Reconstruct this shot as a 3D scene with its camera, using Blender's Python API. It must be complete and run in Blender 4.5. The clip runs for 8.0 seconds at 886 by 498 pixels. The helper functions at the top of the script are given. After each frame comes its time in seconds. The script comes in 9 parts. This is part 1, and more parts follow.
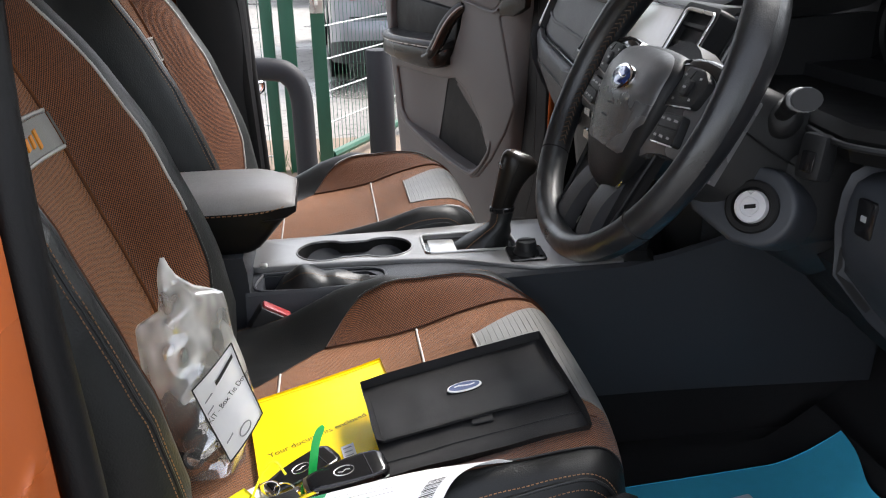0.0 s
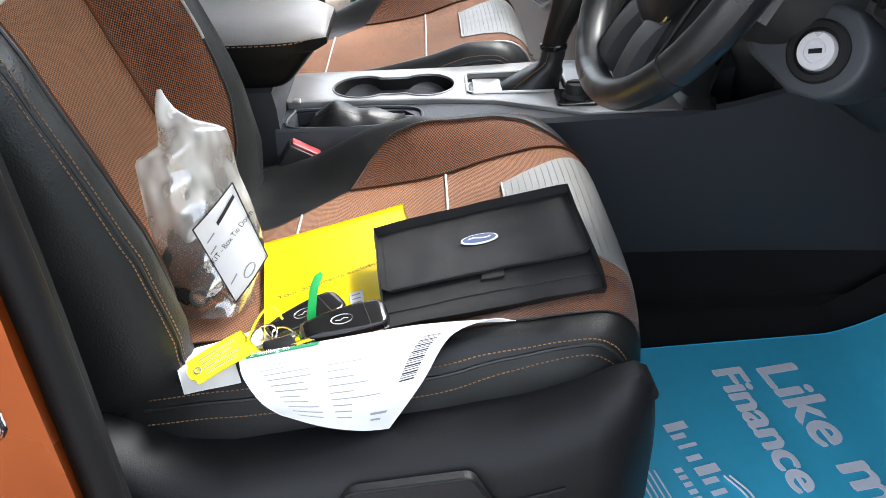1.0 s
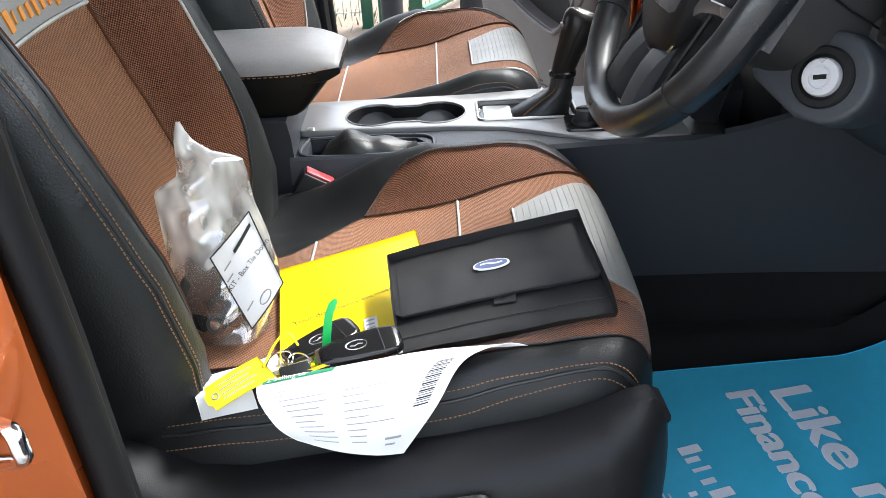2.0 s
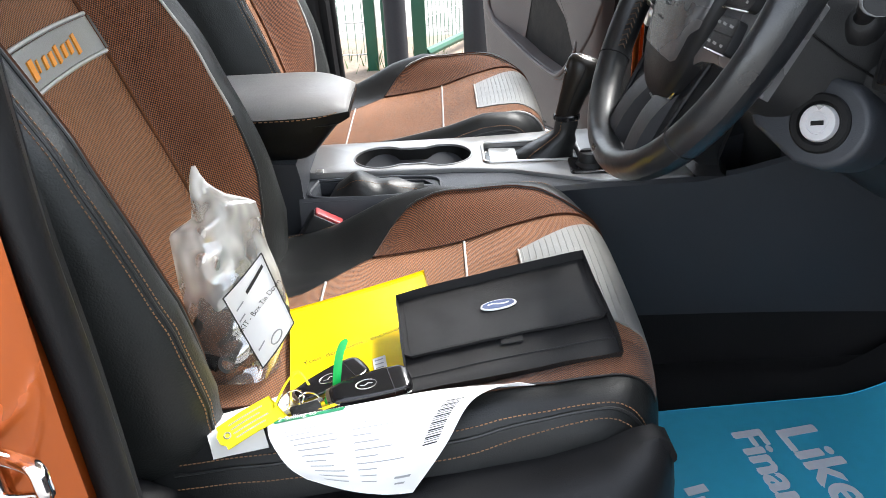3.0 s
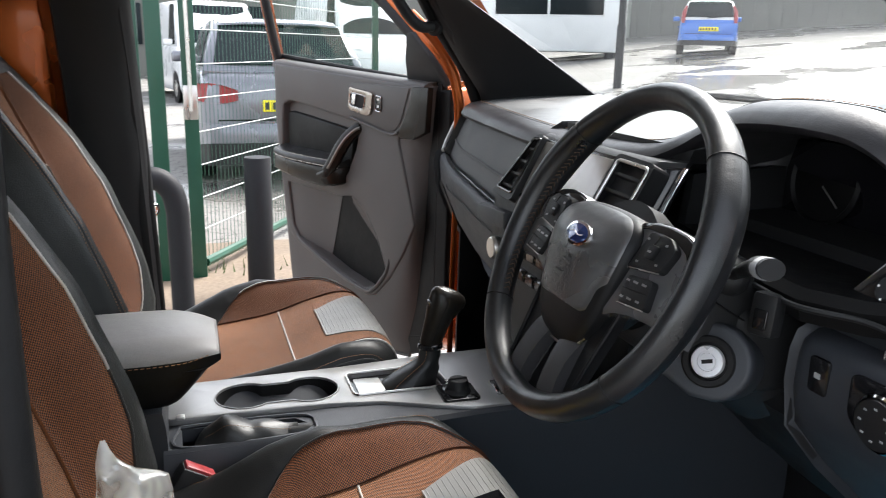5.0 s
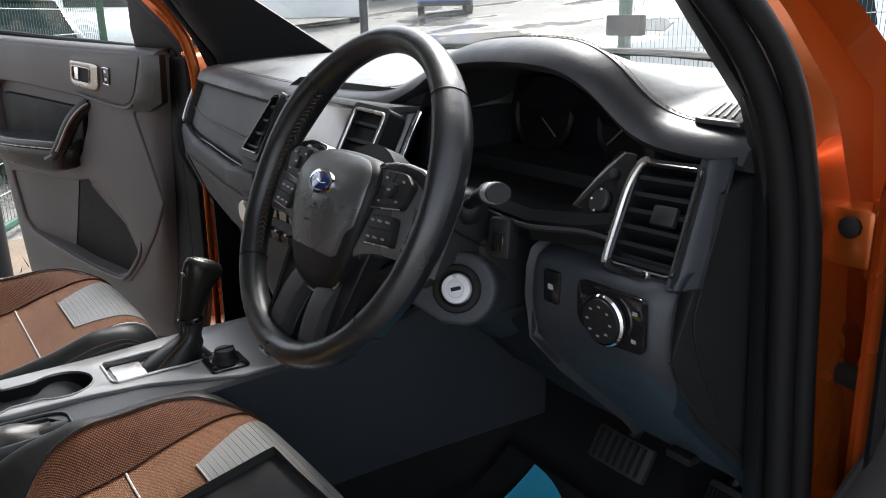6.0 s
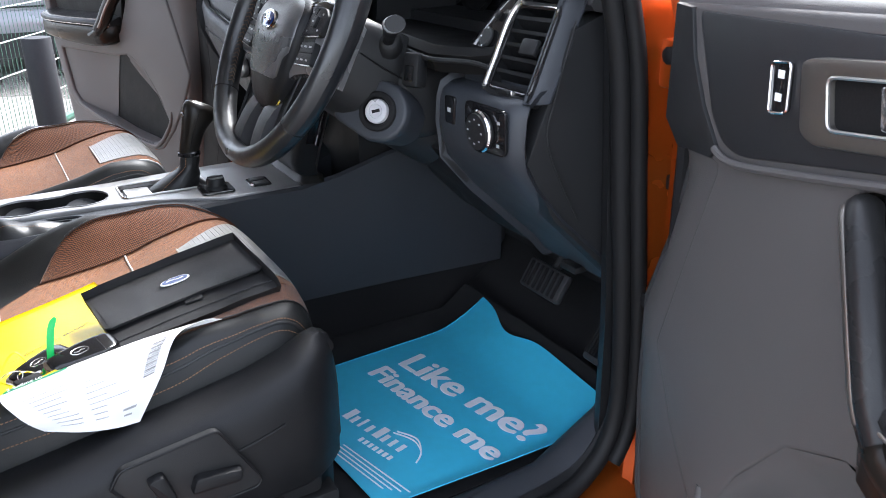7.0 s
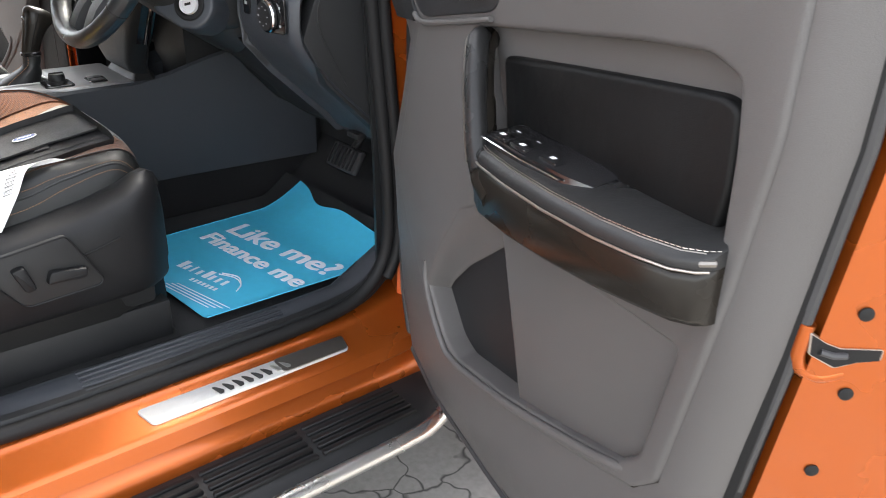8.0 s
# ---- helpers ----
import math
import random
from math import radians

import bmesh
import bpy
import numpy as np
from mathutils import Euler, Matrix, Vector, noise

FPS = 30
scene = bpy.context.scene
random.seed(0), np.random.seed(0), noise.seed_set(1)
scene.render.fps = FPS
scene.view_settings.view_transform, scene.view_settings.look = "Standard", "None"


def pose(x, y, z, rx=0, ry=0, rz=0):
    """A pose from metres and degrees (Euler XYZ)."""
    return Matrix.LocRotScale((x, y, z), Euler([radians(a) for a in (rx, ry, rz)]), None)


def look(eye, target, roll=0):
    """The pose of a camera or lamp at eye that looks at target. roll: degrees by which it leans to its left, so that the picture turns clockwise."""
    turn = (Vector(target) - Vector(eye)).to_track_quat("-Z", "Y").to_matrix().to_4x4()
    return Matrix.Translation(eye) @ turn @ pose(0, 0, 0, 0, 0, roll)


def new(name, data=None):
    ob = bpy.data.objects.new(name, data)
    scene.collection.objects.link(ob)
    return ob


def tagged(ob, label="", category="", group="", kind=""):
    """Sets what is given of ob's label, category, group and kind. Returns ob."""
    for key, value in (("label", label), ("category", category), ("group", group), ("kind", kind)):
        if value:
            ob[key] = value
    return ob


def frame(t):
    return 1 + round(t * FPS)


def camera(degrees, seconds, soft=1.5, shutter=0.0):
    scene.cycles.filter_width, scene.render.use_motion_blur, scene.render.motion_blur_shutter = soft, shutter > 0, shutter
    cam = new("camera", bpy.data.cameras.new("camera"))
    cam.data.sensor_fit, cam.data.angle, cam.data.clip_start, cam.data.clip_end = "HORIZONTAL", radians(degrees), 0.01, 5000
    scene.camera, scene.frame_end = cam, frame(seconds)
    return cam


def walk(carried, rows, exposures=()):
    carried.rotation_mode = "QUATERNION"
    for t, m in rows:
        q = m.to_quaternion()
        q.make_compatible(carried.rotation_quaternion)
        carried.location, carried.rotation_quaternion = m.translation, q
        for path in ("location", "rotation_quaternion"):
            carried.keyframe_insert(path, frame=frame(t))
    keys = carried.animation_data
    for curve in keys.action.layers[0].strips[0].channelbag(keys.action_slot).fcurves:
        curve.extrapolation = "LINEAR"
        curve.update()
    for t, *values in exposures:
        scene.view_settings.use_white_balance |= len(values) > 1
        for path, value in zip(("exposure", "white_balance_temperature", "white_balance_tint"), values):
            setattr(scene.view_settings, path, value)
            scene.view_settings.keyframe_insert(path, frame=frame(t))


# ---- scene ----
cam = camera(58.44, 8.0, 0.8, 0.12)
PATH = [
    (0, (1.2263, 0.0219, 1.3477), (-0.6201, 0.2735, 0.6213), -1.07),
    (0.5, (1.1685, 0.0883, 1.3301), (-0.5795, 0.1583, 0.3606), -0.87),
    (1, (1.1740, 0.1037, 1.3262), (-0.5084, 0.1166, 0.2449), -1.94),
    (2.5, (1.1890, 0.1038, 1.3411), (-0.5508, 0.0770, 0.3549), -3.31),
    (3, (1.1968, 0.0991, 1.3466), (-0.5652, 0.0790, 0.4005), -3.01),
    (3.5, (1.1993, 0.0904, 1.3544), (-0.5851, 0.0845, 0.4511), -2.18),
    (4, (1.1970, 0.0776, 1.3621), (-0.6298, 0.0962, 0.5483), -0.33),
    (4.2, (1.1982, 0.0630, 1.3767), (-0.6579, 0.1106, 0.6335), 0.57),
    (5.3, (1.1493, -0.0977, 1.4085), (-0.6032, 0.7466, 0.9440), 0.26),
    (5.5, (1.1514, -0.0909, 1.4080), (-0.5271, 0.8886, 0.9356), -0.41),
    (5.8, (1.1652, -0.0862, 1.3862), (-0.4184, 1.0289, 0.8838), -0.91),
    (6, (1.1799, -0.0551, 1.3861), (-0.3880, 1.0461, 0.8125), -1.22),
    (6.3, (1.2626, -0.0248, 1.3545), (-0.2920, 1.0227, 0.7023), -0.41),
    (6.5, (1.3361, -0.0131, 1.3444), (-0.2435, 0.9902, 0.6384), 0.10),
    (6.8, (1.4338, -0.0142, 1.3364), (-0.1647, 0.9180, 0.5962), -0.21),
    (7, (1.5005, -0.0367, 1.3282), (-0.0936, 0.9004, 0.5662), -0.51),
    (7.2, (1.5585, -0.0589, 1.3213), (0.0145, 0.8985, 0.5471), -0.86),
    (7.5, (1.7196, -0.1026, 1.2953), (0.2464, 0.9704, 0.4715), -0.20),
    (7.7, (1.8023, -0.1253, 1.2939), (0.3834, 1.0123, 0.4560), 0.78),
    (8, (1.9144, -0.1529, 1.2978), (0.5417, 1.0293, 0.4506), 1.78),
]
walk(cam, [(t, look(eye, target, roll)) for t, eye, target, roll in PATH], [(0, 2.05, 6500, 12), (0.5, 2.27, 6350, 10), (1.0, 2.70, 6300, 10), (2.5, 2.72, 6250, 9), (3.5, 2.72, 6500, 10), (4.2, 2.72, 6500, 10), (5.4, 1.85, 6500, 10), (6.0, 1.85, 6450, 10), (6.6, 2.55, 6050, 13), (7.2, 2.85, 6100, 11), (7.5, 2.95, 6300, 10), (8, 3.15, 6800, 10)])

# ---- light ----
world = bpy.data.worlds.new("sky")
scene.world = world
world.use_nodes = True
wn = world.node_tree.nodes
sky = wn.new("ShaderNodeTexSky")
sky.sky_type = "NISHITA"
sky.sun_disc = False
sky.sun_elevation = radians(47)
sky.sun_rotation = radians(-33)
sky.air_density, sky.dust_density, sky.ozone_density = 1.0, 2.0, 1.0
hsv = wn.new("ShaderNodeHueSaturation")
hsv.inputs["Saturation"].default_value = 0.32
world.node_tree.links.new(sky.outputs[0], hsv.inputs["Color"])
world.node_tree.links.new(hsv.outputs[0], wn["Background"].inputs["Color"])
wn["Background"].inputs["Strength"].default_value = 0.15
sun = new("sun", bpy.data.lights.new("sun", "SUN"))
sun.data.energy, sun.data.angle, sun.data.color = 2.3, radians(25), (1.0, 0.97, 0.93)
sun.matrix_world = look((-1.7, 2.6, 3.7), (0, 0, 0))


# ---- materials ----
def material(name, color, rough=0.5, metal=0.0, bump=0.0, size=200.0, var=0.15, big=6.0, coat=0.0, spec=0.5, sheen=0.0, detail=4.0, rvar=0.08):
    """A principled surface with two scales of colour variation, fine relief and uneven gloss."""
    m = bpy.data.materials.new(name)
    m.use_nodes = True
    n, l = m.node_tree.nodes, m.node_tree.links
    p = n["Principled BSDF"]
    p.inputs["Metallic"].default_value = metal
    p.inputs["Specular IOR Level"].default_value = spec
    p.inputs["Coat Weight"].default_value = coat
    p.inputs["Coat Roughness"].default_value = 0.06
    p.inputs["Sheen Weight"].default_value = sheen
    tc = n.new("ShaderNodeTexCoord")
    fine, coarse = n.new("ShaderNodeTexNoise"), n.new("ShaderNodeTexNoise")
    fine.inputs["Scale"].default_value, fine.inputs["Detail"].default_value = size, detail
    coarse.inputs["Scale"].default_value, coarse.inputs["Detail"].default_value = big, 5.0
    for t in (fine, coarse):
        l.new(tc.outputs["Object"], t.inputs["Vector"])
    add = n.new("ShaderNodeMath")
    add.operation = "ADD"
    l.new(fine.outputs["Fac"], add.inputs[0])
    l.new(coarse.outputs["Fac"], add.inputs[1])
    ramp = n.new("ShaderNodeMapRange")
    ramp.inputs["From Min"].default_value, ramp.inputs["From Max"].default_value = 0.6, 1.4
    ramp.inputs["To Min"].default_value, ramp.inputs["To Max"].default_value = 1 - var, 1 + var
    l.new(add.outputs[0], ramp.inputs["Value"])
    mul = n.new("ShaderNodeVectorMath")
    mul.operation = "SCALE"
    mul.inputs[0].default_value = color
    l.new(ramp.outputs[0], mul.inputs["Scale"])
    l.new(mul.outputs[0], p.inputs["Base Color"])
    rr = n.new("ShaderNodeMapRange")
    rr.inputs["From Min"].default_value, rr.inputs["From Max"].default_value = 0.3, 0.7
    rr.inputs["To Min"].default_value, rr.inputs["To Max"].default_value = max(rough - rvar, 0.02), min(rough + rvar, 1)
    l.new(coarse.outputs["Fac"], rr.inputs["Value"])
    l.new(rr.outputs[0], p.inputs["Roughness"])
    if bump:
        b = n.new("ShaderNodeBump")
        b.inputs["Strength"].default_value, b.inputs["Distance"].default_value = bump, 0.0008
        l.new(fine.outputs["Fac"], b.inputs["Height"])
        l.new(b.outputs[0], p.inputs["Normal"])
    return m


def leather(name, color, rough=0.42, grain=550.0, spec=0.28, crease=0.35, pebble=0.35):
    """Grained hide: cells pressed into the surface, soft creases, worn gloss."""
    m = material(name, color, rough, 0, 0, grain, 0.18, 9.0, 0, spec, rvar=0.1)
    n, l = m.node_tree.nodes, m.node_tree.links
    tc = next(k for k in n if k.type == "TEX_COORD")
    v, w = n.new("ShaderNodeTexVoronoi"), n.new("ShaderNodeTexNoise")
    v.feature = "DISTANCE_TO_EDGE"
    v.inputs["Scale"].default_value = grain
    w.inputs["Scale"].default_value, w.inputs["Detail"].default_value = 28.0, 6.0
    if crease > 0.5:
        w.noise_type = "RIDGED_MULTIFRACTAL"
        w.inputs["Scale"].default_value, w.inputs["Detail"].default_value, w.inputs["Distortion"].default_value = 20.0, 5.0, 0.6
    l.new(tc.outputs["Object"], v.inputs["Vector"])
    l.new(tc.outputs["Object"], w.inputs["Vector"])
    b1, b2 = n.new("ShaderNodeBump"), n.new("ShaderNodeBump")
    b1.inputs["Strength"].default_value, b1.inputs["Distance"].default_value = pebble, 0.0005
    b2.inputs["Strength"].default_value, b2.inputs["Distance"].default_value = min(crease, 0.5), 0.004 if crease <= 0.5 else 0.0022
    l.new(v.outputs["Distance"], b1.inputs["Height"])
    l.new(w.outputs["Fac"], b2.inputs["Height"])
    l.new(b2.outputs[0], b1.inputs["Normal"])
    l.new(b1.outputs[0], n["Principled BSDF"].inputs["Normal"])
    return m


def weave(name, light, dark, share, scale=900.0):
    """Woven cloth of two threads: fine checks of a light and a dark yarn."""
    m = bpy.data.materials.new(name)
    m.use_nodes = True
    n, l = m.node_tree.nodes, m.node_tree.links
    p = n["Principled BSDF"]
    p.inputs["Roughness"].default_value = 0.85
    p.inputs["Sheen Weight"].default_value = 0.15
    p.inputs["Specular IOR Level"].default_value = 0.25
    tc, uv = n.new("ShaderNodeTexCoord"), n.new("ShaderNodeUVMap")
    uv.uv_map = "weave"
    sep = n.new("ShaderNodeSeparateXYZ")
    l.new(uv.outputs[0], sep.inputs[0])
    waves = []
    for k, f in (("X", 1.0), ("Y", 1.0)):
        s, a = n.new("ShaderNodeMath"), n.new("ShaderNodeMath")
        a.operation, s.operation = "MULTIPLY", "SINE"
        a.inputs[1].default_value = scale * f
        l.new(sep.outputs[k], a.inputs[0])
        l.new(a.outputs[0], s.inputs[0])
        waves.append(s)
    mul = n.new("ShaderNodeMath")
    mul.operation = "MULTIPLY"
    l.new(waves[0].outputs[0], mul.inputs[0])
    l.new(waves[1].outputs[0], mul.inputs[1])
    noise_f, noise_b = n.new("ShaderNodeTexNoise"), n.new("ShaderNodeTexNoise")
    noise_f.inputs["Scale"].default_value, noise_b.inputs["Scale"].default_value = 400.0, 7.0
    l.new(tc.outputs["Object"], noise_f.inputs["Vector"])
    l.new(tc.outputs["Object"], noise_b.inputs["Vector"])
    jit = n.new("ShaderNodeMath")
    jit.operation = "MULTIPLY_ADD"
    jit.inputs[1].default_value = 0.3
    l.new(noise_f.outputs["Fac"], jit.inputs[0])
    l.new(mul.outputs[0], jit.inputs[2])
    ramp = n.new("ShaderNodeMapRange")
    ramp.inputs["From Min"].default_value, ramp.inputs["From Max"].default_value = 0.15 + 0.9 * (0.5 - share) - 0.26, 0.15 + 0.9 * (0.5 - share) + 0.26
    l.new(jit.outputs[0], ramp.inputs["Value"])
    mix = n.new("ShaderNodeMix")
    mix.data_type = "RGBA"
    mix.inputs["A"].default_value, mix.inputs["B"].default_value = (*dark, 1), (*light, 1)
    l.new(ramp.outputs[0], mix.inputs["Factor"])
    soil = n.new("ShaderNodeMapRange")
    soil.inputs["From Min"].default_value, soil.inputs["From Max"].default_value = 0.3, 0.7
    soil.inputs["To Min"].default_value, soil.inputs["To Max"].default_value = 0.86, 1.1
    l.new(noise_b.outputs["Fac"], soil.inputs["Value"])
    sc = n.new("ShaderNodeVectorMath")
    sc.operation = "SCALE"
    l.new(mix.outputs["Result"], sc.inputs[0])
    l.new(soil.outputs[0], sc.inputs["Scale"])
    l.new(sc.outputs[0], p.inputs["Base Color"])
    b = n.new("ShaderNodeBump")
    b.inputs["Strength"].default_value, b.inputs["Distance"].default_value = 0.6, 0.0006
    l.new(mul.outputs[0], b.inputs["Height"])
    l.new(b.outputs[0], p.inputs["Normal"])
    return m


def clear(name, tint=(1, 1, 1), gloss=0.12, rough=0.02, haze=0.0, power=4.0):
    """A thin clear pane or film: mostly see-through, with a mirror sheen that grows at grazing angles."""
    m = bpy.data.materials.new(name)
    m.use_nodes = True
    n, l = m.node_tree.nodes, m.node_tree.links
    n.remove(n["Principled BSDF"])
    t, g, mix, fr = n.new("ShaderNodeBsdfTransparent"), n.new("ShaderNodeBsdfGlossy"), n.new("ShaderNodeMixShader"), n.new("ShaderNodeLayerWeight")
    t.inputs["Color"].default_value = (*tint, 1)
    g.inputs["Roughness"].default_value = rough
    fr.inputs["Blend"].default_value = 0.5
    steep = n.new("ShaderNodeMath")
    steep.operation = "POWER"
    steep.inputs[1].default_value = power
    add = n.new("ShaderNodeMath")
    add.operation = "ADD"
    add.inputs[1].default_value = gloss
    add.use_clamp = True
    l.new(fr.outputs["Facing"], steep.inputs[0])
    l.new(steep.outputs[0], add.inputs[0])
    l.new(add.outputs[0], mix.inputs["Fac"])
    l.new(t.outputs[0], mix.inputs[1])
    l.new(g.outputs[0], mix.inputs[2])
    out = mix
    if haze:
        tr, out = n.new("ShaderNodeBsdfTranslucent"), n.new("ShaderNodeMixShader")
        df, both = n.new("ShaderNodeBsdfDiffuse"), n.new("ShaderNodeMixShader")
        for k in (tr, df):
            k.inputs["Color"].default_value = (0.82, 0.83, 0.80, 1)
        l.new(tr.outputs[0], both.inputs[1])
        l.new(df.outputs[0], both.inputs[2])
        cloud, amount = n.new("ShaderNodeTexNoise"), n.new("ShaderNodeMapRange")
        cloud.inputs["Scale"].default_value, cloud.inputs["Detail"].default_value = 5.0, 1.0
        amount.inputs["From Min"].default_value, amount.inputs["From Max"].default_value = 0.35, 0.7
        amount.inputs["To Min"].default_value, amount.inputs["To Max"].default_value = haze * 0.3, haze * 1.7
        l.new(cloud.outputs["Fac"], amount.inputs["Value"])
        co, axes, rise, worn = n.new("ShaderNodeTexCoord"), n.new("ShaderNodeSeparateXYZ"), n.new("ShaderNodeMapRange"), n.new("ShaderNodeMath")
        rise.inputs["From Min"].default_value, rise.inputs["From Max"].default_value = 0.30, 0.60
        rise.inputs["To Min"].default_value, rise.inputs["To Max"].default_value = 0.22, 1.15
        worn.operation = "MULTIPLY"
        l.new(co.outputs["Generated"], axes.inputs[0])
        l.new(axes.outputs["Z"], rise.inputs["Value"])
        l.new(amount.outputs[0], worn.inputs[0])
        l.new(rise.outputs[0], worn.inputs[1])
        l.new(worn.outputs[0], out.inputs["Fac"])
        l.new(mix.outputs[0], out.inputs[1])
        l.new(both.outputs[0], out.inputs[2])
    l.new(out.outputs[0], n["Material Output"].inputs["Surface"])
    return m


LEATHER = leather("black_leather", (0.0105, 0.0116, 0.0122), 0.43, spec=0.5)
LEATHER_WORN = leather("worn_black_leather", (0.0088, 0.0096, 0.0100), 0.44, 340.0, 0.34, 0.8, 0.6)
# the cushion's leather again, lightened for the light on the backrest
BACK_LEATHER = leather("grained_backrest_leather", (0.0125, 0.0142, 0.0140), 0.44, 300.0, 0.42, 0.35, 0.8)
RIM_LEATHER = leather("rim_leather", (0.0100, 0.0112, 0.0128), 0.33, 420.0, 0.62)
BROW = leather("brow_leather", (0.022, 0.021, 0.024), 0.42, 420.0, 0.6)
PAD = leather("dash_pad", (0.052, 0.053, 0.055), 0.42, 420.0, 0.9)
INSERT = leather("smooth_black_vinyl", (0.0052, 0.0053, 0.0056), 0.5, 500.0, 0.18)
HUB_PAD = leather("airbag_vinyl", (0.052, 0.053, 0.056), 0.32, 700.0, 0.85)
# black leather made pale grey: the lid's sky sheen is in this colour
ARM_SHEEN = leather("armrest_leather", (0.30, 0.290, 0.285), 0.38, 600.0)
DOOR_ARM = leather("door_armrest_leather", (0.018, 0.018, 0.0185), 0.34, 600.0)
CLOTH = weave("brown_weave", (0.290, 0.116, 0.045), (0.040, 0.021, 0.013), 0.56, 1750.0)
CLOTH_SIDE = weave("dark_brown_weave", (0.225, 0.080, 0.030), (0.017, 0.010, 0.008), 0.40, 1650.0)
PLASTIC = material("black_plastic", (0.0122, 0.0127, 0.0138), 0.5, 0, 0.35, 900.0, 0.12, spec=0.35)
PLASTIC_BLUE = material("slate_plastic", (0.033, 0.0365, 0.043), 0.48, 0, 0.4, 800.0, 0.1, spec=0.38)
SHIELD = material("charcoal_plastic", (0.0085, 0.0088, 0.0098), 0.44, 0, 0.4, 800.0, 0.1, spec=0.22)
SPOKE = material("satin_spoke_plastic", (0.13, 0.132, 0.136), 0.27, 0.4, 0.1, 900.0, 0.08, spec=0.6)
UPPER = material("door_upper_plastic", (0.019, 0.0195, 0.0215), 0.38, 0, 0.35, 800.0, 0.1, spec=0.5)
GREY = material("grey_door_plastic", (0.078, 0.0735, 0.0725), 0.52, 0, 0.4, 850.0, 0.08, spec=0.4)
GREY_DARK = material("dark_grey_plastic", (0.028, 0.028, 0.030), 0.5, 0, 0.35, 850.0, 0.1)
GLOSS = material("gloss_black", (0.010, 0.010, 0.011), 0.13, 0, 0, 100.0, 0.1, spec=0.6)
SILVER = material("silver_plastic", (0.28, 0.28, 0.28), 0.36, 0.55, 0.12, 1200.0, 0.06)
SATIN = material("satin_metal", (0.55, 0.54, 0.52), 0.28, 0.9, 0.05, 700.0, 0.06)
CHROME = material("chrome", (0.85, 0.85, 0.86), 0.08, 1.0, 0, 100.0, 0.04, rvar=0.04)
ORANGE = material("orange_paint", (0.375, 0.081, 0.0105), 0.28, 0.64, 0.04, 2500.0, 0.08, 3.0, 0.35)
RUBBER = material("rubber_seal", (0.007, 0.007, 0.0075), 0.6, 0, 0.3, 400.0, 0.15, spec=0.25)
CARPET = material("black_carpet", (0.013, 0.013, 0.014), 0.95, 0, 1.0, 700.0, 0.35, spec=0.1, sheen=0.1)
PIPING = material("silver_piping", (0.40, 0.39, 0.37), 0.45, 0.1, 0.3, 600.0, 0.12)
PATCH = material("silver_vinyl", (0.25, 0.248, 0.235), 0.42, 0.15, 0.3, 500.0, 0.08)
LACE = material("dark_lacing_thread", (0.085, 0.055, 0.036), 0.8, 0, 0.2, 900.0, 0.2)
THREAD = material("orange_thread", (0.26, 0.135, 0.065), 0.8, 0, 0.2, 900.0, 0.2)
HEADLINER = material("headliner", (0.60, 0.585, 0.56), 0.95, 0, 0.5, 500.0, 0.06, spec=0.1)
EMBLEM_O = material("orange_emblem", (0.75, 0.27, 0.02), 0.45, 0, 0.1, 300.0, 0.1)
RED = material("red_plastic", (0.30, 0.03, 0.035), 0.35, 0, 0, 200.0, 0.08)
WHITE = material("white_print", (0.85, 0.85, 0.85), 0.6, 0, 0, 200.0, 0.04)
PAPER = material("white_paper", (0.78, 0.78, 0.78), 0.75, 0, 0.1, 60.0, 0.04, 12.0)
PAPER_BLUE = material("blue_paper", (0.062, 0.50, 0.74), 0.42, 0, 0.08, 60.0, 0.06, 10.0)
TXT_LILAC = material("lilac_print", (0.84, 0.87, 0.95), 0.6, 0, 0, 100.0, 0.04)
YELLOW = material("yellow_envelope", (0.90, 0.66, 0.0), 0.35, 0, 0.06, 80.0, 0.03, 8.0)
YELLOW_TAG = material("yellow_tag", (0.92, 0.80, 0.02), 0.4, 0, 0, 80.0, 0.05)
INK = material("black_ink", (0.02, 0.02, 0.02), 0.6, 0, 0, 100.0, 0.1)
INK_GREY = material("grey_ink", (0.30, 0.31, 0.32), 0.7, 0, 0, 100.0, 0.1)
INK_GREEN = material("green_ink", (0.02, 0.22, 0.10), 0.6, 0, 0, 100.0, 0.1)
PALE_GREEN = material("pale_green_ink", (0.60, 0.72, 0.62), 0.7, 0, 0, 100.0, 0.06)
GREEN_TIE = material("green_cable_tie", (0.01, 0.50, 0.10), 0.35, 0, 0, 100.0, 0.06)
NYLON = material("black_nylon", (0.011, 0.011, 0.012), 0.62, 0, 0.6, 1400.0, 0.2, 14.0)
BADGE_BLUE = material("blue_badge", (0.02, 0.045, 0.16), 0.2, 0.3, 0, 100.0, 0.05, coat=0.6)
BADGE_PRINT = material("blue_print", (0.10, 0.13, 0.25), 0.6, 0, 0, 100.0, 0.05)
SCREEN = material("dark_screen", (0.008, 0.008, 0.010), 0.10, 0, 0, 100.0, 0.05, spec=0.7)
# the screen's sky reflection painted as a pale base colour
SCREEN_GLARE = material("screen_glare", (0.30, 0.28, 0.26), 0.16, 0.35, 0, 100.0, 0.05, spec=0.7)
FILM = clear("clear_film", (0.97, 0.98, 0.96), 0.36, 0.05, 0.46)
GLASS = clear("window_glass", (0.93, 0.96, 0.95), 0.035, power=5.0)
ALU = material("brushed_alu", (0.72, 0.72, 0.71), 0.42, 0.6, 0.2, 1500.0, 0.05)
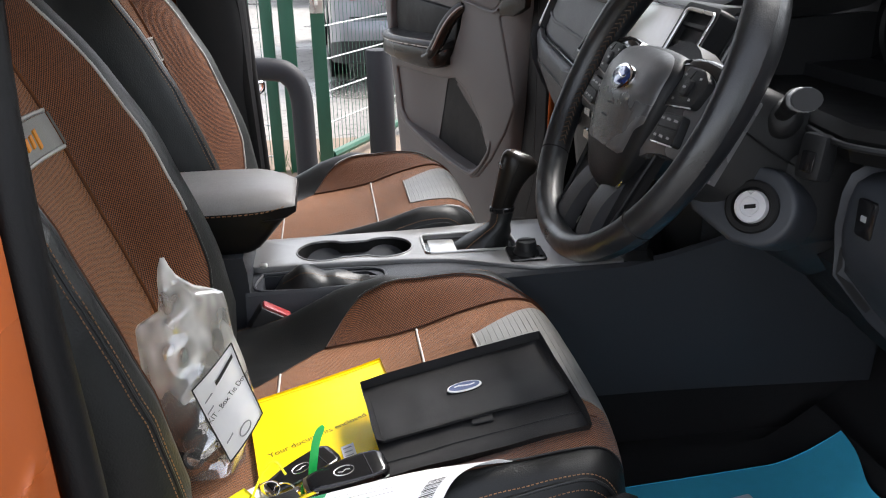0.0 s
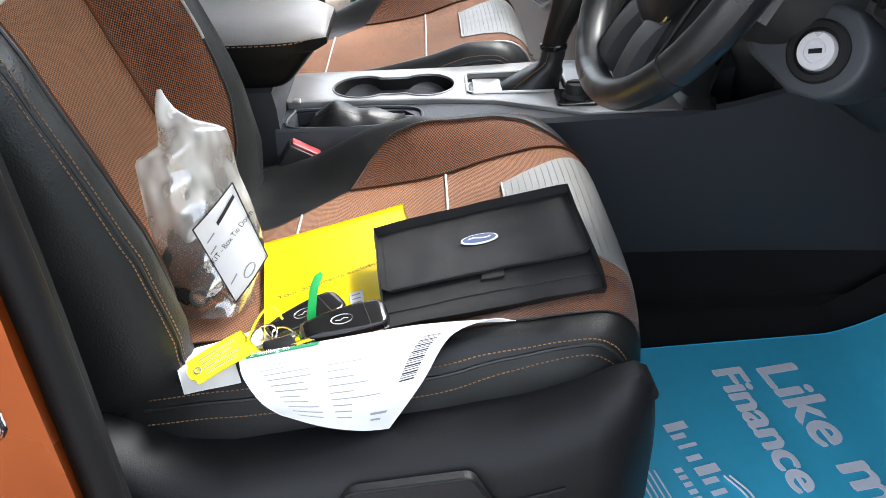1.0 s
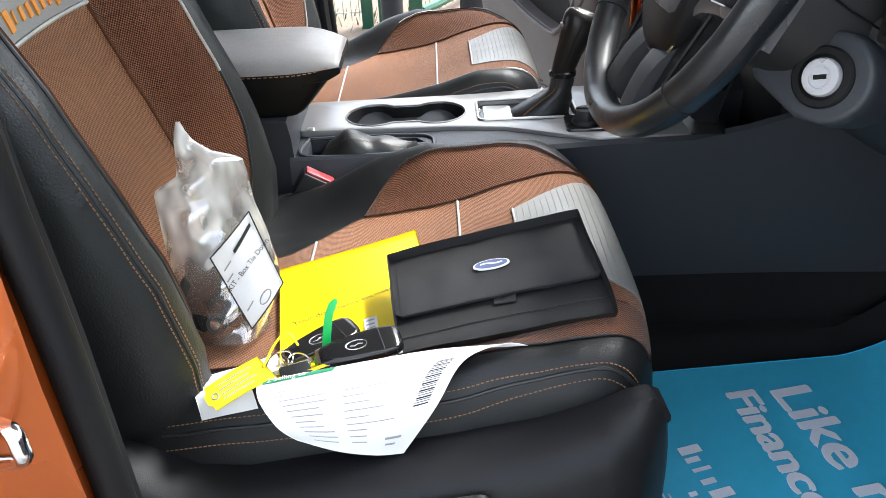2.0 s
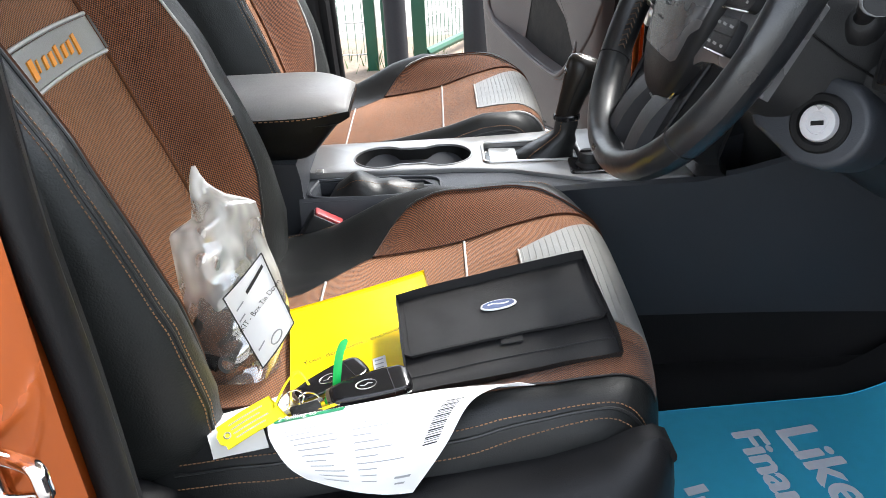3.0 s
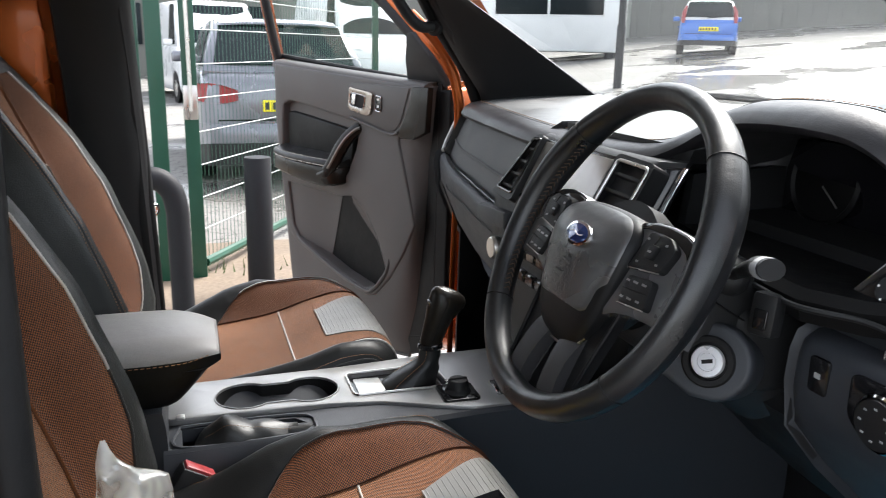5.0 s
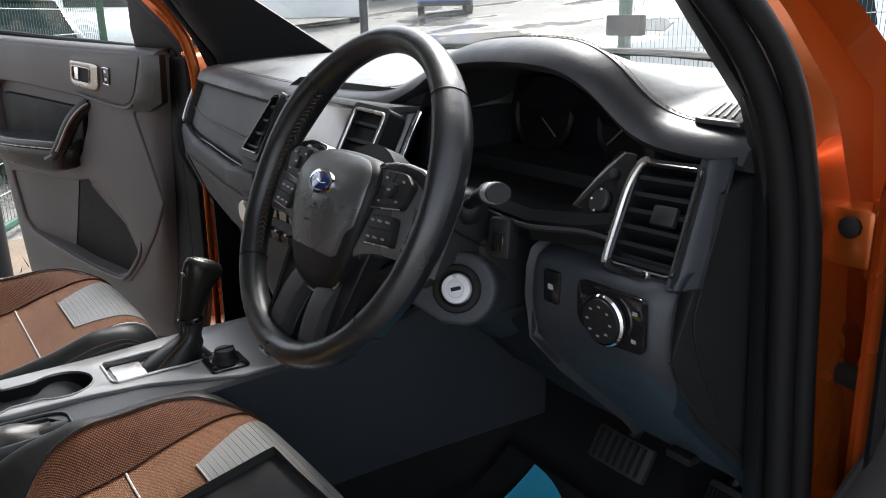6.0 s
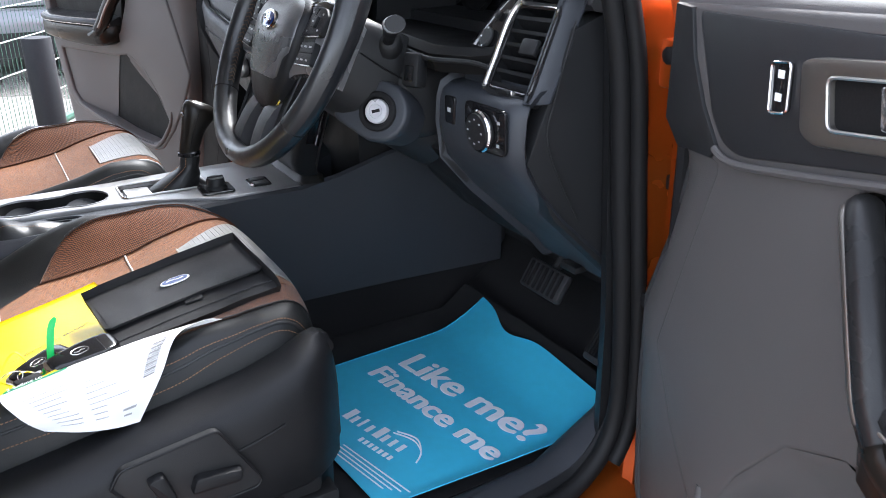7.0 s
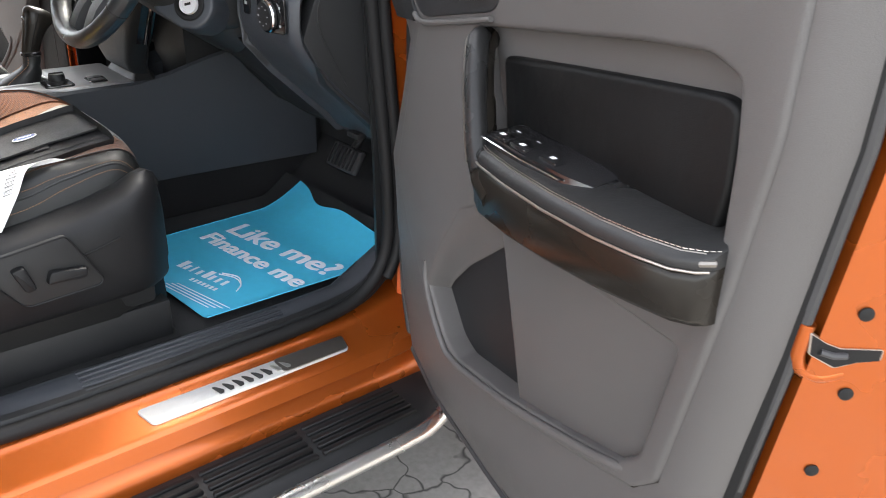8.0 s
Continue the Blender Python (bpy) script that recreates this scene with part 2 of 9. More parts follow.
BRONZE = material("dark_satin_bronze", (0.20, 0.185, 0.17), 0.36, 0.85, 0.05, 700.0, 0.06)
SATIN_WARM = material("warm_satin_metal", (0.36, 0.32, 0.285), 0.28, 0.9, 0.05, 700.0, 0.06)
BRONZE_DARK = material("bronze_black_gloss", (0.013, 0.0110, 0.0090), 0.26, 0.0, 0.0, 200.0, 0.1, 5.0, spec=0.25)
IGN = material("pale_metal", (0.72, 0.72, 0.74), 0.3, 0.4, 0.05, 600.0, 0.05)

# ---- tools ----
def finish(bm, smooth=True, flat_angle=40):
    bmesh.ops.recalc_face_normals(bm, faces=bm.faces)
    for f in bm.faces:
        f.smooth = smooth
    if smooth:
        for e in bm.edges:
            if len(e.link_faces) == 2 and e.calc_face_angle(0) > radians(flat_angle):
                e.smooth = False


def thing(name, label, category, group="", at=(0, 0, 0)):
    ob = new(name)
    ob.location = at
    return tagged(ob, label, category, group)


def part(name, bm, mat, parent=None, label="", smooth=True, kind="", flat_angle=40):
    """Links a bmesh, given in world coordinates, as one mesh object under a thing or a part."""
    finish(bm, smooth, flat_angle)
    me = bpy.data.meshes.new(name)
    bm.to_mesh(me)
    bm.free()
    for m in (mat if isinstance(mat, (list, tuple)) else [mat]):
        me.materials.append(m)
    ob = new(name, me)
    if parent is not None:
        ob.parent = parent
        if parent.parent is None:
            ob.matrix_parent_inverse = Matrix.Translation(parent.location).inverted()
    return tagged(ob, label, "", "", kind)


def lone(name, bm, mat, label, category, kind="", group="", smooth=True):
    ob = part(name, bm, mat, None, label, smooth, kind)
    return tagged(ob, label, category, group, kind)


def box(x0, x1, y0, y1, z0, z1, bevel=0.004, seg=2, m=None):
    bm = bmesh.new()
    bmesh.ops.create_cube(bm, size=1)
    for v in bm.verts:
        v.co = Vector(((x0 + x1) / 2 + v.co.x * (x1 - x0), (y0 + y1) / 2 + v.co.y * (y1 - y0), (z0 + z1) / 2 + v.co.z * (z1 - z0)))
    if bevel:
        bmesh.ops.bevel(bm, geom=bm.edges[:], offset=bevel, segments=seg, profile=0.5, affect="EDGES")
    if m is not None:
        bm.transform(m)
    return bm


def merge(*bms):
    out = bmesh.new()
    for b in bms:
        me = bpy.data.meshes.new("tmp")
        b.to_mesh(me)
        b.free()
        out.from_mesh(me)
        bpy.data.meshes.remove(me)
    return out


def loft(rings, closed=True, cap=True):
    """Skins rows of points, ring to ring."""
    bm = bmesh.new()
    rows = [[bm.verts.new(p) for p in r] for r in rings]
    n = len(rows[0])
    for a, b in zip(rows, rows[1:]):
        for i in range(n if closed else n - 1):
            j = (i + 1) % n
            bm.faces.new((a[i], a[j], b[j], b[i]))
    if cap and closed:
        bm.faces.new(rows[0])
        bm.faces.new(list(reversed(rows[-1])))
    return bm


def tube(points, radius, n=10, squash=1.0, cap=True, up=(0, 0, 1)):
    """A round or oval rod along points; radius: one number or one a point."""
    pts = [Vector(p) for p in points]
    rings, side = [], None
    for i, p in enumerate(pts):
        d = (pts[min(i + 1, len(pts) - 1)] - pts[max(i - 1, 0)]).normalized()
        if side is None:
            side = d.cross(Vector(up))
            if side.length < 1e-4:
                side = d.cross(Vector((1, 0, 0)))
        side = (side - d * side.dot(d)).normalized()
        top = side.cross(d)
        r = radius[i] if isinstance(radius, (list, tuple)) else radius
        rings.append([p + side * (r * math.cos(2 * math.pi * k / n)) + top * (r * squash * math.sin(2 * math.pi * k / n)) for k in range(n)])
    return loft(rings, True, cap)


def smooth_line(points, steps=8):
    """A soft curve through points."""
    p = [Vector(q) for q in points]
    out = []
    for i in range(len(p) - 1):
        a, b, c, d = p[max(i - 1, 0)], p[i], p[i + 1], p[min(i + 2, len(p) - 1)]
        for k in range(steps):
            t = k / steps
            out.append(0.5 * (2 * b + (c - a) * t + (2 * a - 5 * b + 4 * c - d) * t * t + (3 * b - a - 3 * c + d) * t ** 3))
    return out + [p[-1]]


def lerp_table(table, x):
    """A soft value from rows of (x, value)."""
    if x <= table[0][0]:
        return table[0][1]
    for (a, u), (b, v) in zip(table, table[1:]):
        if x <= b:
            t = (x - a) / (b - a)
            return u + (v - u) * t
    return table[-1][1]


def sheet(fn, us, vs, thick=0.0, uv=True):
    """A grid of fn(u, v) over the rows us and vs, with a skirt of the given depth below its faces."""
    bm = bmesh.new()
    lay = bm.loops.layers.uv.new("weave") if uv else None
    g = [[bm.verts.new(fn(u, v)) for v in vs] for u in us]
    lu = [0.0]
    mid = len(vs) // 2
    for a, b in zip(g, g[1:]):
        lu.append(lu[-1] + (a[mid].co - b[mid].co).length)
    lv, midu = [0.0], len(us) // 2
    for a, b in zip(g[midu], g[midu][1:]):
        lv.append(lv[-1] + (a.co - b.co).length)
    for i in range(len(us) - 1):
        for j in range(len(vs) - 1):
            f = bm.faces.new((g[i][j], g[i + 1][j], g[i + 1][j + 1], g[i][j + 1]))
            if uv:
                for lp, (a, b) in zip(f.loops, ((i, j), (i + 1, j), (i + 1, j + 1), (i, j + 1))):
                    lp[lay].uv = (lu[a], lv[b])
    if thick:
        bm.normal_update()
        nrm = {v: v.normal.copy() for r in g for v in r}
        rim = [e for e in bm.edges if len(e.link_faces) == 1]
        low = {}
        for e in rim:
            for v in e.verts:
                if v not in low:
                    low[v] = bm.verts.new(v.co - nrm[v] * thick)
        for e in rim:
            a, b = e.verts
            bm.faces.new((a, b, low[b], low[a]))
    return bm


def ellipse(c, right, up, a, b, n=32):
    c, right, up = Vector(c), Vector(right), Vector(up)
    return [c + right * (a * math.cos(2 * math.pi * k / n)) + up * (b * math.sin(2 * math.pi * k / n)) for k in range(n)]


def slab(outline, normal, depth, bevel=0.0, holes=(), seg=2):
    """A plate: a flat outline (with holes) in space, made thick along -normal; its front edges rounded."""
    bm = bmesh.new()
    normal = Vector(normal).normalized()
    edges = []
    for loop in (outline, *holes):
        vs = [bm.verts.new(p) for p in loop]
        edges += [bm.edges.new((vs[i], vs[(i + 1) % len(vs)])) for i in range(len(vs))]
    if holes:
        bmesh.ops.triangle_fill(bm, use_beauty=True, edges=edges, normal=normal)
    else:
        bm.faces.new([e.verts[0] for e in edges])
    bmesh.ops.recalc_face_normals(bm, faces=bm.faces)
    front = bm.faces[:]
    if front[0].normal.dot(normal) < 0:
        bmesh.ops.reverse_faces(bm, faces=front)
    rim = [e for e in bm.edges if len(e.link_faces) == 1]
    r = bmesh.ops.extrude_face_region(bm, geom=front)
    moved = [v for v in r["geom"] if isinstance(v, bmesh.types.BMVert)]
    bmesh.ops.translate(bm, verts=moved, vec=-normal * depth)
    if bevel:
        far = set(moved)
        bm.normal_update()
        pick = [e for e in bm.edges if not any(v in far for v in e.verts) and e.is_valid and len(e.link_faces) == 2 and e.calc_face_angle(0) > 0.7]
        bmesh.ops.bevel(bm, geom=pick, offset=bevel, segments=seg, profile=0.5, affect="EDGES")
    return bm


def rounded(points, radius, steps=4):
    """The same flat outline with its corners rounded."""
    p = [Vector(q) for q in points]
    out = []
    for i, c in enumerate(p):
        a, b = p[i - 1], p[(i + 1) % len(p)]
        r = radius[i] if isinstance(radius, (list, tuple)) else radius
        da, db = min(r, (a - c).length * 0.45), min(r, (b - c).length * 0.45)
        s, e = c + (a - c).normalized() * da, c + (b - c).normalized() * db
        for k in range(steps + 1):
            t = k / steps
            out.append(s * (1 - t) ** 2 + c * 2 * t * (1 - t) + e * t * t)
    return out


def turned(profile, axis_point, axis, n=28, cap=True):
    """A body of revolution: rows of (radius, height along the axis)."""
    axis = Vector(axis).normalized()
    side = axis.orthogonal().normalized()
    other = axis.cross(side)
    rings = [[Vector(axis_point) + axis * h + (side * math.cos(2 * math.pi * k / n) + other * math.sin(2 * math.pi * k / n)) * r for k in range(n)] for r, h in profile]
    return loft(rings, True, cap)


def letters(text, origin, right, up, height, extrude=0.0006, lean=0.0, bold=0.0):
    """Writing in the built-in font, as a mesh standing on origin."""
    cu = bpy.data.curves.new("writing", "FONT")
    cu.body, cu.size, cu.extrude, cu.shear, cu.offset = text, height / 0.73, extrude, lean, bold
    ob = bpy.data.objects.new("writing", cu)
    me = bpy.data.meshes.new_from_object(ob)
    bm = bmesh.new()
    bm.from_mesh(me)
    bpy.data.objects.remove(ob)
    bpy.data.curves.remove(cu)
    bpy.data.meshes.remove(me)
    right, up = Vector(right).normalized(), Vector(up)
    up = (up - right * up.dot(right)).normalized()
    m = Matrix((right, up, right.cross(up))).transposed().to_4x4()
    m.translation = Vector(origin)
    bm.transform(m)
    return bm


def stitches(curve, normals, length=0.005, gap=0.003, radius=0.0007):
    """Short thread ends laid along a curve."""
    pts = [Vector(p) for p in curve]
    bms, run, i = [], 0.0, 0
    bm = bmesh.new()
    total = [0.0]
    for a, b in zip(pts, pts[1:]):
        total.append(total[-1] + (b - a).length)

    def at(d):
        for k in range(len(total) - 1):
            if d <= total[k + 1]:
                t = (d - total[k]) / max(total[k + 1] - total[k], 1e-9)
                return pts[k].lerp(pts[k + 1], t), (normals[k] if isinstance(normals, list) else Vector(normals))
        return pts[-1], (normals[-1] if isinstance(normals, list) else Vector(normals))

    d = 0.0
    while d + length < total[-1]:
        (a, na), (b, _) = at(d), at(d + length)
        t = (b - a).normalized()
        s = t.cross(na).normalized() * radius
        up = na.normalized() * radius
        q = [bm.verts.new(v) for v in (a + s, a + up, a - s, b + s, b + up, b - s)]
        q[1].co += up * 0.2
        for f in ((0, 1, 4, 3), (1, 2, 5, 4), (0, 2, 1), (3, 4, 5)):
            bm.faces.new([q[k] for k in f])
        d += length + gap
    return bm

# ---- ground and truck shell ----
GROUND = -0.04


def ground_height(x, y):
    side = max(0.0, min(1.0, (-5.5 - x) / 6.0))
    return GROUND + (0.02 + 0.085 * side * side * (3 - 2 * side)) * max(0.0, y - 2.0) + 0.012 * noise.noise((x * 0.4, y * 0.4, 0.0))


def concrete():
    m = material("worn_concrete", (0.185, 0.177, 0.164), 0.85, 0, 0.8, 60.0, 0.22, 0.8)
    n, l = m.node_tree.nodes, m.node_tree.links
    p, tc = n["Principled BSDF"], next(k for k in n if k.type == "TEX_COORD")
    v, w = n.new("ShaderNodeTexVoronoi"), n.new("ShaderNodeTexNoise")
    w.inputs["Scale"].default_value = 9.0
    l.new(tc.outputs["Object"], w.inputs["Vector"])
    mixv = n.new("ShaderNodeMix")
    mixv.data_type = "RGBA"
    mixv.inputs["Factor"].default_value = 0.13
    l.new(tc.outputs["Object"], mixv.inputs["A"])
    l.new(w.outputs["Color"], mixv.inputs["B"])
    v.feature = "DISTANCE_TO_EDGE"
    v.inputs["Scale"].default_value = 6.5
    l.new(mixv.outputs["Result"], v.inputs["Vector"])
    r = n.new("ShaderNodeMapRange")
    r.inputs["From Min"].default_value, r.inputs["From Max"].default_value = 0.004, 0.03
    r.inputs["To Min"].default_value, r.inputs["To Max"].default_value = 0.22, 1.0
    l.new(v.outputs["Distance"], r.inputs["Value"])
    damp, wet = n.new("ShaderNodeTexNoise"), n.new("ShaderNodeMapRange")
    damp.inputs["Scale"].default_value, damp.inputs["Detail"].default_value = 0.35, 6.0
    l.new(tc.outputs["Object"], damp.inputs["Vector"])
    wet.inputs["From Min"].default_value, wet.inputs["From Max"].default_value = 0.48, 0.60
    wet.inputs["To Min"].default_value, wet.inputs["To Max"].default_value = 0.82, 0.16
    l.new(damp.outputs["Fac"], wet.inputs["Value"])
    l.new(wet.outputs[0], p.inputs["Roughness"])
    old = p.inputs["Base Color"].links[0].from_socket
    sc = n.new("ShaderNodeVectorMath")
    sc.operation = "SCALE"
    l.new(old, sc.inputs[0])
    l.new(r.outputs[0], sc.inputs["Scale"])
    l.new(sc.outputs[0], p.inputs["Base Color"])
    return m


CONCRETE = concrete()
steps = [-90, -60, -40, -28, -20, -15, -11, -8, -6, -4.5, -3.5, -2.5, -1.5, -0.5, 0.5, 1, 1.5, 2, 3, 4, 6, 9, 13, 18, 25, 35, 50, 70, 95]
lone("ground", sheet(lambda u, v: (u, v, ground_height(u, v)), steps, steps, 0.0), CONCRETE, "cracked pale concrete yard with patches of dirt", "ground", "structure")

truck = thing("pickup_truck", "orange pickup truck cab with both front doors open", "pickup truck")


def ext(poly, x0, x1, bevel=0.0, seg=2):
    """A flat y-z outline made thick from x0 to x1."""
    return slab([(x1, y, z) for y, z in poly], (1 if x1 > x0 else -1, 0, 0), abs(x1 - x0), bevel, (), seg)


def shell_side(s):
    """One side of the cab (s = 1: driver's side, -1: the other)."""
    # sill: painted outer skin, stepped
    prof = [(0.70, 0.523), (0.77, 0.521), (0.792, 0.513), (0.80, 0.506), (0.865, 0.503), (0.882, 0.494), (0.889, 0.47), (0.872, 0.455), (0.884, 0.44), (0.888, 0.39), (0.87, 0.36), (0.70, 0.36)]
    ys = [-1.0, -0.6, -0.2, -0.05, 0.1, 0.3, 0.5, 0.62, 0.70, 0.76, 0.80]
    lift = [(-0.3, 0.0), (0.60, 0.0), (0.70, 0.015), (0.80, 0.06)]
    part("sill_panel", loft([[(s * (x - (0.03 if y > 0.75 else 0)), y, z + lerp_table(lift, y) * (0.4 if x > 0.85 else 1)) for x, z in prof] for y in ys]), ORANGE, truck, "glossy orange painted door sill")
    # inner scuff trim
    prof = [(0.672, 0.50), (0.690, 0.538), (0.702, 0.547), (0.715, 0.548), (0.745, 0.540), (0.765, 0.530), (0.768, 0.515), (0.70, 0.50)]
    tr = part("sill_trim", loft([[(s * x, y, z + lerp_table([(0.45, 0), (0.60, 0.006), (0.72, 0.07), (0.78, 0.16)], y)) for x, z in prof] for y in (-0.9, -0.3, 0.05, 0.3, 0.5, 0.6, 0.66, 0.72, 0.76)]), PLASTIC_BLUE, truck, "black ribbed plastic sill trim")
    for k in range(5):
        x = 0.713 + 0.0105 * k
        part("rib", box(s * x - 0.0028, s * x + 0.0028, 0.10, 0.47, 0.530, 0.5512 - 0.0026 * k, 0.0015, 1), PLASTIC_BLUE, tr)
    # door seals: A post, sill and B post in one run
    run = smooth_line([(0.62, 0.395, 1.60), (0.695, 0.50, 1.46), (0.742, 0.600, 1.335), (0.757, 0.650, 1.20), (0.762, 0.672, 1.0), (0.768, 0.690, 0.78), (0.772, 0.685, 0.64), (0.776, 0.635, 0.565), (0.778, 0.54, 0.536), (0.778, 0.3, 0.528), (0.778, 0.05, 0.526), (0.775, -0.080, 0.535), (0.772, -0.130, 0.58), (0.764, -0.153, 0.70), (0.750, -0.164, 1.0), (0.738, -0.173, 1.25), (0.625, -0.190, 1.60)], 6)
    part("weather_seal", tube([(s * x, y, z) for x, y, z in run], 0.014, 10), RUBBER, truck, "black rubber door seal")
    run2 = [(s * (x - 0.022), y + (0.028 if y > 0.4 else -0.016 if y < -0.05 else 0.0), z - (0.004 if z < 0.6 else 0)) for x, y, z in run]
    part("seal_lip", tube(run2, 0.016, 8, 1.3), PLASTIC, truck)
    run3 = [(s * (x + 0.019 + 0.008 * max(0, min(1, (z - 1.25) / 0.1))), y + 0.012, z) for x, y, z in run if y > 0.3 and z > 0.58 and y + z > 1.5 or 0.6 < y and z > 0.58]
    if s > 0:
        part("outer_seal", tube(run3, 0.011, 10), RUBBER, truck, "black rubber pillar seal")
    # A post: painted outer face with return flange
    rings = []
    for z, y0, y1, x in ((0.42, 0.70, 0.86, 0.80), (0.60, 0.706, 0.85, 0.80), (0.80, 0.700, 0.835, 0.797), (1.00, 0.687, 0.815, 0.79), (1.20, 0.672, 0.805, 0.78), (1.30, 0.640, 0.80, 0.77), (1.38, 0.585, 0.72, 0.745), (1.48, 0.50, 0.61, 0.705), (1.60, 0.405, 0.50, 0.645)):
        rings.append([(s * (x - 0.02), y0, z), (s * (x - 0.006), y0 + 0.008, z), (s * x, y0 + 0.03, z), (s * (x + 0.004), y0 + 0.05, z), (s * (x - 0.008), y0 + 0.066, z), (s * (x - 0.006), y1 - 0.02, z), (s * (x + 0.03), y1, z), (s * (x - 0.05), y1 + 0.01, z), (s * (x - 0.05), y0 + 0.01, z)])
    post = part("a_pillar_panel", loft(rings), ORANGE, truck, "orange painted door pillar")
    for z in (1.165, 0.835):
        hinge = part("door_hinge", merge(box(s * 0.80 - 0.022, s * 0.80 + 0.022, 0.700, 0.745, z - 0.03, z + 0.03, 0.006), turned([(0.009, -0.04), (0.011, -0.036), (0.011, 0.036), (0.009, 0.04)], (s * 0.822, 0.715, z), (0, 0, 1), 12)), ORANGE, post)
        part("bolt", turned([(0.011, 0), (0.011, 0.006), (0.008, 0.008)], (s * 0.80, 0.700, z + 0.012), (0, -1, 0), 10), RUBBER, hinge)
    # A post inner trim
    rings = []
    for z, y0, y1, x, xi in ((0.55, 0.68, 0.90, 0.735, 0.685), (0.80, 0.675, 0.90, 0.735, 0.685), (1.05, 0.662, 0.92, 0.73, 0.68), (1.22, 0.655, 0.98, 0.722, 0.655), (1.29, 0.632, 0.905, 0.715, 0.613), (1.36, 0.575, 0.790, 0.70, 0.604), (1.44, 0.515, 0.655, 0.68, 0.590), (1.52, 0.455, 0.520, 0.65, 0.580), (1.60, 0.385, 0.405, 0.615, 0.565)):
        d = y1 - y0
        rings.append([(s * (x + 0.012), y0, z), (s * (x - 0.012), y0 + 0.012, z), (s * (x - 0.03), y0 + 0.05 * min(1, d / 0.2), z), (s * (xi + 0.024), y1 - 0.22 * d, z), (s * (xi + 0.004), y1 - 0.07 * d, z), (s * xi, y1 - 0.02 * d, z), (s * (xi + 0.008), y1 + 0.004, z), (s * (x + 0.02), y1 + 0.02, z)])
    part("a_pillar_trim", loft(rings), PLASTIC, truck, "black windscreen pillar trim")
    # B post
    rings = []
    for z, y0, x in [(a, b + 0.006, c) for a, b, c in ((0.44, -0.13, 0.80), (0.62, -0.158, 0.80), (0.80, -0.165, 0.797), (1.0, -0.172, 0.79), (1.25, -0.178, 0.772), (1.45, -0.182, 0.71), (1.62, -0.185, 0.62))]:
        rings.append([(s * (x - 0.03), y0 - 0.016, z), (s * (x - 0.010), y0 - 0.002, z), (s * x, y0 - 0.02, z), (s * (x + 0.004), y0 - 0.07, z), (s * (x + 0.024), y0 - 0.10, z), (s * (x + 0.05), y0 - 0.105, z), (s * (x + 0.055), y0 - 0.14, z), (s * (x - 0.05), y0 - 0.16, z), (s * (x - 0.05), y0, z)])
    part("b_pillar_panel", loft(rings), ORANGE, truck, "orange painted centre door pillar")
    rings = []
    for z, y0, x in [(a, b + 0.006, c) for a, b, c in ((0.52, -0.15, 0.755), (0.75, -0.16, 0.752), (1.0, -0.168, 0.744), (1.25, -0.172, 0.728), (1.45, -0.176, 0.67), (1.60, -0.18, 0.60))]:
        rings.append([(s * (x + 0.004), y0 + 0.004, z), (s * (x - 0.016), y0 - 0.004, z), (s * (x - 0.040), y0 - 0.034, z), (s * (x - 0.055), y0 - 0.09, z), (s * (x - 0.045), y0 - 0.14, z), (s * (x + 0.0), y0 - 0.15, z)])
    part("b_pillar_trim", loft(rings), PLASTIC, truck, "black pillar trim")
    # rear door skin and its inner lining close the cab
    part("rear_side", merge(box(s * 0.80 - 0.03, s * 0.80 + 0.055, -0.98, -0.33, 0.44, 1.22, 0.02), box(s * 0.70 - 0.05, s * 0.70 + 0.03, -0.98, -0.33, 1.22, 1.62, 0.02)), ORANGE, truck)
    # striker on the B post
    st = part("striker", merge(box(s * 0.803 - 0.004, s * 0.803 + 0.004, -0.255, -0.205, 0.945, 1.025, 0.003), tube(smooth_line([(s * 0.80, -0.212, 0.998), (s * 0.822, -0.180, 1.012), (s * 0.840, -0.155, 1.020), (s * 0.845, -0.150, 1.012), (s * 0.840, -0.157, 0.996), (s * 0.80, -0.215, 0.955)], 5), 0.0055, 10)), CHROME, truck, "bright steel door striker")
    return st


for side in (1, -1):
    shell_side(side)

# painted flange of the passenger's door opening, outside its seal
part("pillar_flange", tube(smooth_line([(-0.757, 0.455, 1.48), (-0.757, 0.512, 1.431), (-0.757, 0.544, 1.391), (-0.757, 0.568, 1.344), (-0.757, 0.582, 1.289), (-0.757, 0.588, 1.24), (-0.757, 0.588, 1.12), (-0.757, 0.582, 0.95), (-0.757, 0.578, 0.70), (-0.757, 0.576, 0.53)], 5), [0.014] * 30 + [0.008] * 16, 10, 0.6, True, (1, 0, 0)), ORANGE, truck, "orange painted pillar flange")
# near-black colour also stands for the unlit gap beside the door
part("kick_trim", loft([[(-0.748, y0, z), (-0.744, y0 + 0.012, z), (-0.744, 0.72, z), (-0.80, 0.72, z), (-0.80, y0 + 0.05, z), (-0.775, y0 + 0.006, z)] for z, y0 in ((0.50, 0.590), (0.60, 0.592), (0.95, 0.596), (1.15, 0.602), (1.235, 0.625))]), INSERT, truck, "black rubber seal and kick trim")

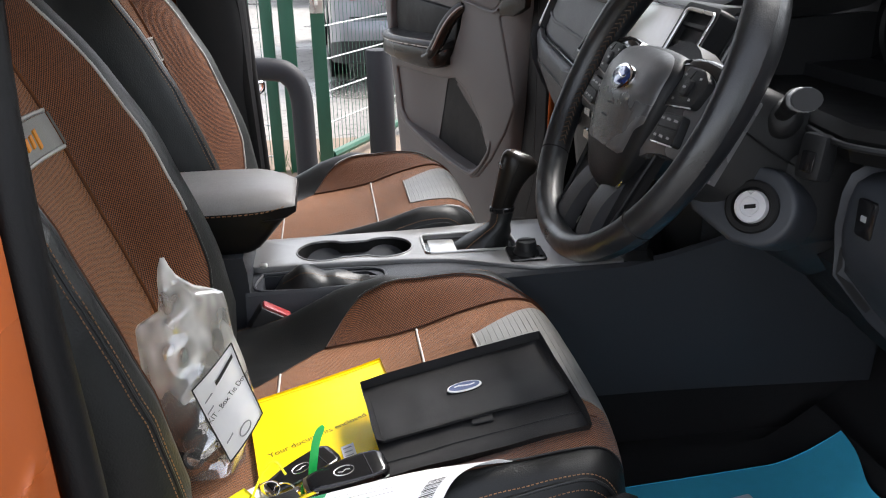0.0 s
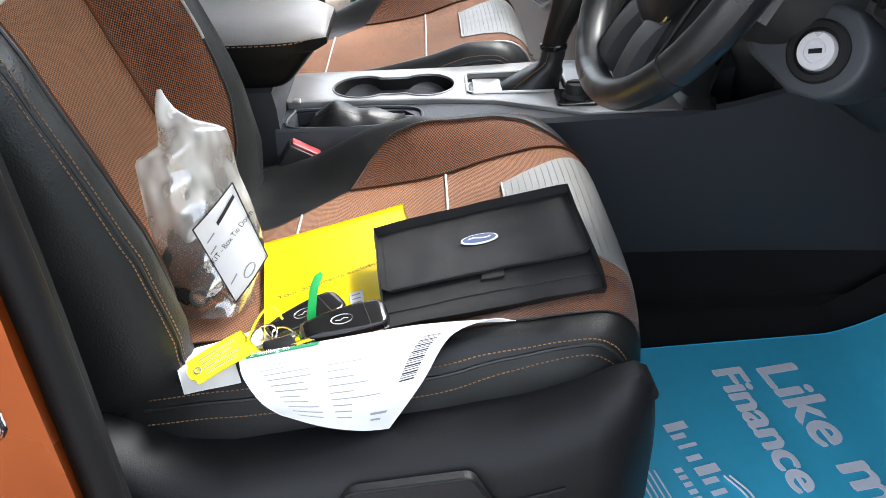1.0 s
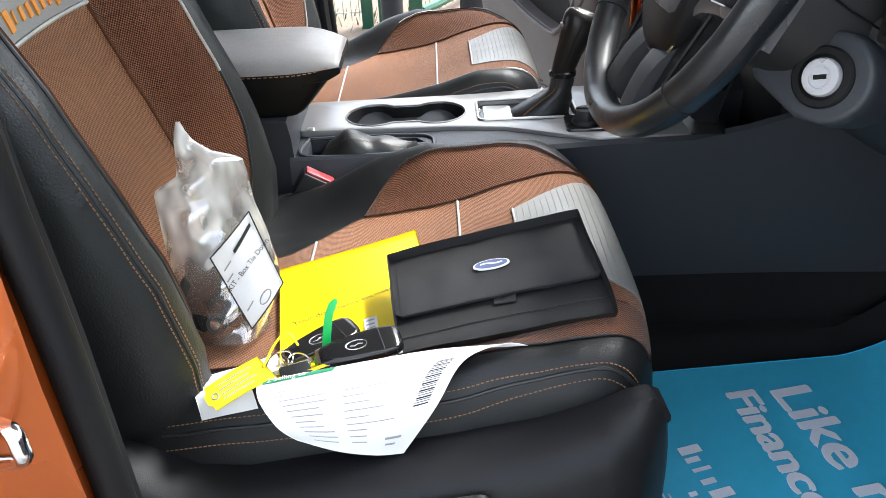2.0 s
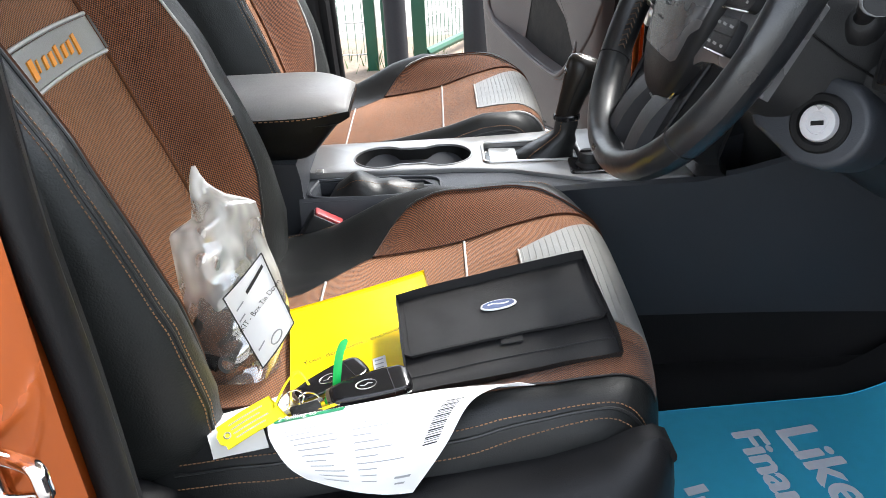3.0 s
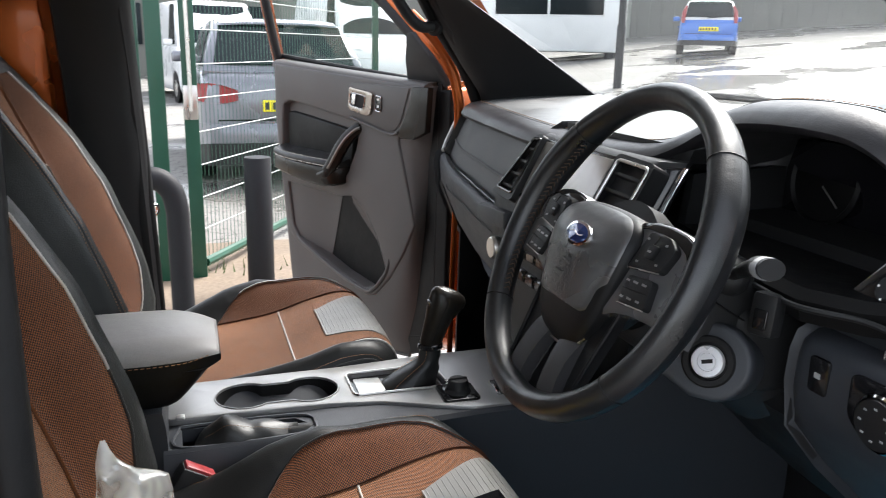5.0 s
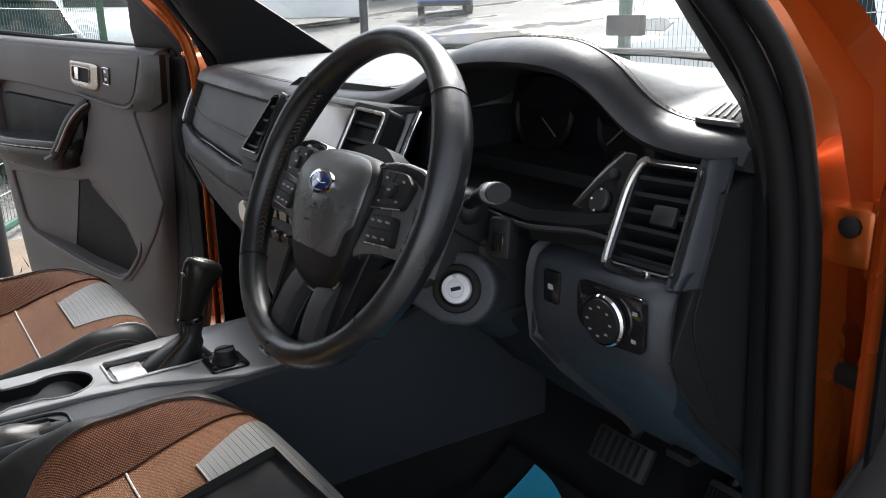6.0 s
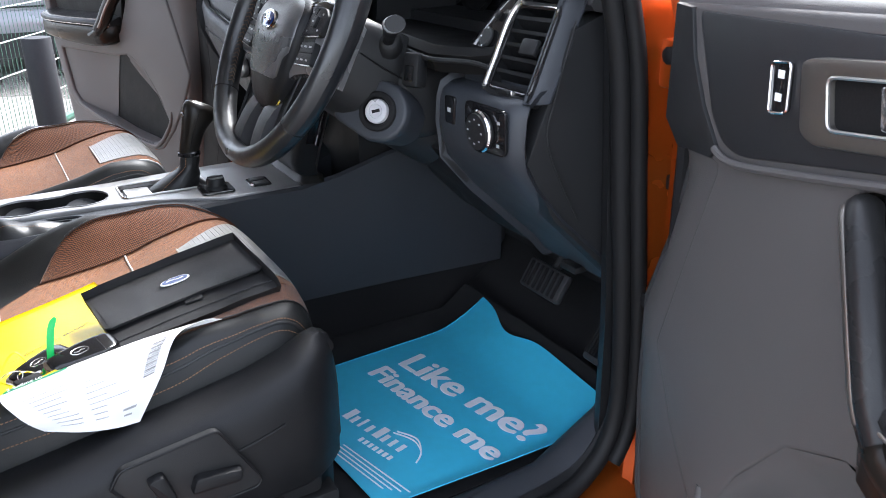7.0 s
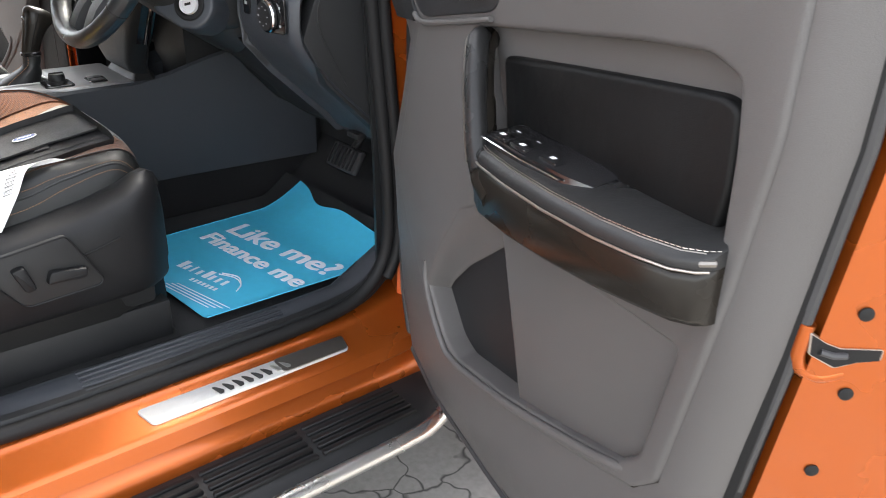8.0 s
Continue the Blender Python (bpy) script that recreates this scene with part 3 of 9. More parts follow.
# scuff plate on the driver's sill
plate = part("scuff_plate", slab(rounded([(0.812, 0.155, 0.5093), (0.862, 0.165, 0.5078), (0.862, 0.532, 0.5078), (0.818, 0.545, 0.5093)], 0.01), (0, 0, 1), 0.004, 0.001), ALU, truck, "brushed steel scuff plate with dark lettering shapes")
# dark reflection at the plate's end, drawn as a bronze strip
part("dark_reflection", slab(rounded([(0.816, 0.40, 0.5112), (0.860, 0.40, 0.5098), (0.860, 0.531, 0.5098), (0.820, 0.543, 0.5112)], 0.008), (0, 0, 1), 0.003), BRONZE, plate, smooth=False)
for k in range(8):
    y = 0.278 + 0.018 * k
    part("emblem_bar", slab([(0.830, y, 0.5122), (0.852, y + 0.005, 0.5114), (0.852, y + 0.012, 0.5114), (0.847, y + 0.014, 0.5116), (0.834, y + 0.006, 0.5120)], (0, 0, 1), 0.0025), INK if k < 6 else SATIN, plate, smooth=False)

# running board
board = thing("running_board", "black ribbed running board with a bright edge", "side step")
rings = []
for y, sh in ((-1.0, 0), (0.55, 0), (0.62, 0.01), (0.68, 0.035), (0.72, 0.09)):
    rings.append([(0.83, y, 0.36), (0.83, y, 0.405), (0.90, y, 0.412), (0.985 - sh, y, 0.402), (1.005 - sh, y, 0.385), (1.0 - sh, y, 0.355), (0.95 - sh, y, 0.33), (0.85, y, 0.33)])
part("deck", loft(rings), PLASTIC, board)
part("bright_edge", tube(smooth_line([(1.008, -1.0, 0.377), (1.008, 0.3, 0.377), (1.008, 0.54, 0.377), (1.0, 0.62, 0.377), (0.97, 0.68, 0.378), (0.92, 0.715, 0.38)], 6), 0.016, 10), SATIN, board, "bright metal edge tube")
for k in range(5):
    x = 0.905 + 0.018 * k
    for y0, y1 in ((0.02, 0.20), (0.21, 0.39), (0.40, 0.60)):
        part("tread_rib", box(x - 0.005, x + 0.005, y0, y1, 0.402, 0.4155 - 0.0012 * k, 0.002, 1), RUBBER, board)
for y in (-0.3, 0.35):
    part("bracket", box(0.62, 0.86, y - 0.025, y + 0.025, 0.30, 0.37, 0.005), PLASTIC, board)

# floor, firewall, roof, back wall
part("floor_pan", merge(box(-0.72, 0.72, -1.0, 0.98, 0.47, 0.515, 0.0), box(-0.74, 0.74, -1.02, 1.0, 0.34, 0.47, 0.0)), CARPET, truck, "black floor carpet", smooth=False)
part("firewall", merge(slab([(-0.74, 0.80, 0.51), (0.74, 0.80, 0.51), (0.74, 0.98, 0.66), (-0.74, 0.98, 0.66)], (0, -1, 1), 0.04), box(-0.74, 0.74, 0.97, 1.02, 0.5, 1.22, 0.0)), CARPET, truck, "black footwell carpet", smooth=False)
part("roof", loft([[(-0.70, y, 1.60), (-0.55, y, 1.645 + b), (0, y, 1.665 + b), (0.55, y, 1.645 + b), (0.70, y, 1.60), (0.62, y, 1.60), (0, y, 1.625 + b), (-0.62, y, 1.60)] for y, b in ((-1.05, -0.01), (-0.4, 0.01), (0.1, 0.0), (0.44, -0.03))]), HEADLINER, truck, "pale headliner under the roof")
part("cab_back", merge(box(-0.80, 0.80, -1.06, -1.0, 0.36, 1.10, 0.01), box(-0.74, -0.5, -1.06, -1.0, 1.10, 1.62, 0.01), box(0.5, 0.74, -1.06, -1.0, 1.10, 1.62, 0.01), box(-0.5, 0.5, -1.06, -1.0, 1.50, 1.63, 0.01)), PLASTIC, truck)
wind = part("windscreen", sheet(lambda u, v: (u * (0.72 - 0.10 * v), 1.06 - 0.635 * v - 0.16 * u * u * (1 - 0.5 * v), 1.292 + 0.323 * v), [k / 8 for k in range(-8, 9)], [k / 6 for k in range(7)]), GLASS, truck, "clear raked windscreen")
wind.visible_shadow = False
part("scuttle", loft([[(x, 1.0 - 0.16 * (x / 0.72) ** 2 + 0.04, 1.15), (x, 1.0 - 0.16 * (x / 0.72) ** 2 + 0.05, 1.284), (x, 1.12 - 0.16 * (x / 0.72) ** 2, 1.278), (x, 1.12 - 0.16 * (x / 0.72) ** 2, 1.15)] for x in [k * 0.09 for k in range(-8, 9)]]), PLASTIC, truck)
for k in range(2):
    x0 = -0.55 + 0.55 * k
    part("wiper", tube(smooth_line([(x0, 1.075 - 0.3 * x0 * x0, 1.305), (x0 + 0.25, 1.07 - 0.3 * (x0 + 0.25) ** 2, 1.312), (x0 + 0.5, 1.05 - 0.3 * (x0 + 0.5) ** 2, 1.308)], 5), 0.007, 8), RUBBER, truck)

# front end of the truck: wings, bonnet and wheels, unseen, added to shade the ground
for s in (1, -1):
    wing = [(0.80, 1.16), (0.80, 0.44), (0.92, 0.42), (0.935, 0.60), (1.02, 0.78), (1.18, 0.89), (1.36, 0.92), (1.54, 0.88), (1.69, 0.77), (1.77, 0.58), (1.90, 0.58), (1.95, 0.80), (1.93, 1.02), (1.70, 1.12), (1.30, 1.17)]
    part("front_wing", ext(wing, s * 0.72, s * 0.905, 0.02, 3), ORANGE, truck, "glossy orange front wing")
    part("wheel_arch", tube(smooth_line([(s * 0.90, y, z) for y, z in wing[2:10]], 4), 0.03, 8), PLASTIC, truck, "black plastic wheel arch")
    tyre = part("front_wheel", turned([(0.25, -0.11), (0.34, -0.12), (0.372, -0.09), (0.375, 0.0), (0.372, 0.09), (0.34, 0.12), (0.25, 0.11)], (s * 0.80, 1.35, 0.335), (s, 0, 0), 36, False), RUBBER, truck, "black tyre")
    part("wheel_rim", turned([(0.25, -0.08), (0.25, 0.10), (0.235, 0.105), (0.21, 0.05), (0.08, 0.06), (0.05, 0.09), (0.01, 0.09)], (s * 0.80, 1.35, 0.335), (s, 0, 0), 30), SATIN, tyre, "grey alloy rim")
part("bonnet", sheet(lambda u, v: (0.73 * u, 1.10 - 0.12 * u * u * (1 - v) + 0.84 * v, 1.185 - 0.05 * v - 0.06 * v * v - 0.02 * u * u), [k / 8 for k in range(-8, 9)], [k / 8 for k in range(9)], 0.03), ORANGE, truck, "orange bonnet")
part("front_panel", box(-0.74, 0.74, 1.86, 1.93, 0.45, 1.05, 0.03, 3), PLASTIC, truck, "black grille panel")
part("engine_bay", box(-0.55, 0.55, 1.05, 1.84, 0.35, 0.95, 0.02), RUBBER, truck)
part("roof_skin", loft([[(-0.71, y, 1.603), (-0.56, y, 1.652 + b), (0, y, 1.673 + b), (0.56, y, 1.652 + b), (0.71, y, 1.603), (0.56, y, 1.648 + b), (0, y, 1.668 + b), (-0.56, y, 1.648 + b)] for y, b in ((-1.06, -0.01), (-0.4, 0.01), (0.1, 0.0), (0.42, -0.03))]), ORANGE, truck, "orange painted roof skin")

# ---- seats ----
def make_seat(used):
    """A front seat; used: its door-side bolster is flattened by wear."""
    seat = thing("bucket_seat", "brown cloth and black leather %s seat with silver inserts" % ("driver's" if used else "passenger"), "seat", "front seats", (0.375, 0.06, 0.515))
    global seat_top
    cx = 0.375
    prof = [(-0.235, 0.735), (-0.232, 0.775), (-0.215, 0.793), (-0.15, 0.800), (-0.05, 0.805), (0.06, 0.815), (0.12, 0.827), (0.185, 0.851), (0.24, 0.865), (0.27, 0.866), (0.292, 0.857), (0.307, 0.838), (0.316, 0.805), (0.318, 0.77), (0.312, 0.735)]
    rise = [(-0.24, 0.0), (-0.15, 0.008), (-0.08, 0.024), (-0.03, 0.046), (0.02, 0.068), (0.08, 0.074), (0.18, 0.040), (0.25, 0.020), (0.29, 0.008), (0.32, 0.0)]
    cols = [(0, 0), (0.05, 0), (0.10, 0.01), (0.135, 0.05), (0.15, 0.12), (0.165, 0.32), (0.18, 0.58), (0.195, 0.82), (0.208, 0.96), (0.22, 1.0), (0.232, 0.93), (0.243, 0.70), (0.251, 0.30), (0.256, -0.3)]
    near_rise = [(-0.24, 0.02), (-0.15, 0.028), (-0.08, 0.035), (0.0, 0.042), (0.08, 0.036), (0.14, 0.028), (0.20, 0.008), (0.25, 0.0), (0.32, 0.0)]
    if not used:
        near_rise = [(-0.24, 0.0), (-0.10, 0.024), (0.0, 0.040), (0.10, 0.046), (0.20, 0.036), (0.26, 0.022), (0.30, 0.008), (0.32, 0.0)]
    near_cols = [(0, 0), (0.10, 0.01), (0.135, 0.05), (0.16, 0.15), (0.18, 0.4), (0.195, 0.70), (0.21, 0.95), (0.222, 1.0), (0.235, 0.85), (0.243, 0.5), (0.250, 0.0), (0.256, -0.6)]
    fine = smooth_line([(0, y, z) for y, z in prof], 4)
    length = [0.0]
    for a, b in zip(fine, fine[1:]):
        length.append(length[-1] + (b - a).length)

    def row(y):
        """The profile's place at a depth y along the seat's top (y <= 0.30)."""
        for a, b in zip(fine, fine[1:]):
            if a.y <= y <= b.y and a.z > 0.77:
                t = (y - a.y) / max(b.y - a.y, 1e-6)
                return a.lerp(b, t)
        return fine[-1]

    def top(d, p, lift=0.0):
        """A point of the cushion at the sideways place d on the profile point p."""
        ad = abs(d)
        w = lerp_table(near_cols if d > 0 else cols, ad)
        h = lerp_table(near_rise if d > 0 else rise, p.y)
        front = 0.035 * (ad / 0.25) ** 4 if p.y > 0.1 else 0.0
        k = max(0.0, min(1.0, (p.y - 0.10) / 0.2))
        z = p.z + (h * w if w > 0 else h * w * 0.5) + 0.003 * (1 - (d / 0.15) ** 2 if ad < 0.15 else 0)
        if d > 0.215:
            z -= 0.026 * ((d - 0.215) / 0.041) ** 2
        if ad > 0.243:
            z -= (ad - 0.243) / 0.013 * 0.03
        wr = 0.0008 * noise.noise((d * 30, p.y * 30, 3.0)) + 0.0012 * noise.noise((d * 11, p.y * 11, 8.0))
        return Vector((cx + d * (1 - 0.03 * k), p.y - front * k, z + wr + lift))

    seat_top = lambda x, y, lift=0.0: top(x - cx, row(y), lift)
    # leather body
    ds = [c[0] for c in cols]
    us = sorted(set([-d for d in ds] + ds))
    rings = []
    for p in fine:
        r = [top(d, p) for d in us]
        edge_r, edge_l = r[-1].copy(), r[0].copy()
        edge_r.z, edge_l.z = 0.735, 0.735
        r += [edge_r + Vector((0.002, 0, 0)), edge_l - Vector((0.002, 0, 0))]
        rings.append(r)
    part("cushion_body", loft(rings), LEATHER_WORN, seat, "creased black leather cushion sides", flat_angle=60)

    ys = [-0.20 + 0.0125 * k for k in range(41)]
    pan_rows = [row(y) for y in ys if y <= 0.30] + [p for p in fine if p.y > 0.300 and p.z > 0.79]
    far = [(-0.20, -0.055), (-0.105, -0.070), (-0.080, -0.094), (-0.050, -0.124), (-0.026, -0.142), (-0.008, -0.150), (0.32, -0.150)]
    part("cushion_panel", sheet(lambda u, k: top(lerp_table(far, pan_rows[k].y) * (1 - u) + 0.15 * u, pan_rows[k], 0.0022), [j / 24 for j in range(25)], list(range(len(pan_rows))), 0.004), CLOTH, seat, "brown woven cloth seat panel")
    edge = [(-0.010, 0.150), (0.004, 0.166), (0.022, 0.181), (0.046, 0.195), (0.107, 0.207), (0.20, 0.208), (0.235, 0.202), (0.258, 0.186), (0.275, 0.170), (0.292, 0.157), (0.316, 0.152)]
    near_edge = [(-0.085, 0.150), (-0.06, 0.172), (-0.03, 0.192), (0.0, 0.203), (0.05, 0.209), (0.20, 0.211), (0.25, 0.209), (0.285, 0.206), (0.30, 0.203), (0.316, 0.198)]
    bys = [row(-0.085 + 0.0125 * k) for k in range(31)] + [p for p in fine if p.y > 0.293 and p.z > 0.822]
    rim_rows = [row(-0.18 + 0.01 * k) for k in range(47)] + [p for p in fine if p.y > 0.288 and p.z > 0.826]
    all_rows = bys
    for s, edge in ((-1, edge), (1, near_edge)):
        bys = [p for p in all_rows if p.y >= edge[0][0]]
        if used or s < 0:
            part("bolster_panel", sheet(lambda t, k: top(s * (0.150 + (lerp_table(edge, bys[k].y) - 0.150) * t), bys[k], 0.002), [j / 6 for j in range(7)], list(range(len(bys))), 0.004), CLOTH_SIDE, seat, "dark brown woven bolster cloth")
        line = [top(s * ((lerp_table(edge, p.y) if used or s < 0 else 0.165) + 0.0015), p, 0.002) for p in bys]
        if s < 0:
            part("seam", tube([q for q, p in zip(line, bys) if p.y < 0.045], 0.0012, 6), LEATHER, seat)
            part("piping", tube([q for q, p in zip(line, bys) if p.y > 0.03], 0.0021, 8), LEATHER if used else PIPING, seat)
        else:
            part("piping", tube(line, 0.0011 if used else 0.0026, 8), LEATHER if used else PIPING, seat)
        part("fold_seam", tube([top(s * 0.150 if s > 0 else lerp_table(far, y), row(y), 0.0018) for y in ys if y < 0.29], 0.0011, 6), CLOTH_SIDE, seat)
        for off, nz in ((0.2390, 0.8), (0.2462, 0.35)):
            cur = [top(s * off, p, 0.0008) for p in rim_rows]
            part("stitching", stitches(cur, Vector((s * 0.7, 0, nz)), 0.0030, 0.0017, 0.0006), THREAD, seat, "orange stitching", kind="stuff")
        part("edge_cord", tube([top(s * 0.243, p, 0.0004) for p in rim_rows], 0.0018, 6), LEATHER, seat)
    for y in (0.118, -0.072):
        part("cross_piping", tube([top(lerp_table(far, y) * 0.99 * (1 - k / 20) + 0.148 * k / 20, row(y), 0.0028) for k in range(21)], 0.0017, 8), PIPING, seat)
    pr = [row(0.186 + 0.008 * k) for k in range(14)] + [p for p in fine if p.y > 0.291 and p.z > 0.800]
    def patch_w(p):
        return 0.078 + 0.046 * min(1.0, max(0.0, (p.y - 0.186) / 0.1))
    patch = part("knee_patch", sheet(lambda t, k: top(t * patch_w(pr[k]), pr[k], 0.0040), [j / 12 for j in range(-12, 13)], list(range(len(pr))), 0.004), PATCH, seat, "silver ribbed vinyl knee patch")
    for k in range(13):
        p = row(0.1905 + 0.0078 * k)
        part("rib", tube([top(t / 10 * (patch_w(p) - 0.004), p, 0.0039) for t in range(-10, 11)], 0.0007, 5), PATCH, patch)
    part("patch_piping", tube([top(t / 10 * 0.078, row(0.186), 0.0044) for t in range(-10, 11)], 0.0014, 6), PIPING, patch)

    # backrest
    rec = radians(18.0)
    upv, fwd = Vector((0, -math.sin(rec), math.cos(rec))), Vector((0, math.cos(rec), math.sin(rec)))
    org = Vector((cx, -0.190, 0.820))
    brise = [(-0.07, 0.02), (-0.03, 0.050), (0.03, 0.074), (0.12, 0.087), (0.3, 0.082), (0.42, 0.060), (0.54, 0.03), (0.62, 0.01)]
    half = [(-0.07, 0.208), (-0.05, 0.228), (-0.025, 0.243), (0.01, 0.253), (0.15, 0.258), (0.3, 0.254), (0.42, 0.240), (0.54, 0.205), (0.60, 0.165), (0.625, 0.12)]
    bcols = [(0, 0), (0.25, 0.0), (0.38, 0.02), (0.44, 0.09), (0.55, 0.42), (0.66, 0.74), (0.76, 0.94), (0.83, 1.0), (0.89, 0.92), (0.945, 0.66), (0.985, 0.2), (1.0, -0.35)]
    belly = [(-0.07, -0.006), (0.05, -0.005), (0.2, -0.004), (0.4, -0.006), (0.6, -0.02), (0.64, -0.05)]

    def back(t, s, lift=0.0):
        """A point of the backrest's front at the share t of its half width and the height s."""
        w = lerp_table(bcols, abs(t))
        h = lerp_table(brise, s)
        d = lerp_table(half, s) * t
        wr = 0.0008 * noise.noise((d * 28, s * 28, 13.0)) + 0.0012 * noise.noise((d * 10, s * 10, 5.0))
        return org + Vector((d, 0, 0)) + upv * s + fwd * (lerp_table(belly, s) + h * w + wr + lift)

    ss = [-0.07 + 0.02 * k for k in range(35)] + [0.625]
    ts = [c[0] for c in bcols]
    tt = sorted(set([-t for t in ts] + ts))
    rings = []
    for s in ss:
        r = [back(t, s) for t in tt]
        hw = lerp_table(half, s)
        for k, (f, dep) in enumerate(((1.0, -0.07), (0.93, -0.115), (0.6, -0.125), (-0.6, -0.125), (-0.93, -0.115), (-1.0, -0.07))):
            r.append(org + Vector((hw * f, 0, 0)) + upv * s + fwd * dep)
        rings.append(r)
    part("backrest_body", loft(rings), BACK_LEATHER, seat, "black leather backrest sides", flat_angle=60)
    cl = [-0.05 + 0.0125 * k for k in range(51)]
    cl = [s for s in cl if s <= 0.57]
    part("backrest_panel", sheet(lambda t, k: back(t * (0.40 if cl[k] > 0.1 else 0.40), cl[k], 0.0022), [j / 12 for j in range(-12, 13)], list(range(len(cl))), 0.004), CLOTH, seat, "brown woven cloth backrest panel")
    sl = [s for s in cl if 0.02 <= s <= 0.55]
    bedge = [(0.02, 0.58), (0.05, 0.64), (0.10, 0.69), (0.2, 0.72), (0.4, 0.72), (0.5, 0.70), (0.55, 0.64)]
    for s in (-1, 1):
        part("back_bolster_panel", sheet(lambda t, k: back(s * (0.40 + (lerp_table(bedge, sl[k]) - 0.40) * t), sl[k], 0.002), [j / 8 for j in range(9)], list(range(len(sl))), 0.004), CLOTH_SIDE, seat, "dark brown woven bolster cloth")
        for lo, hi, mat in ((0.02, 0.19, LEATHER if used else PIPING), (0.185, 0.55, LEATHER if used and s > 0 else PIPING)):
            part("piping", tube([back(s * (lerp_table(bedge, k) + 0.006), k, 0.002) for k in sl if lo <= k <= hi], 0.0022, 8), mat, seat)
        part("fold_seam", tube([back(s * 0.40, k, 0.0022) for k in cl], 0.0016, 6), CLOTH_SIDE, seat)
        for off in ((0.868, 0.897) if s > 0 else (0.934, 0.961)):
            cur = [back(s * off, -0.05 + 0.01 * k, 0.0008) for k in range(60)]
            part("stitching", stitches(cur, fwd + Vector((s, 0, 0)), 0.0032, 0.0018, 0.0006), THREAD, seat, "orange stitching", kind="stuff")
        part("edge_cord", tube([back(s * (0.8825 if s > 0 else 0.948), -0.05 + 0.015 * k, 0.0002) for k in range(42)], 0.0018, 6), LEATHER, seat)
    # emblem band
    bl = [0.331 + 0.0057 * k for k in range(8)]
    band = part("emblem_band", sheet(lambda t, k: back(t * 0.40, bl[k] + 0.003 * (1 - t * t), 0.005), [j / 10 for j in range(-10, 11)], list(range(8)), 0.004), PATCH, seat, "silver vinyl band with an orange emblem")
    for sb in (0.3285, 0.374):
        part("band_piping", tube([back(j / 10 * 0.40, sb + 0.003 * (1 - (j / 10) ** 2), 0.0045) for j in range(-10, 11)], 0.0026, 6), PIPING, band)
    for k, (w, h0, h1) in enumerate(((0.105, 0.0, 1.0), (0.035, 0.25, 0.85), (0.075, 0.2, 0.85), (0.085, 0.15, 0.85), (0.070, 0.1, 1.0), (0.080, 0.2, 0.85), (0.080, 0.2, 0.9), (0.080, 0.0, 1.05))):
        t0 = 0.66 - 0.155 * k
        q = [(t0, h0), (t0 - w * 0.9, h0 + 0.06), (t0 - w * 0.9 - 0.03, h1), (t0 - 0.03, h1 - 0.05)]
        part("emblem_bar", slab([back(a * 0.40, 0.340 + 0.021 * b, 0.0072) for a, b in q], fwd, 0.002), EMBLEM_O, band, smooth=False)
    # plastic base
    topz = [(-0.30, 0.835), (-0.24, 0.818), (-0.19, 0.790), (-0.15, 0.768), (-0.1, 0.764), (0.1, 0.793), (0.18, 0.808), (0.235, 0.824), (0.262, 0.838), (0.28, 0.842), (0.292, 0.836), (0.299, 0.820)]
    rings = []
    for y in [-0.30, -0.27, -0.24, -0.215, -0.19, -0.17, -0.15, -0.1, 0.0, 0.1, 0.18, 0.235, 0.262, 0.280, 0.292, 0.299]:
        tz = lerp_table(topz, y)
        k = max(0.0, (y - 0.23) / 0.07)
        bulge = 0.010 * math.sin(max(0.0, min(1.0, (y + 0.3) / 0.6)) * math.pi)
        xo = 0.686 + bulge - 0.040 * k * k
        rings.append([(0.60, y, tz - 0.03), (0.622, y, tz), (0.645, y, tz + 0.003), (max(xo - 0.022, 0.646), y, tz - 0.002), (xo - 0.008, y, tz - 0.012), (xo, y, tz - 0.030), (xo + 0.004, y, tz - 0.055), (xo + 0.004, y, 0.690), (xo - 0.003, y, 0.676), (xo - 0.004, y, 0.655), (xo - 0.014, y, 0.642), (0.60, y, 0.64)])
    base = part("side_shield", loft(rings), SHIELD, seat, "charcoal plastic seat side shield")
    crease = [(0.6905 + 0.010 * math.sin((y + 0.3) / 0.6 * math.pi), y, lerp_table(topz, y) - 0.058) for y in [-0.29 + 0.02 * k for k in range(26)]]
    part("shield_crease", tube(crease, 0.0022, 6), RUBBER, base, "dark joint under the shield's top roll")
    part("front_shield", loft([[(0.135, 0.27, 0.60), (0.135, 0.30, 0.76), (0.135, 0.25, 0.77), (0.135, 0.22, 0.60)], [(0.60, 0.28, 0.60), (0.60, 0.310, 0.760), (0.60, 0.26, 0.775), (0.60, 0.24, 0.60)]]), PLASTIC_BLUE, seat)
    part("inner_shield", box(0.108, 0.125, -0.26, 0.28, 0.62, 0.76, 0.006), PLASTIC, seat)
    part("frame", box(0.13, 0.65, -0.24, 0.27, 0.60, 0.74, 0.01), PLASTIC, seat)
    for x in (0.16, 0.625):
        part("rail", merge(box(x - 0.03, x + 0.03, -0.32, 0.29, 0.515, 0.60, 0.006), box(x - 0.045, x + 0.045, -0.34, 0.30, 0.514, 0.53, 0.004)), PLASTIC, seat)
    part("lower_cover", loft([[(0.60, y, 0.53), (0.60, y, 0.645), (0.650 - t, y, 0.645), (0.655 - t, y, 0.60), (0.650 - t, y, 0.53)] for y, t in ((-0.30, 0.01), (0.0, 0), (0.2, 0), (0.27, 0.02), (0.30, 0.045))]), INSERT, seat)
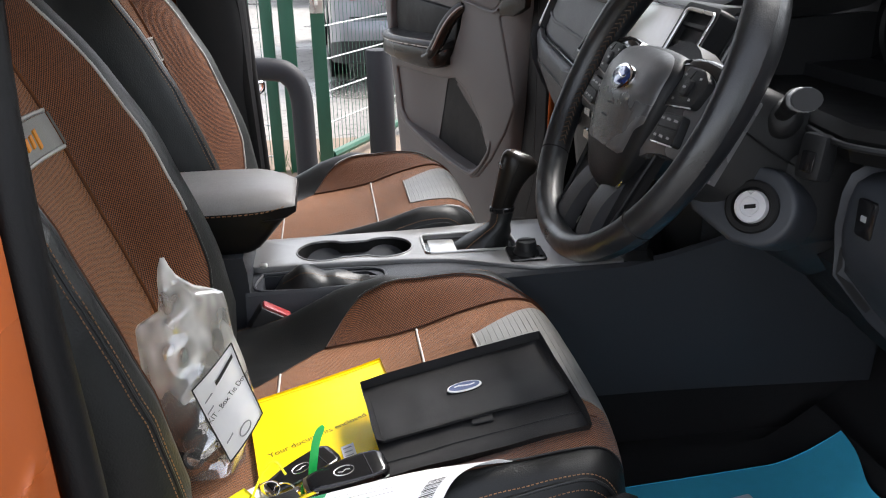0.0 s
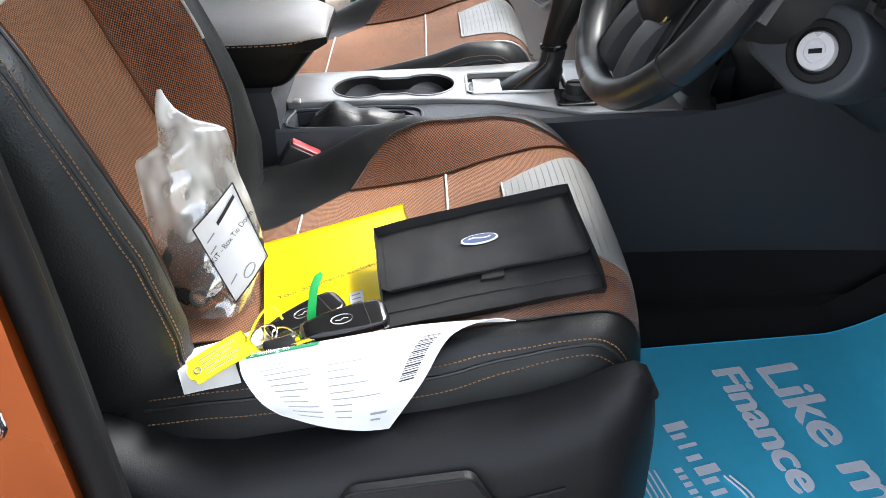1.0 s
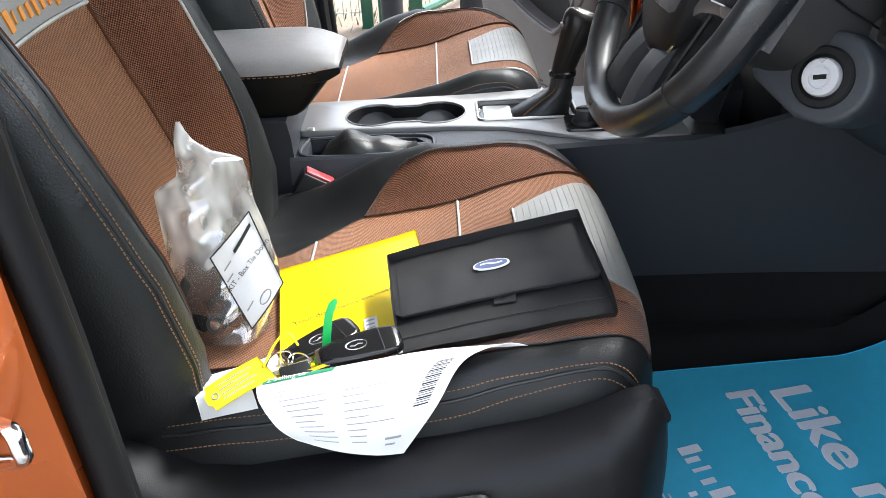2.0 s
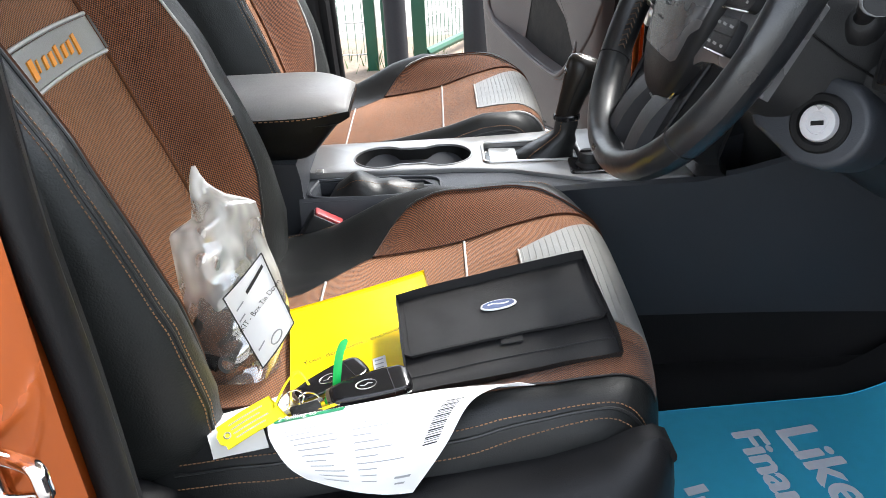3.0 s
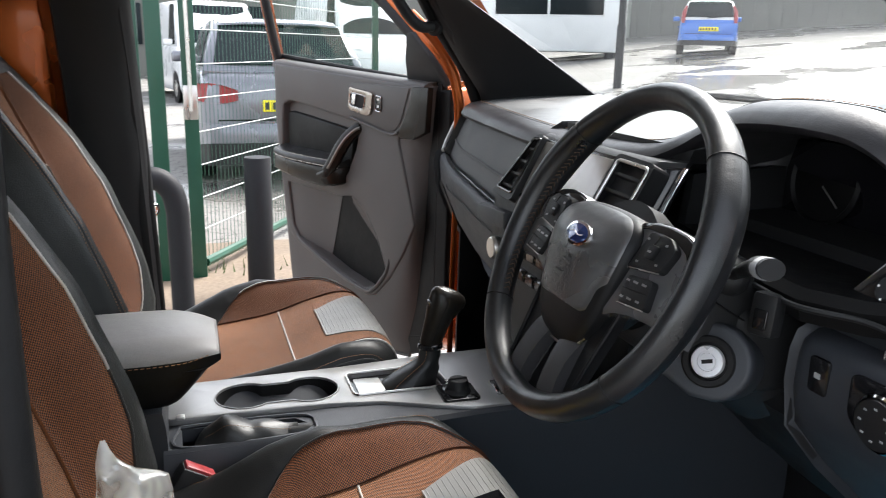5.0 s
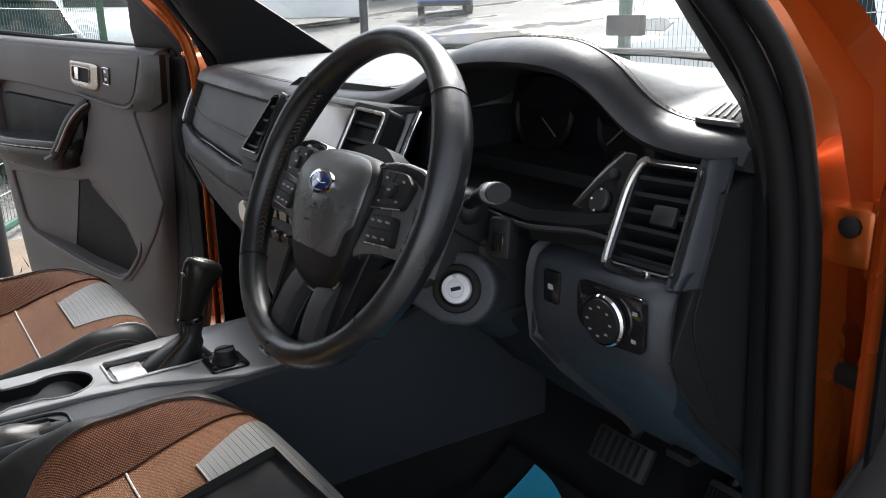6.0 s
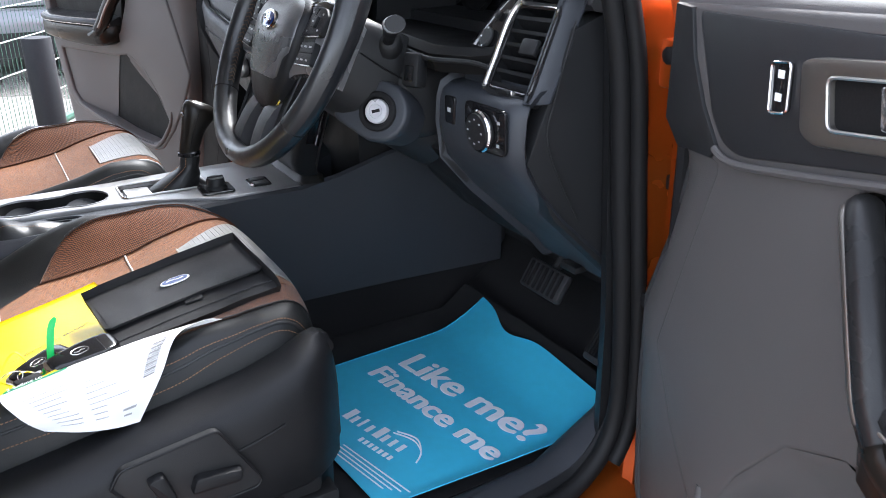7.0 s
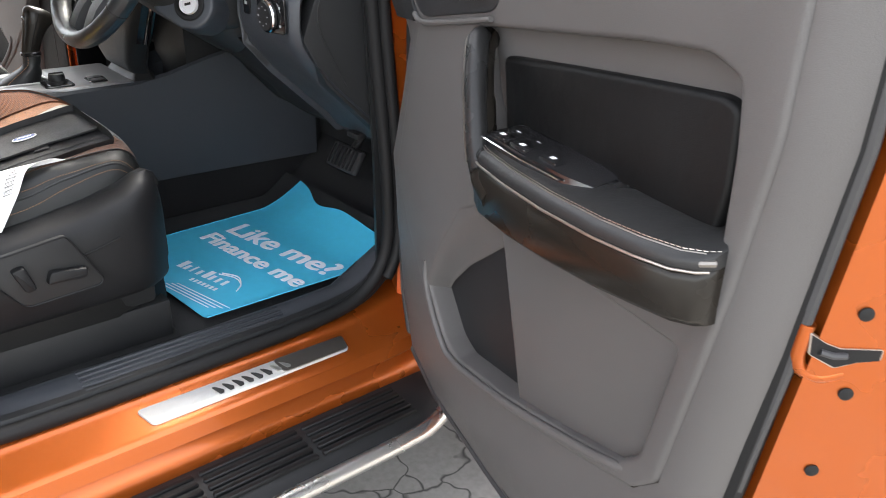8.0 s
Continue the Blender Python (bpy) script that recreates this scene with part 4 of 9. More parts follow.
    sp = part("switch_panel", slab(rounded([(0.7035, 0.004, 0.752), (0.7035, 0.016, 0.772), (0.7035, 0.126, 0.786), (0.7035, 0.172, 0.700), (0.7035, 0.166, 0.690), (0.7035, 0.058, 0.684), (0.7035, 0.046, 0.692)], 0.008), (1, 0, 0), 0.010, 0.0015), PLASTIC, base, "power seat switch panel")
    part("panel_rim", tube([(0.7035, p.y, p.z) for p in rounded([(0, 0.004, 0.752), (0, 0.016, 0.772), (0, 0.126, 0.786), (0, 0.172, 0.700), (0, 0.166, 0.690), (0, 0.058, 0.684), (0, 0.046, 0.692), (0, 0.004, 0.752)], 0.008)], 0.0018, 6), SHIELD, base)
    part("seat_switch", slab(rounded([(0.716, 0.086, 0.716), (0.716, 0.146, 0.714), (0.716, 0.149, 0.730), (0.716, 0.093, 0.737)], 0.006), (1, 0, 0), 0.014, 0.004), SHIELD, base)
    part("recline_switch", slab(rounded([(0.716, 0.040, 0.752), (0.716, 0.056, 0.712), (0.716, 0.072, 0.714), (0.716, 0.060, 0.756)], 0.006), (1, 0, 0), 0.014, 0.004), SHIELD, base)
    return seat


pax = make_seat(False)
pax.location += Vector((-0.74, -0.022, 0.0))
make_seat(True)

# belt buckle beside the driver's seat
bk = thing("belt_buckle", "black seat belt buckle with a red release button", "seat belt", at=(0.125, -0.10, 0.8))
bm_ = pose(0.122, -0.104, 0.798, 0, 0, 0) @ pose(0, 0, 0, -33, 0, 8)
part("housing", box(-0.015, 0.015, -0.026, 0.026, -0.080, 0.040, 0.006, 2, bm_), PLASTIC, bk)
part("button", box(-0.011, 0.011, -0.023, 0.023, 0.036, 0.0435, 0.003, 2, bm_), RED, bk)
part("stalk", box(-0.010, 0.010, -0.018, 0.018, -0.22, -0.06, 0.004, 2, pose(0.122, -0.104, 0.79, 0, 0, 8)), PLASTIC, bk)

# ---- centre console ----
console = thing("centre_console", "silver and slate plastic centre console with cup holders", "car console", at=(0, 0.15, 0.515))


def arc(cx, cy, r, a0, a1, n, z):
    return [Vector((cx + r * math.cos(radians(a0 + (a1 - a0) * k / n)), cy + r * math.sin(radians(a0 + (a1 - a0) * k / n)), z)) for k in range(n + 1)]


ZC = 0.860


def cup_outline(z, g=0.0):
    """Two round wells joined by a narrow waist."""
    return arc(-0.043, -0.008, 0.046 - g, 140, 400, 18, z) + arc(-0.043, 0.094, 0.046 - g, -40, 220, 18, z)


outer = [(-0.118, -0.125), (0.012, -0.125), (0.013, 0.0), (0.018, 0.12), (0.032, 0.20), (0.066, 0.275), (0.090, 0.335), (0.092, 0.475), (-0.140, 0.475), (-0.136, 0.30), (-0.122, 0.15)]
gate = rounded([(-0.083, 0.160, ZC), (0.004, 0.160, ZC), (0.006, 0.318, ZC), (-0.088, 0.318, ZC)], 0.012)
part("top_panel", slab(rounded([(x, y, ZC) for x, y in outer], 0.012), (0, 0, 1), 0.012, 0.003, (cup_outline(ZC), gate)), SILVER, console, "silver plastic console top")
part("cup_well", loft([cup_outline(ZC - 0.002, 0.001), cup_outline(ZC - 0.02, 0.003), cup_outline(ZC - 0.07, 0.007), [Vector((-0.043, 0.043, ZC - 0.072)).lerp(p, 0.5) for p in cup_outline(ZC - 0.072, 0.007)], [Vector((-0.043, 0.043, ZC - 0.072)).lerp(p, 0.02) for p in cup_outline(ZC - 0.072, 0.007)]], True, False), RUBBER, console, "black double cup holder")
part("cup_rim", tube(cup_outline(ZC + 0.0005, -0.001) + [cup_outline(ZC + 0.0005, -0.001)[0]], 0.0012, 6), SILVER, console)
gate_in = rounded([(-0.079, 0.164, ZC - 0.006), (0.000, 0.164, ZC - 0.006), (0.002, 0.314, ZC - 0.006), (-0.084, 0.314, ZC - 0.006)], 0.010)
part("gate_floor", slab(gate_in, (0, 0, 1), 0.006), GLOSS, console, "gloss black shift gate")
part("gate_trim", tube([p + Vector((0, 0, 0.001)) for p in gate] + [gate[0] + Vector((0, 0, 0.001))], 0.0025, 6), SATIN, console)
part("gate_plate", slab(rounded([(-0.070, 0.170, ZC - 0.003), (-0.008, 0.170, ZC - 0.003), (-0.012, 0.215, ZC - 0.003), (-0.066, 0.215, ZC - 0.003)], 0.006), (0, 0, 1), 0.005, 0.001), SATIN, console)
# side walls
for s in (1, -1):
    top = [(-0.13, 0.848), (0.10, 0.850), (0.25, 0.852), (0.34, 0.856), (0.475, 0.858), (0.55, 0.872), (0.65, 0.90), (0.92, 0.96)]
    xo = [(-0.13, 0.105), (0.15, 0.100), (0.35, 0.098), (0.6, 0.105), (0.92, 0.13)]
    xt = [(-0.13, 0.085), (0.10, 0.090), (0.475, 0.094), (0.92, 0.11)]
    ysx = [-0.13, -0.05, 0.10, 0.2, 0.28, 0.34, 0.42, 0.475, 0.55, 0.65, 0.75, 0.92]
    part("side_wall", loft([[(s * lerp_table(xt, y), y, lerp_table(top, y)), (s * (lerp_table(xt, y) + 0.006), y, lerp_table(top, y) - 0.006), (s * lerp_table(xo, y), y, lerp_table(top, y) - 0.06), (s * (lerp_table(xo, y) + 0.004), y, 0.64), (s * (lerp_table(xo, y) + 0.002), y, 0.617), (s * 0.06, y, 0.617), (s * 0.06, y, lerp_table(top, y) - 0.02)] for y in ysx]), PLASTIC_BLUE, console, "slate plastic console side")
part("side_ledge", slab([(0.013, -0.125, ZC - 0.010), (0.09, -0.125, ZC - 0.016), (0.094, 0.20, ZC - 0.012), (0.09, 0.34, ZC - 0.006), (0.06, 0.27, ZC - 0.006), (0.03, 0.2, ZC - 0.006), (0.015, 0.1, ZC - 0.008)], (0, 0, 1), 0.02, 0, [[(0.028, -0.105, ZC - 0.0115), (0.078, -0.105, ZC - 0.0148), (0.082, 0.06, ZC - 0.0145), (0.060, 0.085, ZC - 0.0125), (0.032, 0.06, ZC - 0.0115)]]), PLASTIC_BLUE, console)
part("tunnel", loft([[(-0.10, y, 0.50), (-0.10, y, 0.63), (0.10, y, 0.63), (0.10, y, 0.50)] for y in (-1.0, 0.95)]), CARPET, console)
part("hand_brake_tray", slab([(0.02, -0.115, 0.80), (0.085, -0.115, 0.80), (0.088, 0.085, 0.80), (0.02, 0.085, 0.80)], (0, 0, 1), 0.01), PLASTIC, console)
part("tray_rim", tube(smooth_line([(0.024, -0.108, 0.851), (0.026, 0.06, 0.851), (0.058, 0.088, 0.849), (0.082, 0.062, 0.847), (0.079, -0.105, 0.846), (0.024, -0.108, 0.851)], 6), 0.003, 6), PLASTIC_BLUE, console)
# buttons by the front edge
bp = part("button_panel", slab(rounded([(0.006, 0.388, ZC + 0.002), (0.060, 0.384, ZC + 0.002), (0.062, 0.425, ZC + 0.002), (0.006, 0.43, ZC + 0.002)], 0.006), (0, 0, 1), 0.004, 0.001), GLOSS, console)
for k in range(2):
    part("button", box(0.011 + 0.026 * k, 0.031 + 0.026 * k, 0.393, 0.421, ZC + 0.001, ZC + 0.005, 0.0015, 2), PLASTIC, bp)
# four-wheel-drive dial
dial = thing("drive_mode_dial", "black rotary drive selector on the console", "dial", at=(0.036, 0.323, ZC))
part("dial_base", slab(rounded([(0.005, 0.293, ZC + 0.004), (0.066, 0.290, ZC + 0.004), (0.069, 0.352, ZC + 0.004), (0.006, 0.354, ZC + 0.004)], 0.008), (0, 0, 1), 0.006, 0.0015), GLOSS, dial)
part("knob", turned([(0.0215, 0.0), (0.0205, 0.003), (0.0175, 0.006), (0.0165, 0.018), (0.015, 0.0205), (0.008, 0.021)], (0.036, 0.323, ZC + 0.004), (0, 0, 1), 24), PLASTIC, dial)
part("pointer", box(0.034, 0.038, 0.308, 0.338, ZC + 0.023, ZC + 0.0275, 0.001, 1), PLASTIC, dial)

# hand brake in its gaiter
hb = thing("hand_brake", "hand brake lever in a creased black leather gaiter", "hand brake", at=(0.055, 0.0, 0.81))
def gaiter(u, v):
    a = 2 * math.pi * u
    y = -0.088 + 0.150 * v
    r = lerp_table([(0, 0.014), (0.08, 0.028), (0.25, 0.034), (0.5, 0.032), (0.75, 0.022), (1.0, 0.012)], v) + 0.0022 * math.sin(v * 17 + 2.5 * math.sin(a))
    z = lerp_table([(0, 0.822), (0.12, 0.834), (0.45, 0.840), (0.7, 0.834), (1.0, 0.836)], v)
    return Vector((0.053 + r * math.cos(a), y, z + r * 0.95 * math.sin(a) + 0.006 * noise.noise((u * 5, v * 5, 1))))
part("gaiter", sheet(gaiter, [k / 24 for k in range(25)], [k / 30 for k in range(31)]), LEATHER, hb, "creased leather gaiter")
part("lever", tube(smooth_line([(0.053, 0.04, 0.836), (0.053, 0.07, 0.836), (0.053, 0.085, 0.836)], 5), [0.0125] * 11, 12), LEATHER, hb)
part("stitching", stitches([gaiter(0.16, k / 30) + Vector((0.0006, 0, 0.001)) for k in range(3, 29)], Vector((0.4, 0, 1)), 0.003, 0.002, 0.0005), THREAD, hb, kind="stuff")

# gear selector
gs = thing("gear_selector", "black leather gear selector with a silver cap and boot", "gear lever", at=(-0.04, 0.25, ZC))
BOOT = [(0.257, 0.843, 0.031, 0.052), (0.258, 0.855, 0.033, 0.052), (0.264, 0.864, 0.030, 0.047), (0.272, 0.873, 0.026, 0.040), (0.281, 0.882, 0.022, 0.031), (0.290, 0.890, 0.0190, 0.0235), (0.2955, 0.897, 0.0178, 0.0196), (0.297, 0.908, 0.0172, 0.0188), (0.297, 0.919, 0.0170, 0.0188)]
def boot(u, v):
    a, k = 2 * math.pi * u, v * (len(BOOT) - 1)
    i = min(int(k), len(BOOT) - 2)
    cy, z, rx, ry = [BOOT[i][j] + (BOOT[i + 1][j] - BOOT[i][j]) * (k - i) for j in range(4)]
    f = 1 + 0.045 * math.sin(2 * a + 11 * v + 1.0) * math.sin(math.pi * min(1, v * 1.1)) + 0.03 * noise.noise((u * 9, v * 5, 4))
    # the rear of the sock hangs lower than its front
    return Vector((-0.040 + 0.004 * v + rx * f * math.cos(a), cy + ry * f * math.sin(a), z + 0.35 * ry * math.sin(a) * v * (1 - v) * 1.6))
part("boot", sheet(boot, [k / 32 for k in range(33)], [k / 21 for k in range(22)]), LEATHER, gs, "creased leather boot")
for u0 in (0.90, 0.60):
    part("stitching", stitches([boot(u0, 0.1 + 0.85 * k / 14) + (boot(u0, 0.1 + 0.85 * k / 14) - Vector((-0.04, 0.28, 0.87))).normalized() * 0.0012 for k in range(15)], Vector((0.7 if u0 > 0.75 else -0.7, -0.5, 0.5)), 0.004, 0.002), THREAD, gs, kind="stuff")
GRIP = [(0.296, 0.921, 0.0150, 0.0185), (0.300, 0.934, 0.0160, 0.0200), (0.305, 0.950, 0.0175, 0.0215), (0.311, 0.966, 0.0190, 0.0235), (0.317, 0.980, 0.0205, 0.0265), (0.323, 0.992, 0.0215, 0.0295), (0.327, 1.002, 0.0205, 0.0300), (0.329, 1.010, 0.0165, 0.0260), (0.330, 1.014, 0.010, 0.017)]
def grip_ring(cy, z, rx, ry, g=1.0, n=24):
    lean = 0.42 * max(0.0, min(1.0, (z - 0.955) / 0.04))
    return [(-0.034 + g * rx * math.cos(2 * math.pi * k / n), cy + g * ry * math.sin(2 * math.pi * k / n), z - lean * g * ry * math.sin(2 * math.pi * k / n)) for k in range(n)]
part("grip", loft([grip_ring(*r) for r in GRIP], True, True), BRONZE_DARK, gs, "black leather grip", flat_angle=60)
part("grip_seam", tube([(-0.034 + rx * 1.01, cy - ry * 0.18, z + 0.42 * max(0.0, min(1.0, (z - 0.955) / 0.04)) * ry * 0.18) for cy, z, rx, ry in GRIP[:7]], 0.0008, 5), RUBBER, gs)
part("collar", loft([grip_ring(0.2965, z, rx, ry) for rx, ry, z in ((0.0165, 0.0195, 0.914), (0.0185, 0.0215, 0.916), (0.0185, 0.0215, 0.922), (0.0165, 0.0195, 0.924))]), GLOSS, gs, "gloss black collar")
part("cap", loft([grip_ring(cy - 0.001, z + 0.0012, rx, ry) for cy, z, rx, ry in ((0.3265, 1.001, 0.0180, 0.0255), (0.3275, 1.0070, 0.0165, 0.0235), (0.3285, 1.0120, 0.0125, 0.019), (0.329, 1.0145, 0.006, 0.010))], True, True), SATIN, gs, "silver cap", flat_angle=60)
part("release_button", box(-0.008, 0.008, -0.003, 0.003, -0.010, 0.010, 0.002, 2, pose(-0.034, 0.2960, 0.990, 16, 0, 0)), GLOSS, gs)
part("shift_key", box(-0.010, 0.010, -0.014, 0.014, -0.004, 0.004, 0.002, 2, pose(0.022, 0.330, ZC + 0.004)), PLASTIC, gs)

# centre armrest
arm = thing("armrest_box", "black leather centre armrest on its bin", "armrest", at=(-0.02, -0.25, 0.85))
def lid(y):
    k = max(0.0, (y + 0.14) / 0.10)
    f = 1 - 0.30 * k * k
    return f
rings = []
for y in [-0.46, -0.44, -0.30, -0.20, -0.14, -0.11, -0.085, -0.065, -0.052, -0.046]:
    f = lid(y)
    cxl, hw, zt, zb = -0.022, 0.092 * f, 1.000 - 0.016 * max(0, (y + 0.12) / 0.075) ** 2, 0.952 + 0.014 * max(0, (y + 0.1) / 0.055) ** 2
    rings.append([(cxl - hw, y, zb), (cxl - hw - 0.003, y, (zt + zb) / 2), (cxl - hw * 0.93, y, zt - 0.007), (cxl - hw * 0.6, y, zt), (cxl, y, zt + 0.002), (cxl + hw * 0.6, y, zt), (cxl + hw * 0.93, y, zt - 0.007), (cxl + hw + 0.003, y, (zt + zb) / 2), (cxl + hw, y, zb)])
# the lid's pale colour stands for sky sheen on black leather
part("lid", loft(rings), ARM_SHEEN, arm, "padded black leather lid, painted pale with sky sheen", flat_angle=70)
side = []
for y in [-0.46, -0.30, -0.20, -0.14, -0.11, -0.085, -0.065, -0.052, -0.0445]:
    f = lid(y)
    hw, zb = 0.092 * f, 0.952 + 0.014 * max(0, (y + 0.1) / 0.055) ** 2
    side.append([(-0.022 - hw - 0.004, y, zb - 0.003), (-0.022 - hw - 0.0045, y, 0.972), (-0.022, y, 0.974), (-0.022 + hw + 0.0045, y, 0.972), (-0.022 + hw + 0.004, y, zb - 0.003)])
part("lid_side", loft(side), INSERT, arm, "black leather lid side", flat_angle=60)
for s in (-1, 1):
    cur = [(-0.022 + s * (0.092 * lid(y) + 0.0050), y, 0.970 + 0.010 * max(0, (y + 0.1) / 0.055) ** 2) for y in [-0.44 + 0.01 * k for k in range(39)]]
    part("stitching", stitches(cur, Vector((s, 0, 0.2)), 0.005, 0.003), THREAD, arm, kind="stuff")
rings = []
for z, f, yf in ((0.957, 1.0, -0.060), (0.940, 1.0, -0.075), (0.922, 0.995, -0.091), (0.911, 0.985, -0.102), (0.906, 0.96, -0.110), (0.905, 0.92, -0.118)):
    h = 0.091 * f
    rings.append(rounded([(-0.022 - h, -0.46, z), (-0.022 + h, -0.46, z), (-0.022 + h, yf, z), (-0.022 - h, yf, z)], [0.01, 0.01, 0.022, 0.022]))
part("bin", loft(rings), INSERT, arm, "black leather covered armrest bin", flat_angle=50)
part("pedestal", loft([[(-0.10, -0.46, z), (0.085, -0.46, z), (0.085, y, z), (-0.10, y, z)] for z, y in ((0.52, -0.122), (0.80, -0.122), (0.88, -0.124), (0.9055, -0.128))]), PLASTIC_BLUE, arm, "slate plastic rear console", flat_angle=30)
part("hinge_tab", box(0.004, 0.016, -0.112, -0.100, 0.858, 0.864, 0.002), SATIN, arm)

# ---- steering wheel ----
wheel = thing("steering_wheel", "black leather steering wheel with dark spokes and an oval badge", "steering wheel", at=(0.375, 0.3655, 1.187))
tilt = radians(27.2)
WC, WR, WU, WA = Vector((0.375, 0.3655, 1.187)), Vector((1, 0, 0)), Vector((0, math.sin(tilt), math.cos(tilt))), Vector((0, -math.cos(tilt), math.sin(tilt)))


def wp(a, b, c=0.0):
    return WC + WR * a + WU * b + WA * c


RIM = 0.1905
def rim_point(ang, small, r=0.0152):
    """A point on the rim's skin: oval in section, deeper than wide, fattest at ten and two."""
    deg = math.degrees(ang)
    fat = math.exp(-((deg - 28) / 24) ** 2) + math.exp(-((deg - 152) / 24) ** 2)
    rr = r * (1 + 0.12 * fat)
    deep = 1.18 + 0.16 * fat + 0.08 * abs(math.cos(ang))
    d = RIM + rr * math.cos(small)
    return wp(d * math.cos(ang), d * math.sin(ang), rr * deep * math.sin(small) + 0.0004 * noise.noise((deg * 0.3, small * 2, 3)))


def rim_run(a0, a1, n, grow=0.0):
    return sheet(lambda u, v: rim_point(radians(a0 + (a1 - a0) * u), 2 * math.pi * v, 0.0152 + grow), [k / n for k in range(n + 1)], [k / 20 for k in range(21)])


part("rim_top", rim_run(42, 138, 40), RIM_LEATHER, wheel, "smooth black leather rim")
for a0, a1 in ((-38, 42), (138, 218)):
    part("rim_grip", rim_run(a0, a1, 36), RIM_LEATHER, wheel, "perforated leather grip")
part("rim_bottom", rim_run(218, 322, 44), RIM_LEATHER, wheel, "worn black leather rim")
for ang in (42, 138, 218, 322):
    part("rim_joint", tube([rim_point(radians(ang), 2 * math.pi * k / 18, 0.0154) for k in range(19)], 0.0008, 5), RUBBER, wheel)
for a0, a1 in ((-36, 40), (140, 216)):
    cur = [rim_point(radians(a0 + (a1 - a0) * k / 34), radians(180), 0.0155) for k in range(35)]
    lace = []
    for k in range(len(cur) - 1):
        c, t, inw = cur[k], (cur[k + 1] - cur[k]), (WC - cur[k]).normalized()
        for s in (-1, 1):
            lace.append(tube([c + t * (0.10 + 0.06 * s) + inw * 0.0003, c + t * 0.75 + WA * (0.0048 * s) - inw * 0.0008], 0.0008, 5))
    part("lacing", merge(*lace), LACE, wheel, "brown thread lacing", kind="stuff")

# hub: a shield-shaped airbag cover, domed, with a smooth chin under its grained face
HUBO = [(0.0, 0.0515), (0.034, 0.0505), (0.060, 0.0455), (0.078, 0.032), (0.083, 0.006), (0.078, -0.030), (0.065, -0.074), (0.048, -0.100), (0.026, -0.1125), (0.0, -0.1155)]
HUBO = HUBO + [(-a, b) for a, b in HUBO[-2:0:-1]]
HUBL = [Vector((p.x, p.y)) for p in smooth_line([(a, b, 0) for a, b in HUBO + HUBO[:1]], 3)][:-1]
HUBC = Vector((0.0, -0.022))
DOME = [(0.0, 0.0135), (0.3, 0.0128), (0.55, 0.0115), (0.75, 0.0092), (0.88, 0.0062), (0.96, 0.0022), (1.0, -0.003)]


def hub_c(b):
    return lerp_table([(-0.12, -0.010), (-0.07, 0.002), (-0.02, 0.011), (0.01, 0.0135), (0.035, 0.010), (0.052, 0.001)], b)


def hub_at(k, f, lift=0.0):
    p = HUBC + (HUBL[k % len(HUBL)] - HUBC) * f
    return wp(p.x, p.y, hub_c(p.y) + lerp_table(DOME, f) + lift)


NH = len(HUBL)
part("airbag_cover", loft([[hub_at(k, 1.0, -0.032) for k in range(NH)]] + [[hub_at(k, f) for k in range(NH)] for f in (1.0, 0.985, 0.96, 0.92, 0.88, 0.8, 0.7, 0.55, 0.4, 0.25, 0.1)]), SHIELD, wheel, "smooth black airbag cover", flat_angle=50)


def face_f(k):
    """How far out the grained face reaches: nearly to the edge, but cut off straight above the chin."""
    d = HUBL[k % NH] - HUBC
    f = 0.95 if d.y > -0.02 else 0.86
    return min(f, -0.049 / d.y) if d.y < -0.001 else f


part("grained_face", loft([[hub_at(k, face_f(k), -0.0005) for k in range(NH)]] + [[hub_at(k, face_f(k) * g, 0.0011) for k in range(NH)] for g in (0.985, 0.9, 0.75, 0.55, 0.35, 0.15, 0.03)], True, False), HUB_PAD, wheel, "grained black airbag face", flat_angle=50)
low = [k for k in range(NH) if HUBL[k].y < -0.088]
part("chin_trim", tube([hub_at(k, 1.015, -0.001) for k in low], 0.0016, 6), SATIN, wheel, "thin bright trim under the cover")
BN_ = (WA + WU * -0.04).normalized()
bq = wp(0, 0.005, hub_c(0.005) + 0.0128)
part("badge", loft([ellipse(bq, WR, WU, 0.0275, 0.0150), ellipse(bq + BN_ * 0.0036, WR, WU, 0.027, 0.0145), ellipse(bq + BN_ * 0.0042, WR, WU, 0.0245, 0.0122)]), CHROME, wheel, "chrome oval badge rim")
part("badge_face", loft([ellipse(bq + BN_ * 0.0034, WR, WU, 0.0246, 0.0122), ellipse(bq + BN_ * 0.0048, WR, WU, 0.0225, 0.0105)]), BADGE_BLUE, wheel, "blue oval badge face")
part("badge_stroke", tube(smooth_line([bq + BN_ * 0.0052 + WR * a + WU * b for a, b in ((-0.015, 0.0), (-0.007, 0.0018), (0.0, -0.0004), (0.007, -0.0016), (0.015, 0.0004))], 5), 0.0006, 6), SATIN, wheel)
for a, b in ((-0.004, -0.026), (-0.012, -0.041)):
    part("scuff_mark", slab([wp(a + x, b + y, hub_c(b) + 0.0150) for x, y in ((-0.008, -0.0014), (0.008, -0.001), (0.009, 0.0008), (-0.006, 0.0012))], WA, 0.001), PLASTIC, wheel, smooth=False)

